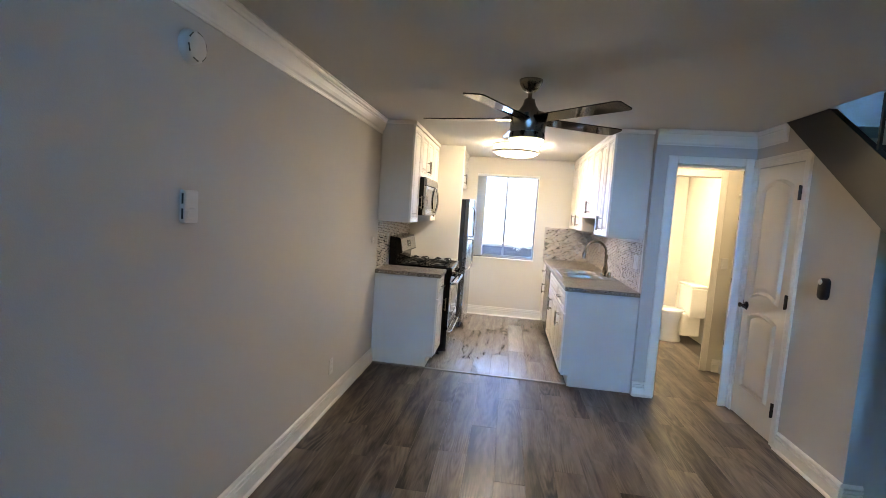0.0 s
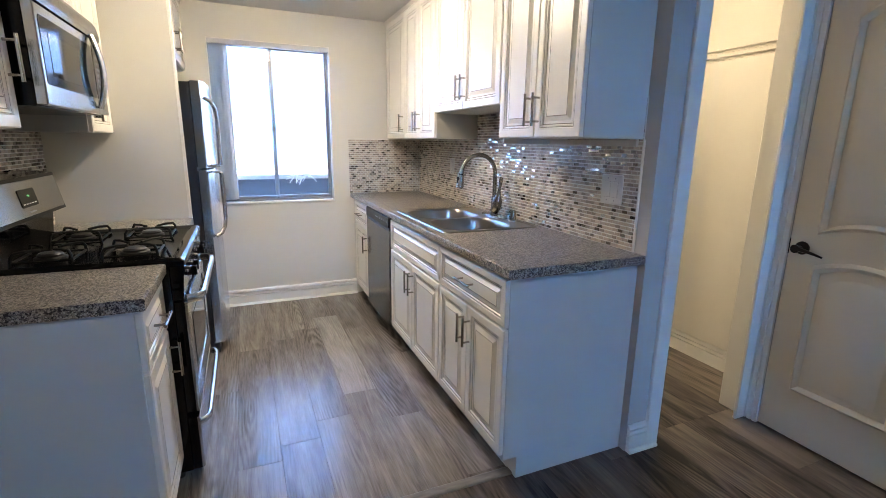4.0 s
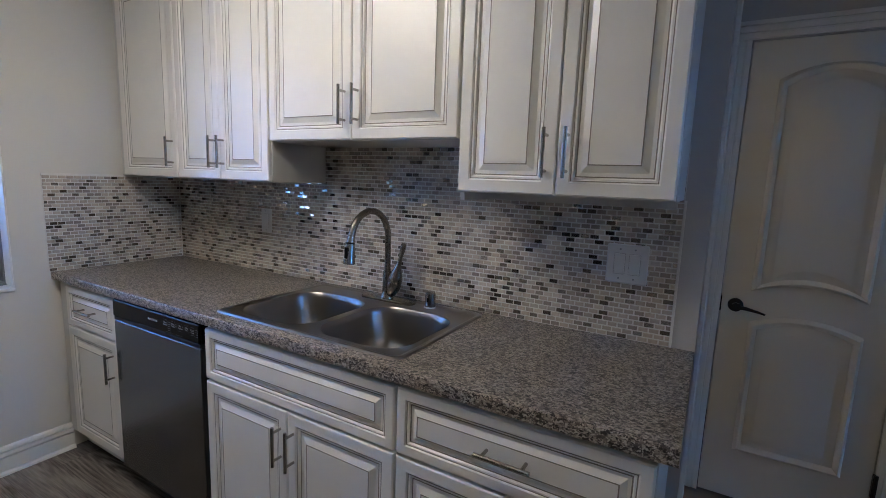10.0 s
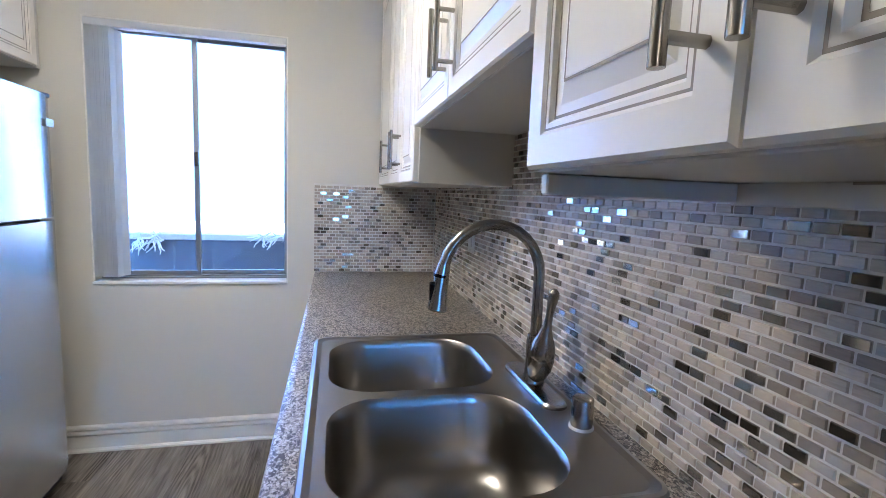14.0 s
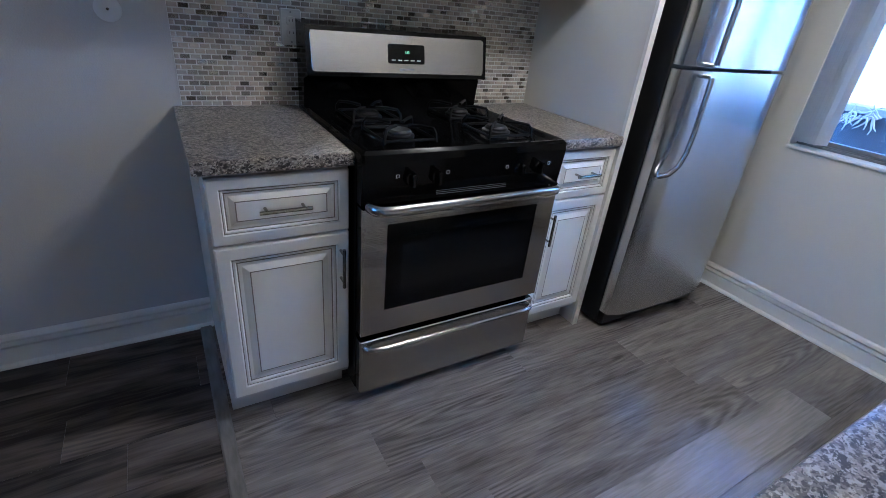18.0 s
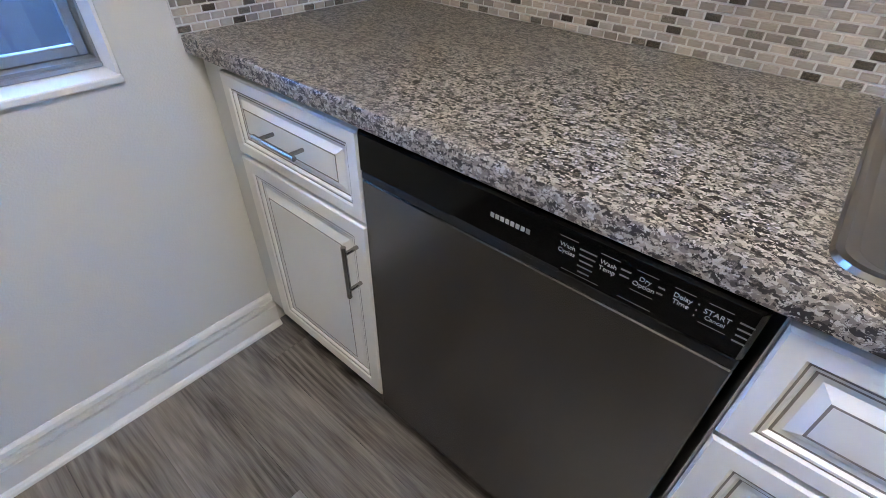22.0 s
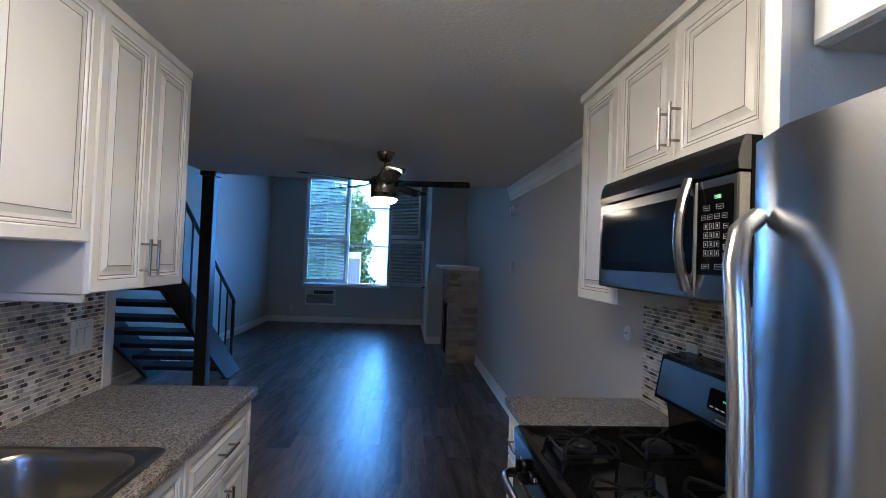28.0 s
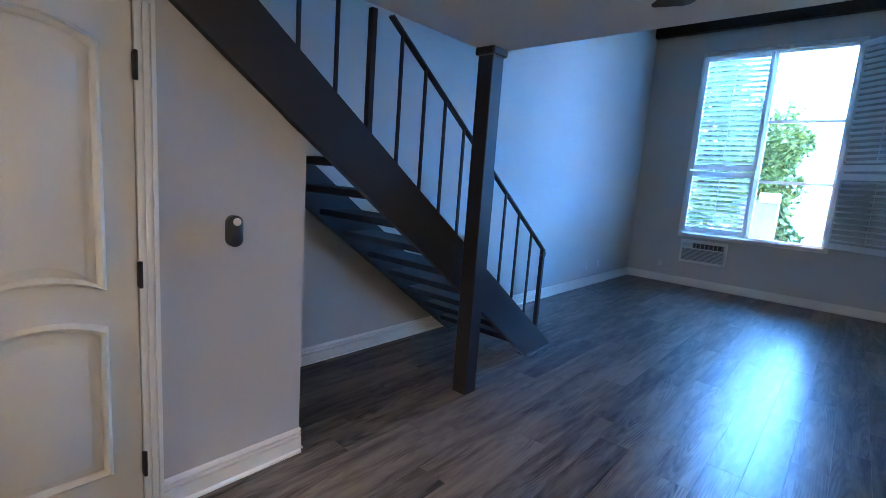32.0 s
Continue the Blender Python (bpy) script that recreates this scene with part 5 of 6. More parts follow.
# ---- dishwasher ----
DY0, DY1 = 1.538, 2.146
dw = thing("dishwasher", "stainless steel dishwasher with black control strip", "dishwasher", (2.1, 1.842, 0), "kitchen appliances")
bm = B()
box(bm, 1.835, 2.40, DY0, DY1, 0.10, 0.868)
part("tub", bm, "blackm", dw)
bm = B()
box(bm, 1.87, 2.38, DY0 + 0.004, DY1 - 0.004, 0.0, 0.10)
part("toe_panel", bm, "blackm", dw)
bm = B()
slab_yz(bm, 1.834, 1.788, DY0 + 0.003, DY1 - 0.003, 0.105, 0.778, 0.004, 0.002)
part("door", bm, "dwsteel", dw, "brushed stainless door panel")
bm = B()
slab_yz(bm, 1.834, 1.784, DY0 + 0.002, DY1 - 0.002, 0.794, 0.872, 0.006, 0.006)
ct = part("control_strip", bm, "black", dw, "glossy black control strip")
bm = B()
slab_yz(bm, 1.834, 1.7885, DY0 + 0.003, DY1 - 0.003, 0.779, 0.795, 0.003, 0.002)
part("pocket_handle", bm, "blackm", dw, "black recessed pull")
bm = B()
slab_yz(bm, 1.785, 1.7835, 1.757, 1.94, 0.796, 0.802, 0.003, 0.0005)
part("handle_lip", bm, "blackm", dw)
bm = B()
for k in range(8):
    box(bm, 1.7832, 1.7838, 1.869 - 0.0081 * k - 0.0058, 1.869 - 0.0081 * k, 0.832, 0.839)
part("brand_mark", bm, "dimmark", ct, "pale brand mark")
for y, z, words, size in ((1.753, 0.837, "Wash\nCycles", 0.0088), (1.700, 0.838, "Wash\nTemp", 0.0088), (1.656, 0.839, "Dry\nOption", 0.0088), (1.615, 0.840, "Delay\nTime", 0.0086), (1.579, 0.8415, "START", 0.0092), (1.579, 0.8335, "Cancel", 0.0074)):
    text_mesh(words, size, facing(-1, 1.7836, y, z), "dimmark", ct)
# rows of print too small to read, and a thin rule above and below each key
for y, z, n, w in ((1.726, 0.846, 5, 0.022), (1.679, 0.845, 2, 0.012), (1.638, 0.844, 2, 0.007), (1.599, 0.846, 3, 0.0015), (1.552, 0.847, 4, 0.014)):
    bm = B()
    for k in range(n):
        g = w * (1.0, 0.95, 0.8, 0.9, 0.7)[k]
        box(bm, 1.7833, 1.7838, y - g / 2, y + g / 2, z - 0.0082 * k - 0.0010, z - 0.0082 * k + 0.0010)
    part("small_print", bm, "faintmark", ct)
for y, w, z in ((1.753, 0.024, 0.853), (1.700, 0.024, 0.853), (1.656, 0.024, 0.853), (1.615, 0.022, 0.853), (1.579, 0.024, 0.853), (1.656, 0.026, 0.824), (1.579, 0.028, 0.824), (1.73, 0.05, 0.806), (1.66, 0.04, 0.806)):
    part("key_rule", box(B(), 1.7833, 1.7838, y - w / 2, y + w / 2, z, z + 0.0007), "faintmark", ct)

# ---- kitchen window ----
wk = thing("window_1", "aluminium sliding window with bright daylight outside", "window", (1.195, KY + 0.08, 0.862), "", "structure")
WB, WF = KY + 0.078, KY + 0.145       # depth of the metal frame
bm = B()
for r in ((0.745, 0.757, WB, WF, 0.862, 2.095), (1.633, 1.645, WB, WF, 0.862, 2.095), (0.757, 1.633, WB, WF, 0.862, 0.880), (0.757, 1.633, WB, WF, 2.077, 2.095)):
    box(bm, *r)
part("window_frame", bm, "alu", wk)
for x0, x1, yy in ((0.757, 1.204, WB + 0.008), (1.172, 1.633, WB + 0.036)):
    bm = B()
    for r in ((x0, x0 + 0.019, yy, yy + 0.022, 0.880, 2.077), (x1 - 0.019, x1, yy, yy + 0.022, 0.880, 2.077), (x0 + 0.019, x1 - 0.019, yy, yy + 0.022, 0.880, 0.902), (x0 + 0.019, x1 - 0.019, yy, yy + 0.022, 2.055, 2.077)):
        box(bm, *r, bevel=0.002)
    s_ = part("sash", bm, "alu", wk)
    bm = B()
    box(bm, x0 + 0.017, x1 - 0.017, yy + 0.009, yy + 0.013, 0.900, 2.057)
    gp = part("pane", bm, "pane", s_)
    gp.visible_shadow = False
bm = B()
box(bm, 1.185, 1.203, WB - 0.004, WB + 0.009, 1.44, 1.51, bevel=0.003)
part("latch", bm, "nickel", wk)
bm = B()
box(bm, 0.752, 1.638, WB - 0.010, WB - 0.001, 0.8635, 0.874, bevel=0.002)
part("track_lip", bm, "alu", wk)
bm = B()
box(bm, 0.745, 1.645, KY - 0.012, WB - 0.001, 0.848, 0.8635, bevel=0.003)
part("window_sill", bm, "trim", wk, "white painted sill")
bm = B()
for r in ((0.7455, 0.752, KY + 0.001, WB - 0.001, 0.8635, 2.088), (1.638, 1.6445, KY + 0.001, WB - 0.001, 0.8635, 2.088), (0.7455, 1.6445, KY + 0.001, WB - 0.001, 2.088, 2.0945)):
    box(bm, *r)
part("reveal", bm, "trim", wk, "white painted reveal")
vb = thing("vertical_blind", "stack of white vertical blind slats drawn aside", "blind", (0.83, KY + 0.02, 0.90))
bm = B()
box(bm, 0.752, 1.638, KY - 0.006, KY + 0.036, 2.052, 2.086, bevel=0.003)
part("head_rail", bm, "vane", vb)
for k in range(8):
    a = radians(64 + 6 * (k % 3))
    c = Vector((0.775 + 0.0135 * k, KY + 0.026, 0))
    bm = B()
    d = Vector((math.cos(a), math.sin(a), 0)) * 0.040
    n_ = Vector((-math.sin(a), math.cos(a), 0)) * 0.004
    q = [c - d, c + n_, c + d]
    lo = [bm.verts.new((p.x, p.y, 0.885)) for p in q] + [bm.verts.new((p.x + 0.001, p.y + 0.001, 0.885)) for p in q[::-1]]
    hi = [bm.verts.new((p.x, p.y, 2.053)) for p in q] + [bm.verts.new((p.x + 0.001, p.y + 0.001, 2.053)) for p in q[::-1]]
    bm.faces.new(lo), bm.faces.new(hi)
    for i in range(6):
        bm.faces.new((lo[i], lo[(i + 1) % 6], hi[(i + 1) % 6], hi[i]))
    part("slat", bm, "vane", vb)

# ---- ceiling light ----
DLX, DLY = 1.262, 1.355
dl = thing("ceiling_light", "large round flush ceiling light with nickel rings", "ceiling light", (DLX, DLY, CEIL))
bm = B()
spin(bm, [(0.254, 0.0), (0.276, -0.002), (0.278, -0.018), (0.254, -0.020), (0.254, 0.0)], (DLX, DLY, CEIL), 48)
part("upper_ring", bm, "ringmetal", dl, smooth=True)
bm = B()
spin(bm, [(0.251, -0.004), (0.251, -0.082), (0.240, -0.100), (0.203, -0.118), (0.142, -0.130), (0.071, -0.136), (0.0001, -0.138)], (DLX, DLY, CEIL), 48)
part("diffuser", bm, "dome", dl, "glowing frosted diffuser", smooth=True)
bm = B()
spin(bm, [(0.276, -0.070), (0.278, -0.082), (0.266, -0.093), (0.247, -0.096), (0.246, -0.090), (0.254, -0.082), (0.254, -0.070), (0.276, -0.070)], (DLX, DLY, CEIL), 48)
part("lower_ring", bm, "ringmetal", dl, smooth=True)
for k in range(6):
    a = math.pi * 2 * k / 6 + 0.5
    bm = B()
    bar(bm, (DLX + 0.270 * math.cos(a), DLY + 0.270 * math.sin(a), CEIL - 0.020), (DLX + 0.270 * math.cos(a), DLY + 0.270 * math.sin(a), CEIL - 0.071), 0.003, 8)
    bmesh.ops.create_uvsphere(bm, u_segments=8, v_segments=6, radius=0.005, matrix=Matrix.Translation((DLX + 0.266 * math.cos(a), DLY + 0.266 * math.sin(a), CEIL - 0.093)))
    part("spacer", bm, "nickel", dl)

# ---- ceiling fan ----
HX, HY = 1.302, -1.340
LOW = CEIL + 0.018
cf = thing("ceiling_fan", "dark bronze five-blade ceiling fan with a lit lens", "ceiling fan", (HX, HY, CEIL))
bm = B()
spin(bm, [(0.070, 0.0), (0.070, -0.008), (0.064, -0.028), (0.050, -0.052), (0.034, -0.066), (0.016, -0.070)], (HX, HY, CEIL), 28)
part("canopy", bm, "dknickel", cf, smooth=True)
bm = B()
bar(bm, (HX, HY, CEIL - 0.058), (HX, HY, LOW - 0.15), 0.0125, 14)
part("down_rod", bm, "dknickel", cf, smooth=True)
bm = B()
spin(bm, [(0.016, -0.125), (0.030, -0.130), (0.040, -0.165), (0.062, -0.200), (0.064, -0.215)], (HX, HY, LOW), 28)
part("coupling", bm, "dknickel", cf, smooth=True)
bm = B()
spin(bm, [(0.060, -0.205), (0.100, -0.212), (0.106, -0.220), (0.106, -0.322), (0.1035, -0.326), (0.1035, -0.332), (0.106, -0.336), (0.106, -0.366), (0.100, -0.370)], (HX, HY, LOW), 36)
part("motor_housing", bm, "dknickel", cf, smooth=True)
bm = B()
spin(bm, [(0.101, -0.366), (0.101, -0.372), (0.088, -0.392), (0.055, -0.406), (0.0001, -0.411)], (HX, HY, LOW), 36)
part("lens", bm, "fanlight", cf, "glowing frosted lens", smooth=True)
M["blade"] = shader("espresso_blade", (0.010, 0.008, 0.0075), 0.06, var=0.2, scale=6, spec=0.35, stretch=(1, 8, 1))
for k in range(5):
    a = radians(27 - 72 * k)
    bm = B()
    out = [(0.095, -0.056), (0.60, -0.066), (0.634, -0.064), (0.648, -0.050), (0.650, 0.048), (0.638, 0.062), (0.60, 0.064), (0.095, 0.056)]
    lo = [bm.verts.new((x, y, -0.0035)) for x, y in out]
    hi = [bm.verts.new((x, y, 0.0035)) for x, y in out]
    bm.faces.new(lo), bm.faces.new(hi)
    for i in range(len(out)):
        j = (i + 1) % len(out)
        bm.faces.new((lo[i], lo[j], hi[j], hi[i]))
    m = Matrix.Translation((HX, HY, LOW - 0.250)) @ Matrix.Rotation(a, 4, "Z") @ Matrix.Rotation(radians(-8), 4, "X")
    bmesh.ops.transform(bm, matrix=m, verts=bm.verts[:])
    bl = part("blade", bm, "blade", cf, "dark glossy blade")
    bm = B()
    q = [(0.035, -0.040), (0.150, -0.052), (0.150, 0.052), (0.035, 0.040)]
    lo = [bm.verts.new((x, y, 0.0045)) for x, y in q]
    hi = [bm.verts.new((x, y * 0.8, 0.0045 + (0.050 if x < 0.1 else 0.004))) for x, y in q]
    bm.faces.new(lo), bm.faces.new(hi)
    for i in range(4):
        bm.faces.new((lo[i], lo[(i + 1) % 4], hi[(i + 1) % 4], hi[i]))
    bmesh.ops.transform(bm, matrix=m, verts=bm.verts[:])
    part("blade_iron", bm, "dknickel", bl, "dark nickel blade bracket")

# ---- closet door ----
def arched(y0, y1, z0, z1, rise, o, n=8, foot=0.0):
    """Outline with an arched top, and foot if given, inset by o; points (y, z)."""
    pts = [(y0 + o + (y1 - y0 - 2 * o) * k / n, z0 + o + foot * math.sin(math.pi * k / n) ** 0.8) for k in range(n + 1)] if foot else [(y0 + o, z0 + o), (y1 - o, z0 + o)]
    for k in range(n + 1):
        f = k / n
        pts.append((y1 - o - (y1 - y0 - 2 * o) * f, z1 - rise - o + rise * math.sin(math.pi * f) ** 0.8))
    return pts


def door_panel(bm, x, y0, y1, z0, z1, rise, foot=0.0):
    rings = []
    for o, d in ((0, 0.0), (0.005, 0.010), (0.014, 0.015), (0.024, 0.011), (0.031, 0.001), (0.037, 0.0008), (0.066, 0.010), (0.070, 0.0105)):
        ring = arched(y0, y1, z0, z1, rise, o, 8, foot)
        rings.append([(x - d * 1.5, y, z) for y, z in ring])
    loft(bm, rings)


dc = thing("door_1", "cream two-panel arched closet door, closed", "door", (DX, -0.355, 0), "", "structure")
bm = B()
box(bm, DX - 0.004, DX + 0.034, -0.677, -0.076, 0.008, 2.027, bevel=0.002)
part("slab", bm, "door", dc)
bm = B()
door_panel(bm, DX - 0.004, -0.577, -0.183, 0.985, 1.925, 0.055, 0.042)
part("upper_panel", bm, "door", dc, "raised arched upper panel", smooth=True)
bm = B()
door_panel(bm, DX - 0.004, -0.577, -0.190, 0.245, 0.890, 0.042)
part("lower_panel", bm, "door", dc, "raised arched lower panel", smooth=True)
for z in (0.25, 1.04, 1.81):
    bm = B()
    box(bm, DX - 0.026, DX - 0.004, -0.690, -0.674, z - 0.05, z + 0.05, bevel=0.003)
    bar(bm, (DX - 0.026, -0.682, z - 0.052), (DX - 0.026, -0.682, z + 0.052), 0.007, 8)
    part("hinge", bm, "bronze", dc, "black bronze hinge")
bm = B()
spin(bm, [(0.030, 0.0), (0.030, -0.006), (0.024, -0.012), (0.010, -0.014), (0.010, -0.040), (0.018, -0.046), (0.019, -0.058), (0.0001, -0.062)], (DX - 0.004, -0.132, 0.915), 20, "x")
kb = part("door_handle", bm, "bronze", dc, "dark bronze lever handle", smooth=True)
bm = B()
tube(bm, [(DX - 0.055, -0.137, 0.915), (DX - 0.057, -0.170, 0.913), (DX - 0.055, -0.210, 0.905), (DX - 0.053, -0.240, 0.897)], [0.010, 0.008, 0.006, 0.004], 10)
part("lever", bm, "bronze", kb, smooth=True)
bm = B()
box(bm, DX - 0.006, DX + 0.03, -0.0785, -0.0745, 0.88, 0.95)
part("latch_plate", bm, "bronze", dc)

# ---- hall and bathroom ----
lc = thing("linen_cabinet", "built-in cream linen cabinet with plain doors", "cabinet", (3.58, 0.55, 0))
bm = B()
box(bm, 3.575, 3.598, 0.13, 0.965, 0.0, 2.325)
part("face_frame", bm, "door", lc)
for z0, z1 in ((0.14, 1.845), (1.90, 2.30)):
    bm = B()
    slab_yz(bm, 3.575, 3.556, 0.19, 0.90, z0, z1, 0.002, 0.003)
    part("door", bm, "door", lc)
bm = B()
box(bm, 3.553, 3.575, 0.13, 0.965, 1.86, 1.885, bevel=0.003)
part("rail", bm, "door", lc)
for z in (0.35, 1.0, 1.65, 2.1):
    bm = B()
    bar(bm, (3.556, 0.905, z - 0.025), (3.556, 0.905, z + 0.025), 0.005, 8)
    part("hinge", bm, "nickel", lc)
bm = B()
sweep(bm, BASE, (3.575, 0.13, 0), (3.575, 0.97, 0), (-1, 0, 0))
part("base_trim", bm, "trim", lc)
hs = thing("light_switch", "white rocker switch on the cream hall wall", "switch", (3.51, 1.0, 1.16))
bm = B()
box(bm, 3.475, 3.545, 0.993, 1.0, 1.10, 1.218, bevel=0.002)
part("plate", bm, "plate", hs)
bm = B()
box(bm, 3.493, 3.527, 0.989, 0.994, 1.127, 1.192, bevel=0.001)
part("rocker", bm, "plate", hs)

tl = thing("toilet", "white porcelain toilet in the bathroom", "toilet", (3.45, 2.25, 0))
bm = B()
rings = []
for z, rx, ry, ox in ((0.0, 0.15, 0.10, 0.05), (0.02, 0.155, 0.105, 0.05), (0.16, 0.12, 0.09, 0.04), (0.26, 0.16, 0.125, 0.0), (0.36, 0.225, 0.175, -0.03), (0.385, 0.23, 0.18, -0.03)):
    rings.append([(3.42 + ox + rx * math.cos(2 * math.pi * k / 24), 2.25 + ry * math.sin(2 * math.pi * k / 24), z) for k in range(24)])
v = loft(bm, rings)
bm.faces.new(v[0])
part("bowl", bm, "porcelain", tl, smooth=True)
bm = B()
rings = [[(3.40 + (0.235 - o) * math.cos(2 * math.pi * k / 24), 2.25 + (0.185 - o) * math.sin(2 * math.pi * k / 24), z) for k in range(24)] for o, z in ((0.004, 0.386), (0.0, 0.392), (0.0, 0.42), (0.012, 0.428))]
v = loft(bm, rings)
bm.faces.new(v[0])
part("lid", bm, "porcelain", tl, smooth=True)
bm = B()
box(bm, 3.62, 3.81, 2.03, 2.47, 0.36, 0.74, bevel=0.02, seg=3)
box(bm, 3.56, 3.80, 2.12, 2.38, 0.10, 0.40, bevel=0.02, seg=3)
part("tank", bm, "porcelain", tl, smooth=True)
bm = B()
box(bm, 3.61, 3.82, 2.02, 2.48, 0.742, 0.775, bevel=0.01, seg=2)
part("tank_lid", bm, "porcelain", tl, smooth=True)
solid("wall_bath_side", [(3.85, 3.95, 1.1, 3.2, 0, CEIL)], "cream", "pale bathroom side wall", "wall")
for nm, x, y, r, lb in (("bathroom_light", 3.0, 1.9, 0.16, "lit flush bathroom ceiling light"), ("hall_light", 3.05, 0.55, 0.12, "lit flush hall ceiling light")):
    t = thing(nm, lb, "ceiling light", (x, y, CEIL))
    bm = B()
    spin(bm, [(r + 0.015, 0.0), (r + 0.015, -0.02), (r, -0.022)], (x, y, CEIL), 28)
    part("base_ring", bm, "nickel", t, smooth=True)
    bm = B()
    spin(bm, [(r, -0.02), (r * 0.9, -0.05), (r * 0.5, -0.068), (0.0001, -0.073)], (x, y, CEIL), 28)
    part("diffuser", bm, "bathlight" if nm == "bathroom_light" else "halllight", t, smooth=True)

# ---- fireplace ----
fp = thing("fireplace", "stacked ledger-stone fireplace with a pale mantel shelf", "fireplace", (0.22, -5.34, 0))
FY0, FY1, FZ = -5.95, -4.752, 1.385
OY0, OY1, OZ = -5.72, -4.97, 0.90
bm = B()
box(bm, 0.0, 0.42, FY0, OY0, 0, FZ)
box(bm, 0.0, 0.42, OY1, FY1 + 0.0, 0, FZ)
box(bm, 0.0, 0.42, OY0, OY1, OZ, FZ)
part("core", bm, "stoneb", fp)
bm = B()
box(bm, 0.004, 0.02, OY0, OY1, 0.0, OZ)
part("firebox_back", bm, "dark", fp, "black firebox back")
bm = B()
for r in ((0.02, 0.415, OY0 - 0.0 + 0.001, OY0 + 0.02, 0.0, OZ - 0.001), (0.02, 0.415, OY1 - 0.02, OY1 - 0.001, 0.0, OZ - 0.001), (0.02, 0.415, OY0 + 0.02, OY1 - 0.02, OZ - 0.02, OZ - 0.001), (0.02, 0.41, OY0 + 0.02, OY1 - 0.02, 0.0, 0.02)):
    box(bm, *r)
part("firebox_lining", bm, "dark", fp, "black firebox lining")
bm = B()
box(bm, 0.425, 0.44, OY0 - 0.01, OY0 + 0.03, 0.02, OZ)
box(bm, 0.425, 0.44, OY1 - 0.03, OY1 + 0.01, 0.02, OZ)
box(bm, 0.425, 0.44, OY0 + 0.03, OY1 - 0.03, OZ - 0.05, OZ)
part("firebox_trim", bm, "blackm", fp, "black metal firebox surround")
rs = random.Random(11)
z = 0.0
while z < FZ - 0.02:
    h = min(rs.choice((0.048, 0.065, 0.09, 0.055)), FZ - z)
    x = 0.0
    while x < 0.446 - 0.02:
        w = min(rs.uniform(0.12, 0.34), 0.446 - x)
        if 0.446 - x - w < 0.07:
            w = 0.446 - x
        bm = B()
        box(bm, x + 0.001, x + w - 0.001, FY1, FY1 + 0.012 + rs.random() * 0.014, z + 0.001, z + h - 0.001, bevel=0.003)
        part("stone", bm, "stoneb", fp)
        x += w
    y = FY1
    while y > FY0 + 0.02:
        w = min(rs.uniform(0.14, 0.4), y - FY0)
        if OZ > z and OY0 - 0.02 < y - w / 2 < OY1 + 0.02:
            y = OY0 - 0.01 if y <= OY1 + 0.03 else OY1 + 0.01
            if y >= OY1:
                y = OY0 - 0.01
            continue
        lo = max(y - w, OY1 + 0.01) if (OZ > z and y > OY1) else y - w
        bm = B()
        box(bm, 0.42, 0.432 + rs.random() * 0.012, lo + 0.001, y - 0.001, z + 0.001, z + h - 0.001, bevel=0.003)
        part("stone", bm, "stoneb", fp)
        y = lo
        if OZ > z and abs(lo - OY1 - 0.01) < 0.005:
            y = OY0 - 0.01
    z += h
bm = B()
box(bm, 0.0, 0.50, FY0 - 0.05, FY1 + 0.05, FZ, FZ + 0.028, bevel=0.005)
part("mantel_moulding", bm, "mantel", fp)
bm = B()
box(bm, 0.0, 0.56, FY0 - 0.10, FY1 + 0.09, FZ + 0.028, FZ + 0.062, bevel=0.006)
part("mantel_shelf", bm, "mantel", fp, "pale painted mantel shelf")

# ---- entry door beyond the fireplace ----
de = thing("door_2", "white entry door in the projecting wall, closed", "door", (0.66, -6.92, 0), "", "structure")
bm = B()
box(bm, 0.662, 0.678, -7.34, -6.50, 0.008, 2.03, bevel=0.002)
part("slab", bm, "trim", de)
bm = B()
for r in ((0.662, 0.684, -7.41, -7.345, 0, 2.10), (0.662, 0.684, -6.495, -6.43, 0, 2.10), (0.662, 0.684, -7.345, -6.495, 2.035, 2.10)):
    box(bm, *r, bevel=0.003)
part("casing", bm, "trim", de)
bm = B()
spin(bm, [(0.03, 0.0), (0.028, 0.008), (0.011, 0.012), (0.011, 0.04), (0.025, 0.05), (0.024, 0.062), (0.0001, 0.068)], (0.678, -7.25, 0.955), 18, "x")
part("door_knob", bm, "bronze", de, "dark bronze knob", smooth=True)

# ---- tall living room window ----
wl = thing("window_2", "tall white-framed window in three rows of panes", "window", ((WX0 + WX1) / 2, FY - 0.08, WZ0), "", "structure")
bm = B()
XM = 2.44
for r in ((WX0, WX0 + 0.035, FY - 0.11, FY - 0.04, WZ0, WZ1), (WX1 - 0.035, WX1, FY - 0.11, FY - 0.04, WZ0, WZ1), (WX0 + 0.035, WX1 - 0.035, FY - 0.11, FY - 0.04, WZ0, WZ0 + 0.035), (WX0 + 0.035, WX1 - 0.035, FY - 0.11, FY - 0.04, WZ1 - 0.035, WZ1), (XM - 0.03, XM + 0.03, FY - 0.10, FY - 0.04, WZ0 + 0.035, WZ1 - 0.035)):
    box(bm, *r)
part("window_frame", bm, "shutter", wl)
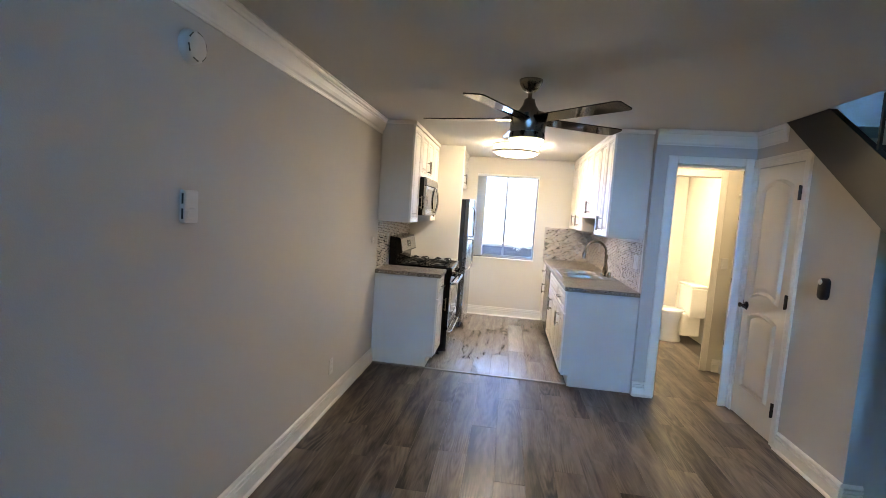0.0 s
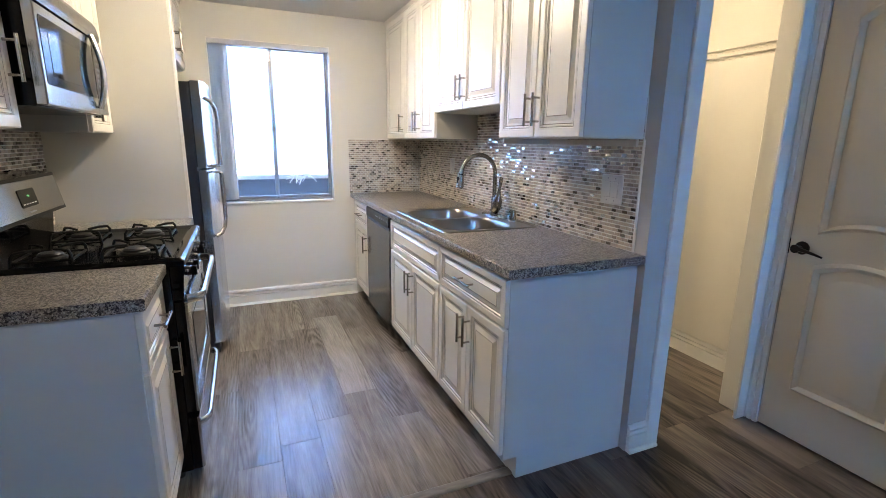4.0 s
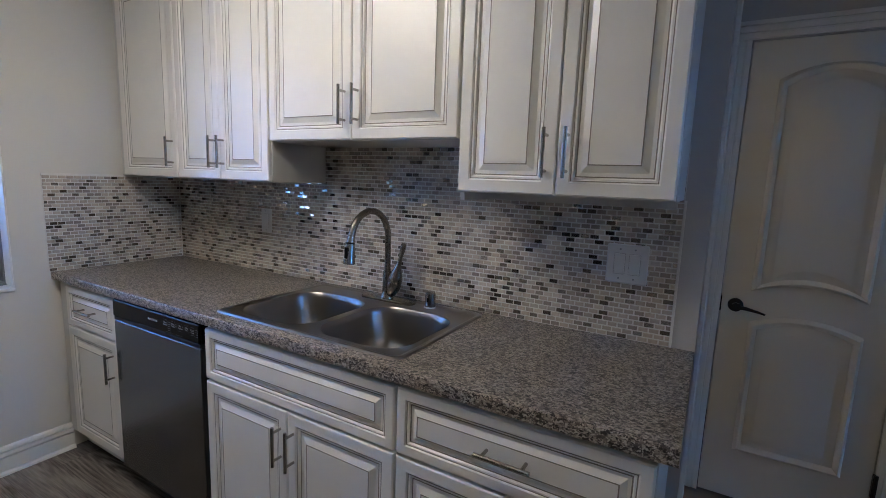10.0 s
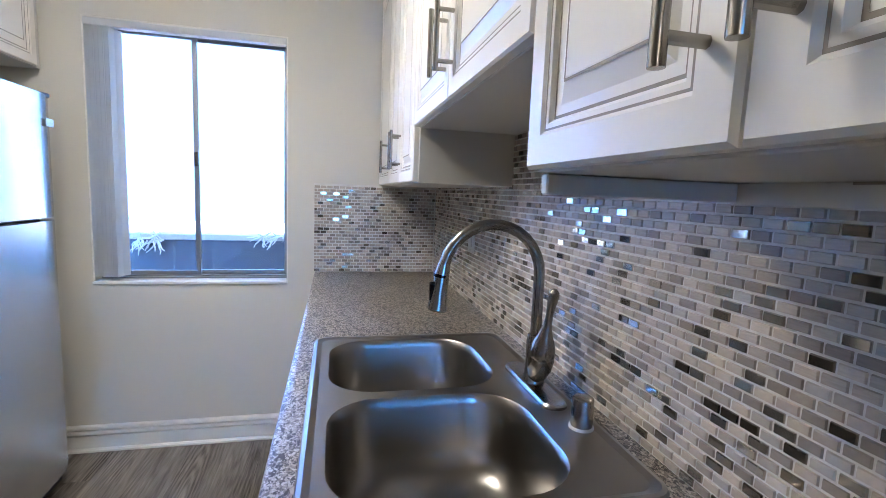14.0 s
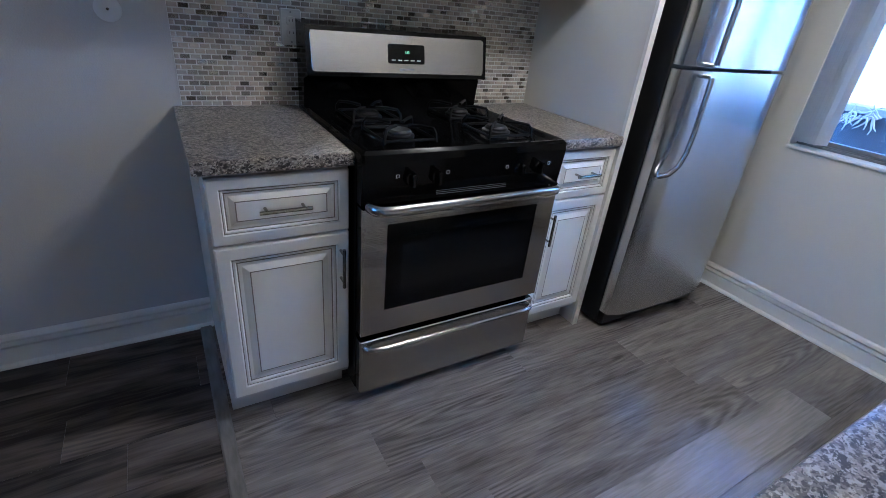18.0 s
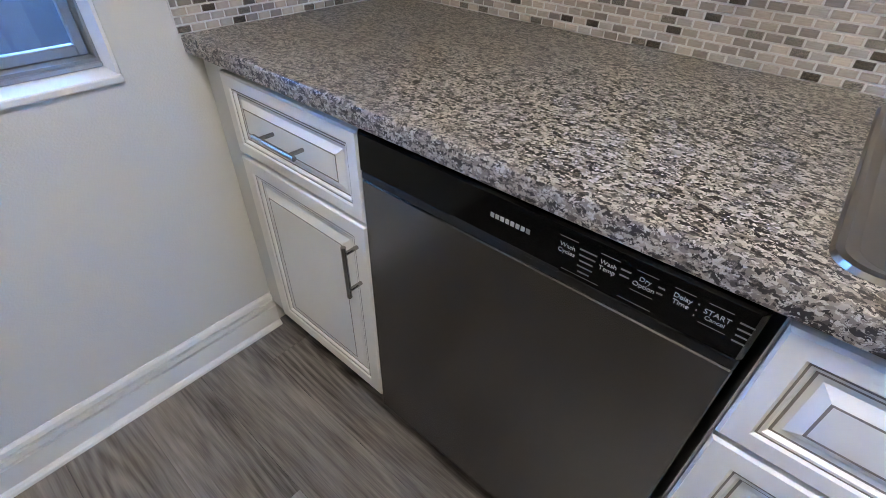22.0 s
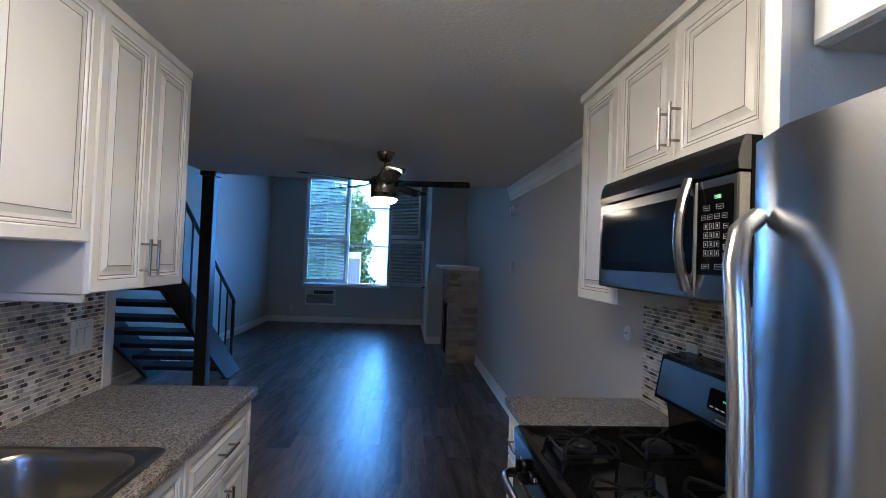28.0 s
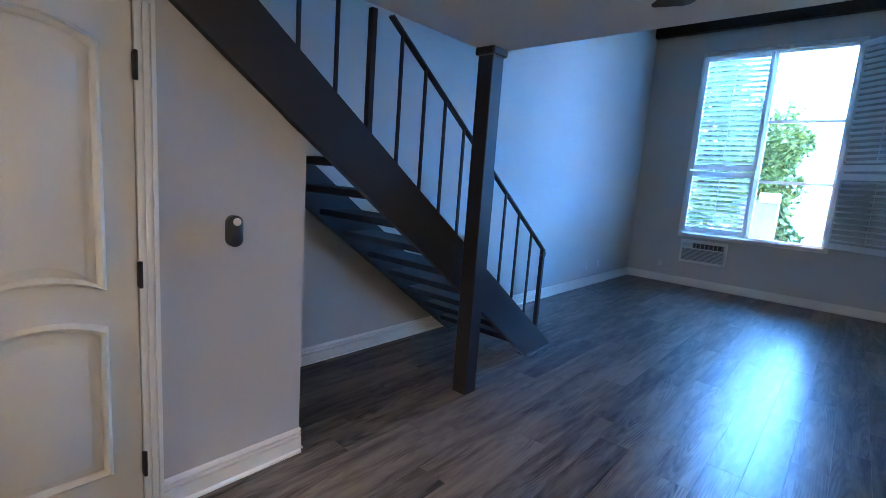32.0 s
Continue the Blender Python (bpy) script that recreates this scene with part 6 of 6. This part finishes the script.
for x0, x1 in ((WX0 + 0.035, XM - 0.03), (XM + 0.03, WX1 - 0.035)):
    for zr in (1.785, 2.675):
        bm = B()
        box(bm, x0, x1, FY - 0.095, FY - 0.045, zr - 0.022, zr + 0.022)
        part("rail", bm, "shutter", wl, "white horizontal rail")
    for z0, z1 in ((WZ0 + 0.035, 1.763), (1.807, 2.653), (2.697, WZ1 - 0.035)):
        bm = B()
        box(bm, x0, x1, FY - 0.074, FY - 0.070, z0, z1)
        p = part("pane", bm, "pane", wl)
        p.visible_shadow = False
bm = B()
for r in ((WX0 - 0.06, WX0, FY, FY + 0.02, WZ0 - 0.06, WZ1 + 0.06), (WX1, WX1 + 0.045, FY, FY + 0.02, WZ0 - 0.06, WZ1 + 0.06), (WX0, WX1, FY, FY + 0.02, WZ1, WZ1 + 0.06), (WX0, WX1, FY, FY + 0.035, WZ0 - 0.06, WZ0)):
    box(bm, *r, bevel=0.003)
part("casing", bm, "shutter", wl, "white casing and sill")


def shutter(w, z0, z1, hinge, ang, slat_tilt, label):
    """A louvred panel; hinge: (x, y) of its hinged edge, from which it runs along -x turned by ang."""
    t = new("shutter")
    t.matrix_basis = Matrix.Translation((hinge[0], hinge[1], z0)) @ Matrix.Rotation(ang, 4, "Z")
    tagged(t, label, "shutter", "window shutters")
    h = z1 - z0
    s, d = 0.052, 0.014
    for r in ((0, s, -d, d, 0, h), (w - s, w, -d, d, 0, h)):
        bm = B()
        box(bm, *r, bevel=0.003)
        part("stile", bm, "shutter", t, local=True)
    for r in ((s, w - s, -d, d, 0, 0.085), (s, w - s, -d, d, h - 0.085, h)):
        bm = B()
        box(bm, *r, bevel=0.003)
        part("rail", bm, "shutter", t, local=True)
    n = round((h - 0.17) / 0.077)
    p = (h - 0.17) / n
    me = None
    for k in range(n):
        if me is None:
            bm = B()
            rings = []
            for x in (s + 0.002, w - s - 0.002):
                rings.append([(x, 0.038 * math.cos(a), 0.0045 * math.sin(a)) for a in [2 * math.pi * q / 8 for q in range(8)]])
            v = loft(bm, rings)
            bm.faces.new(v[0])
            bmesh.ops.rotate(bm, matrix=Matrix.Rotation(slat_tilt, 3, "X"), verts=bm.verts[:])
            o = part("louvre", bm, "louvre", t, local=True)
            me = o.data
        else:
            o = new("louvre", me)
            o.parent = t
        o.location = (0, 0, 0.085 + p * (k + 0.5))
    bm = B()
    box(bm, w / 2 - 0.006, w / 2 + 0.006, 0.038, 0.048, 0.10, h - 0.10, bevel=0.002)
    part("tilt_rod", bm, "shutter", t, local=True)
    return t


SH = FY + 0.026
shutter(0.915, 1.925, 3.69, (2.452, SH), 0.0, radians(33), "white louvred shutter panel, closed over the window")
shutter(0.915, 0.91, 1.905, (2.452, SH), 0.0, radians(33), "low white louvred shutter panel, closed over the window")
shutter(0.90, 1.975, 3.69, (1.488, SH), math.pi - radians(40), radians(-24), "white louvred shutter panel, swung open into the room")
shutter(0.90, 0.90, 1.945, (1.488, SH), math.pi - radians(26), radians(-24), "low white louvred shutter panel, swung open to the wall")

# ---- wall air conditioner ----
ac = thing("air_conditioner", "grey-white through-wall air conditioner under the window", "air conditioner", (2.99, FY, 0.425))
AX0, AX1, AZ0, AZ1 = 2.655, 3.345, 0.398, 0.775
bm = B()
for r in ((AX0, AX0 + 0.035, FY, FY + 0.03, AZ0, AZ1), (AX1 - 0.035, AX1, FY, FY + 0.03, AZ0, AZ1), (AX0 + 0.035, AX1 - 0.035, FY, FY + 0.03, AZ0, AZ0 + 0.03), (AX0 + 0.035, AX1 - 0.035, FY, FY + 0.03, AZ1 - 0.03, AZ1)):
    box(bm, *r, bevel=0.003)
part("surround", bm, "shutter", ac)
bm = B()
box(bm, AX0 + 0.036, AX1 - 0.036, FY, FY + 0.07, AZ0 + 0.031, AZ1 - 0.031, bevel=0.006)
part("case", bm, "shutter", ac)
bm = B()
box(bm, AX0 + 0.045, AX1 - 0.20, FY + 0.068, FY + 0.074, AZ1 - 0.125, AZ1 - 0.045)
part("vent", bm, "blackm", ac, "dark air outlet")
for k in range(7):
    bm = B()
    x = AX0 + 0.06 + k * 0.063
    box(bm, x, x + 0.010, FY + 0.070, FY + 0.079, AZ1 - 0.12, AZ1 - 0.05)
    part("vane", bm, "blind", ac)
part("grille_back", box(B(), AX0 + 0.046, AX1 - 0.046, FY + 0.0685, FY + 0.0705, AZ0 + 0.044, AZ0 + 0.236), shader("shadow_grey_plastic", (0.10, 0.105, 0.11), 0.6), ac, "grey return-air grille backing")
for k in range(9):
    bm = B()
    z = AZ0 + 0.05 + k * 0.021
    box(bm, AX0 + 0.05, AX1 - 0.05, FY + 0.069, FY + 0.075, z, z + 0.011)
    part("grille_slat", bm, "blind", ac)
bm = B()
box(bm, AX1 - 0.18, AX1 - 0.05, FY + 0.068, FY + 0.073, AZ1 - 0.12, AZ1 - 0.05)
part("controls", bm, "plate", ac)
pg = thing("wall_plug", "white outlet with a plugged-in cord", "outlet", (3.635, FY, 0.32))
bm = B()
box(bm, 3.60, 3.67, FY, FY + 0.007, 0.262, 0.378, bevel=0.002)
part("plate", bm, "plate", pg)
bm = B()
box(bm, 3.615, 3.655, FY + 0.007, FY + 0.045, 0.325, 0.365, bevel=0.004)
part("plug", bm, "plate", pg)
bm = B()
tube(bm, [(3.635, FY + 0.03, 0.327), (3.62, FY + 0.035, 0.25), (3.55, FY + 0.03, 0.205), (3.47, FY + 0.028, 0.22), (3.38, FY + 0.025, 0.32), (3.33, FY + 0.02, 0.44)], 0.005, 6)
part("cord", bm, "plate", pg)

# ---- outdoors ----
solid("ground", [(-60, 60, -80, 80, -3.3, -3.2)], shader("sunlit_concrete", (0.35, 0.34, 0.31), 0.9, var=0.15, scale=0.4, bump=0.3), "pale concrete ground outside", "ground")
# white stucco with blue daylight put into its colour, for the kitchen's reflections
M["stucco"] = shader("daylight_tinted_stucco", (0.45, 0.66, 0.92), 0.9, var=0.05, scale=2, bump=0.6, bump_scale=80)
nb = thing("apartment_building", "pale stucco neighbouring building", "building", (-2.0, 7.5, -3.2))
bm = B()
box(bm, -8.0, 2.47, 6.0, 9.0, -3.2, 7.0)
part("wall", bm, "stucco", nb)
bm = B()
box(bm, -8.1, 2.55, 5.92, 9.1, 7.0, 7.2)
part("roof", bm, "trim", nb)
lr = thing("low_roof", "low grey-walled roof ledge outside the window", "roof", (1.2, 4.8, -3.2))
bm = B()
box(bm, -5, 6, 3.55, 3.68, -3.2, 0.98)
part("parapet", bm, shader("dark_blue_grey_paint", (0.11, 0.125, 0.15), 0.6, var=0.1, scale=2), lr, "dark blue-grey parapet")
bm = B()
box(bm, -5, 6, 3.53, 3.72, 0.98, 1.02, bevel=0.004)
part("coping", bm, "mantel", lr, "pale coping")
bm = B()
box(bm, -5, 6, 3.72, 6.0, -3.2, 0.93)
part("roof_deck", bm, shader("pale_gravel_roof", (0.55, 0.53, 0.50), 0.95, var=0.3, scale=18, bump=0.8, bump_scale=90), lr, "pale gravel roof")
tw = tagged(new("dry_branches"), "dry bare twigs lying on the ledge", "branches")
tw.location = (1.2, 3.6, 1.02)
rt = random.Random(5)
for k in range(40):
    bm = B()
    cx, cz = ((0.72, 0.985), (1.46, 1.022))[k % 2]
    p = Vector((cx + rt.uniform(-0.09, 0.09), 3.535 - rt.random() * 0.03, cz + rt.uniform(-0.02, 0.01)))
    d = Vector((rt.uniform(-1, 1), -rt.random() * 0.3, rt.uniform(-0.7, 0.5))).normalized()
    pts = [p]
    for q in range(4):
        d = (d + Vector((rt.uniform(-0.6, 0.6), rt.uniform(-0.2, 0.1), rt.uniform(-0.6, 0.4)))).normalized()
        pts.append(pts[-1] + d * 0.024)
    tube(bm, pts, [0.007, 0.006, 0.005, 0.004, 0.002], 5)
    part("twig", bm, "trim", tw)
fn = thing("fence", "weathered grey wooden board fence", "fence", (4.4, 9.4, -3.2))
for k in range(22):
    bm = B()
    box(bm, 3.0 + 0.15 * k, 3.14 + 0.15 * k, 9.4, 9.42, -3.2, 0.98 + 0.03 * ((k * 7) % 3))
    part("board", bm, "stoneb", fn)
bm = B()
box(bm, 3.0, 6.3, 9.37, 9.40, 0.40, 0.48)
part("rail", bm, "stoneb", fn)
M["farpane"] = shader("pale_window_glass", (0.10, 0.17, 0.22), 0.1, var=0.3, scale=9)
ho = thing("house", "white house with two small windows behind the fence", "house", (6, 14.5, -3.2))
bm = B()
box(bm, 3.2, 11, 14.0, 18, -3.2, 3.9)
part("wall", bm, "trim", ho)
bm = B()
box(bm, 2.9, 11.3, 13.6, 18.4, 3.9, 4.1)
part("roof", bm, "mantel", ho)
for x in (4.91, 5.17):
    bm = B()
    box(bm, x, x + 0.24, 13.97, 14.0, 1.90, 2.20)
    w_ = part("window", bm, "trim", ho)
    bm = B()
    box(bm, x + 0.02, x + 0.22, 13.955, 13.972, 1.92, 2.18)
    part("pane", bm, "farpane", w_)
bm = B()
v = [bm.verts.new(p) for p in ((4.62, 13.995, 1.50), (5.14, 13.995, 1.50), (5.14, 13.56, 1.30), (4.62, 13.56, 1.30), (5.14, 13.56, 1.18), (4.62, 13.56, 1.18))]
bm.faces.new(v[:4]), bm.faces.new((v[3], v[2], v[4], v[5]))
bmesh.ops.solidify(bm, geom=bm.faces[:], thickness=0.008)
part("awning", bm, shader("teal_canvas", (0.03, 0.25, 0.35), 0.7), ho, "teal canvas awning")
M["leaf"] = bpy.data.materials.new("sunlit_leaf")
M["leaf"].use_nodes = True
_n, _l = M["leaf"].node_tree.nodes, M["leaf"].node_tree.links
_g = _n.new("ShaderNodeNewGeometry")
_r = _n.new("ShaderNodeValToRGB")
_r.color_ramp.elements[0].color, _r.color_ramp.elements[1].color = (0.045, 0.11, 0.03, 1), (0.20, 0.32, 0.09, 1)
_l.new(_g.outputs["Random Per Island"], _r.inputs[0])
_l.new(_r.outputs[0], _n["Principled BSDF"].inputs["Base Color"])
_n["Principled BSDF"].inputs["Roughness"].default_value = 0.5
_n["Principled BSDF"].inputs["Transmission Weight"].default_value = 0.0
M["bark"] = shader("brown_bark", (0.10, 0.075, 0.055), 0.9, var=0.3, scale=12, bump=0.8, bump_scale=40, stretch=(1, 1, 0.2))


def crown_leaves(bm, rnd, clumps, per, size):
    for c, r in clumps:
        c = Vector(c)
        for _ in range(per):
            d = Vector((rnd.gauss(0, 1), rnd.gauss(0, 1), rnd.gauss(0, 1))).normalized() * r * rnd.random() ** 0.45
            p = c + d
            u = Vector((rnd.uniform(-1, 1), rnd.uniform(-1, 1), rnd.uniform(-1, 0.3))).normalized()
            w = u.orthogonal().normalized()
            w.rotate(Matrix.Rotation(rnd.random() * 6.28, 3, u))
            s = size * rnd.uniform(0.6, 1.3)
            n_ = u.cross(w) * s * 0.12
            vs = [bm.verts.new(q) for q in (p, p + u * s * 0.5 + w * s * 0.26 + n_, p + u * s, p + u * s * 0.5 - w * s * 0.26 + n_)]
            bm.faces.new((vs[0], vs[1], vs[2]))
            bm.faces.new((vs[0], vs[2], vs[3]))


def tree(at, clumps, per, size, seed, label):
    t = thing("tree", label, "tree", at, "garden trees")
    rnd = random.Random(seed)
    bm = B()
    top = max(c[0][2] for c in clumps)
    x, y, z = at
    tube(bm, [(x, y, z), (x + 0.05, y, z + (top - z) * 0.35), (x - 0.04, y + 0.03, z + (top - z) * 0.7), (x, y, top - 0.1)], [0.16, 0.12, 0.08, 0.03], 8)
    part("trunk", bm, "bark", t)
    for c, r in clumps[::2]:
        bm = B()
        m = Vector((x, y, min(c[2] - 0.3, top - 0.4)))
        tube(bm, [m, m.lerp(Vector(c), 0.6) + Vector((0, 0, 0.08)), c], [0.045, 0.03, 0.012], 6)
        part("limb", bm, "bark", t)
    bm = B()
    crown_leaves(bm, rnd, clumps, per, size)
    tagged(part("crown", bm, "leaf", t), "", "", "", "stuff")
    return t


rc = random.Random(3)
tree((2.55, -12.2, -3.2), [((2.52 + rc.uniform(-0.26, 0.34), -12.2 + rc.uniform(-0.4, 0.4), 0.3 + 0.13 * k), 0.40 - 0.007 * abs(k - 9)) for k in range(20)], 330, 0.15, 7, "full bright green tree outside the window")
tree((3.4, -15.5, -3.2), [((3.35 + rc.uniform(-0.5, 0.6), -15.5 + rc.uniform(-0.5, 0.5), 0.4 + 0.2 * k), 0.62) for k in range(17)], 260, 0.2, 12, "tall leafy tree behind the grey block")
tree((4.3, -13.5, -3.2), [((4.2 + rc.uniform(-0.9, 0.9), -13.5 + rc.uniform(-0.5, 0.5), -0.6 + 0.42 * k), 0.65) for k in range(16)], 300, 0.24, 8, "leafy green tree behind the shutters")
# added trees off to the east, keeping skylight off the west wall
for k, (x, y) in enumerate(((5.6, -12.0), (7.4, -12.6), (9.2, -11.6))):
    tree((x, y, -3.2), [((x + rc.uniform(-1.0, 1.0), y + rc.uniform(-0.6, 0.6), -0.4 + 0.45 * q), 0.9) for q in range(17)], 300, 0.28, 20 + k, "dense leafy tree added out of view to block window light")
hedge = thing("shrub", "green climbing shrub above the fence", "shrub", (4.6, 10.6, -3.2))
bm = B()
crown_leaves(bm, rc, [((3.75 + 0.15 * k, 10.6 + rc.uniform(-0.2, 0.2), (1.08, 1.12, 1.62)[k % 3] + rc.uniform(-0.10, 0.10)), 0.20) for k in range(14)], 70, 0.09)
tagged(part("leaves", bm, "leaf", hedge), "", "", "", "stuff")
bm = B()
tube(bm, [(4.6, 10.6, -3.2), (4.55, 10.6, 0.0), (4.62, 10.6, 1.4)], [0.09, 0.06, 0.03], 6)
part("stem", bm, "bark", hedge)
# made-up block standing for a blue-grey wall and the white box on it
pb = thing("grey_wall_block", "pale grey block with a white top box, standing for a wall", "cupboard", (2.37, -11.25, -3.2))
part("body", box(B(), 2.36, 2.95, -11.4, -11.1, -3.2, 1.47), "alu", pb)
part("top_box", box(B(), 2.36, 2.68, -11.4, -11.1, 1.47, 1.66, bevel=0.01), "trim", pb, "white top box")
# glowing sheet for the sky; its unseen west reach is added to brighten the stair wall
bm = B()
box(bm, -220, 40, -60.1, -60, -3.2, 60)
tagged(part("backdrop_south", bm, "skyglow"), "glowing sky panel that also lights the rooms", "backdrop", "", "structure")
# glowing sheet for the north sky, its strength set to light the kitchen
bm = B()
box(bm, -40, 40, 60, 60.1, -3.2, 45)
tagged(part("backdrop_north", bm, "skynorth"), "glowing sky panel that also lights the rooms", "backdrop", "", "structure")

# ---- floor planks ----
PW, PL = 0.178, 1.22
joints = random.Random(4)
plank_meshes = {}


def plank(parent, x0, x1, y0, y1, mat="plankd"):
    w, h = round(x1 - x0, 4), round(y1 - y0, 4)
    if w < 0.01 or h < 0.01:
        return
    if (w, h, mat) not in plank_meshes:
        bm = B()
        e = 0.0003
        lo = [bm.verts.new((x, y, -0.012)) for x, y in ((e, e), (w - e, e), (w - e, h - e), (e, h - e))]
        mi = [bm.verts.new((x, y, -0.0005)) for x, y in ((e, e), (w - e, e), (w - e, h - e), (e, h - e))]
        k = 0.0009
        hi = [bm.verts.new((x, y, 0)) for x, y in ((k, k), (w - k, k), (w - k, h - k), (k, h - k))]
        for A, C in ((lo, mi), (mi, hi)):
            for i in range(4):
                bm.faces.new((A[i], A[(i + 1) % 4], C[(i + 1) % 4], C[i]))
        bm.faces.new(hi)
        me = bpy.data.meshes.new("plank")
        bm.to_mesh(me)
        bm.free()
        me.materials.append(M[mat])
        plank_meshes[w, h, mat] = me
    ob = new("plank", plank_meshes[w, h, mat])
    ob.location = (x0, y0, 0)
    ob.parent = parent


def lay(parent, x0, x1, y0, y1, first):
    x, row = first, 0
    while x < x1:
        a, b = max(x, x0), min(x + PW, x1)
        if b - a > 0.01:
            y = y0 - joints.choice((0.0, 0.2, 0.4, 0.61, 0.8, 1.0)) - joints.random() * 0.1
            while y < y1:
                plank(parent, a, b, max(y, y0), min(y + PL, y1))
                y += PL
        x += PW
        row += 1


fl = bpy.data.objects["floor"]
lay(fl, 0.0, RX, FY, 0.061, 0.02)
lay(fl, KX + 0.17, 3.60, 0.061, 3.2, 2.512)
# kitchen planks: rows start at the light plank
for i in range(-8, 6):
    x0 = 1.350 + i * PW
    a, b = max(x0, 0.0), min(x0 + PW, KX)
    if b - a < 0.01:
        continue
    y = 0.955 - PL * 3 + (joints.random() * PL if i != 0 else 0)
    if i == -1:
        y = 1.973 - PL * 3
    if i == -2:
        y = 1.833 - PL * 3
    while y < KY:
        c, d = max(y, 0.106), min(y + PL, KY)
        if d - c > 0.01:
            plank(fl, a, b, c, d, "plankl" if i == 0 and 0.9 < y < 1.0 else "plank")
        y += PL
bm = B()
sweep(bm, [(0, -0.01), (0, 0.004), (0.006, 0.008), (0.039, 0.008), (0.045, 0.004), (0.045, -0.01)], (0.0, 0.061, 0), (KX, 0.061, 0), (0, 1, 0))
tagged(part("threshold_strip", bm, shader("worn_threshold_strip", (0.16, 0.15, 0.135), 0.45, var=0.35, scale=12, stretch=(1, 4, 1))), "worn grey-brown transition strip between two floors", "strip", "", "structure")

# ---- mosaic backsplash ----
TW, TH, TG = 0.0295, 0.0142, 0.0027


def tile_corners(o, w, h, t=0.004, e=0.0014):
    return [(0, 0, 0), (w, 0, 0), (w, h, 0), (0, h, 0), (e, e, t), (w - e, e, t), (w - e, h - e, t), (e, h - e, t)]


TILE_FACES = ((4, 5, 6, 7), (0, 1, 5, 4), (1, 2, 6, 5), (2, 3, 7, 6), (3, 0, 4, 7))


def backsplash(name, m, w, h, near, label):
    """m: local (u, v, n) to the room; near: u range and v range whose tiles are pieces of their own."""
    bm = B()
    box(bm, 0, w, 0, h, 0.0005, 0.0045)
    bmesh.ops.transform(bm, matrix=m, verts=bm.verts[:])
    wall = tagged(part(name, bm, "grout"), label, "backsplash", "", "structure")
    verts, faces, shared = [], [], {}
    row, v = 0, 0.002
    while v + TH < h + 0.004:
        hh = min(TH, h - 0.001 - v)
        u = 0.0015 - (0.5 * (TW + TG) if row % 2 else 0)
        while u < w - 0.004:
            a, b = max(u, 0.0015), min(u + TW, w - 0.0015)
            if b - a > 0.004 and hh > 0.003:
                if near and near[0] < u < near[1] and near[2] < v < near[3]:
                    key = (round(b - a, 4), round(hh, 4))
                    if key not in shared:
                        me = bpy.data.meshes.new("tile")
                        me.from_pydata([Vector(p) for p in tile_corners(0, b - a, hh)], [], TILE_FACES)
                        me.materials.append(M["tile"])
                        shared[key] = me
                    ob = new("tile", shared[key])
                    ob.parent = wall
                    k = Matrix.Translation((a, v, 0.0035)) @ Matrix.Rotation(joints.uniform(-0.03, 0.03), 4, "X") @ Matrix.Rotation(joints.uniform(-0.03, 0.03), 4, "Y")
                    ob.matrix_basis = m @ k
                else:
                    i = len(verts)
                    tx, ty = joints.uniform(-0.03, 0.03), joints.uniform(-0.03, 0.03)
                    for x, y, z in tile_corners(0, b - a, hh):
                        verts.append(m @ Vector((a + x, v + y, 0.0035 + z + (x * tx + y * ty if z else 0))))
                    faces += [tuple(i + q for q in f) for f in TILE_FACES]
            u += TW + TG
        v += TH + TG
        row += 1
    me = bpy.data.meshes.new("tile_field")
    me.from_pydata(verts, [], faces)
    me.materials.append(M["tiles"])
    ob = new("tile_field", me)
    ob.parent = wall
    tagged(ob, "", "", "", "stuff")
    return wall


SB = 0.466
backsplash("backsplash_sink", Matrix(((0, 0, -1, KX - 0.0002), (1, 0, 0, 0.072), (0, 1, 0, TOP), (0, 0, 0, 1))), 2.622, 0.632, (0.0, 0.70, 0.0, 0.232), "grey-beige glass and stone mosaic backsplash behind the sink")
backsplash("backsplash_window", Matrix(((1, 0, 0, 1.775), (0, 0, -1, KY - 0.0002), (0, 1, 0, TOP), (0, 0, 0, 1))), KX - 1.775 - 0.009, SB, (-1.0, 2.0, 0.0, 0.232), "grey-beige mosaic backsplash return beside the window")
backsplash("backsplash_range", Matrix(((0, 0, 1, 0.0002), (1, 0, 0, 0.125), (0, 1, 0, TOP), (0, 0, 0, 1))), 1.494, 0.52, (1.09, 2.0, 0.0, 0.40), "grey-beige mosaic backsplash behind the range")
solid("backsplash_edge", [(KX - 0.010, KX, 0.066, 0.0715, TOP, 1.379)], "trim", "thin pale edge strip of the backsplash", "trim")
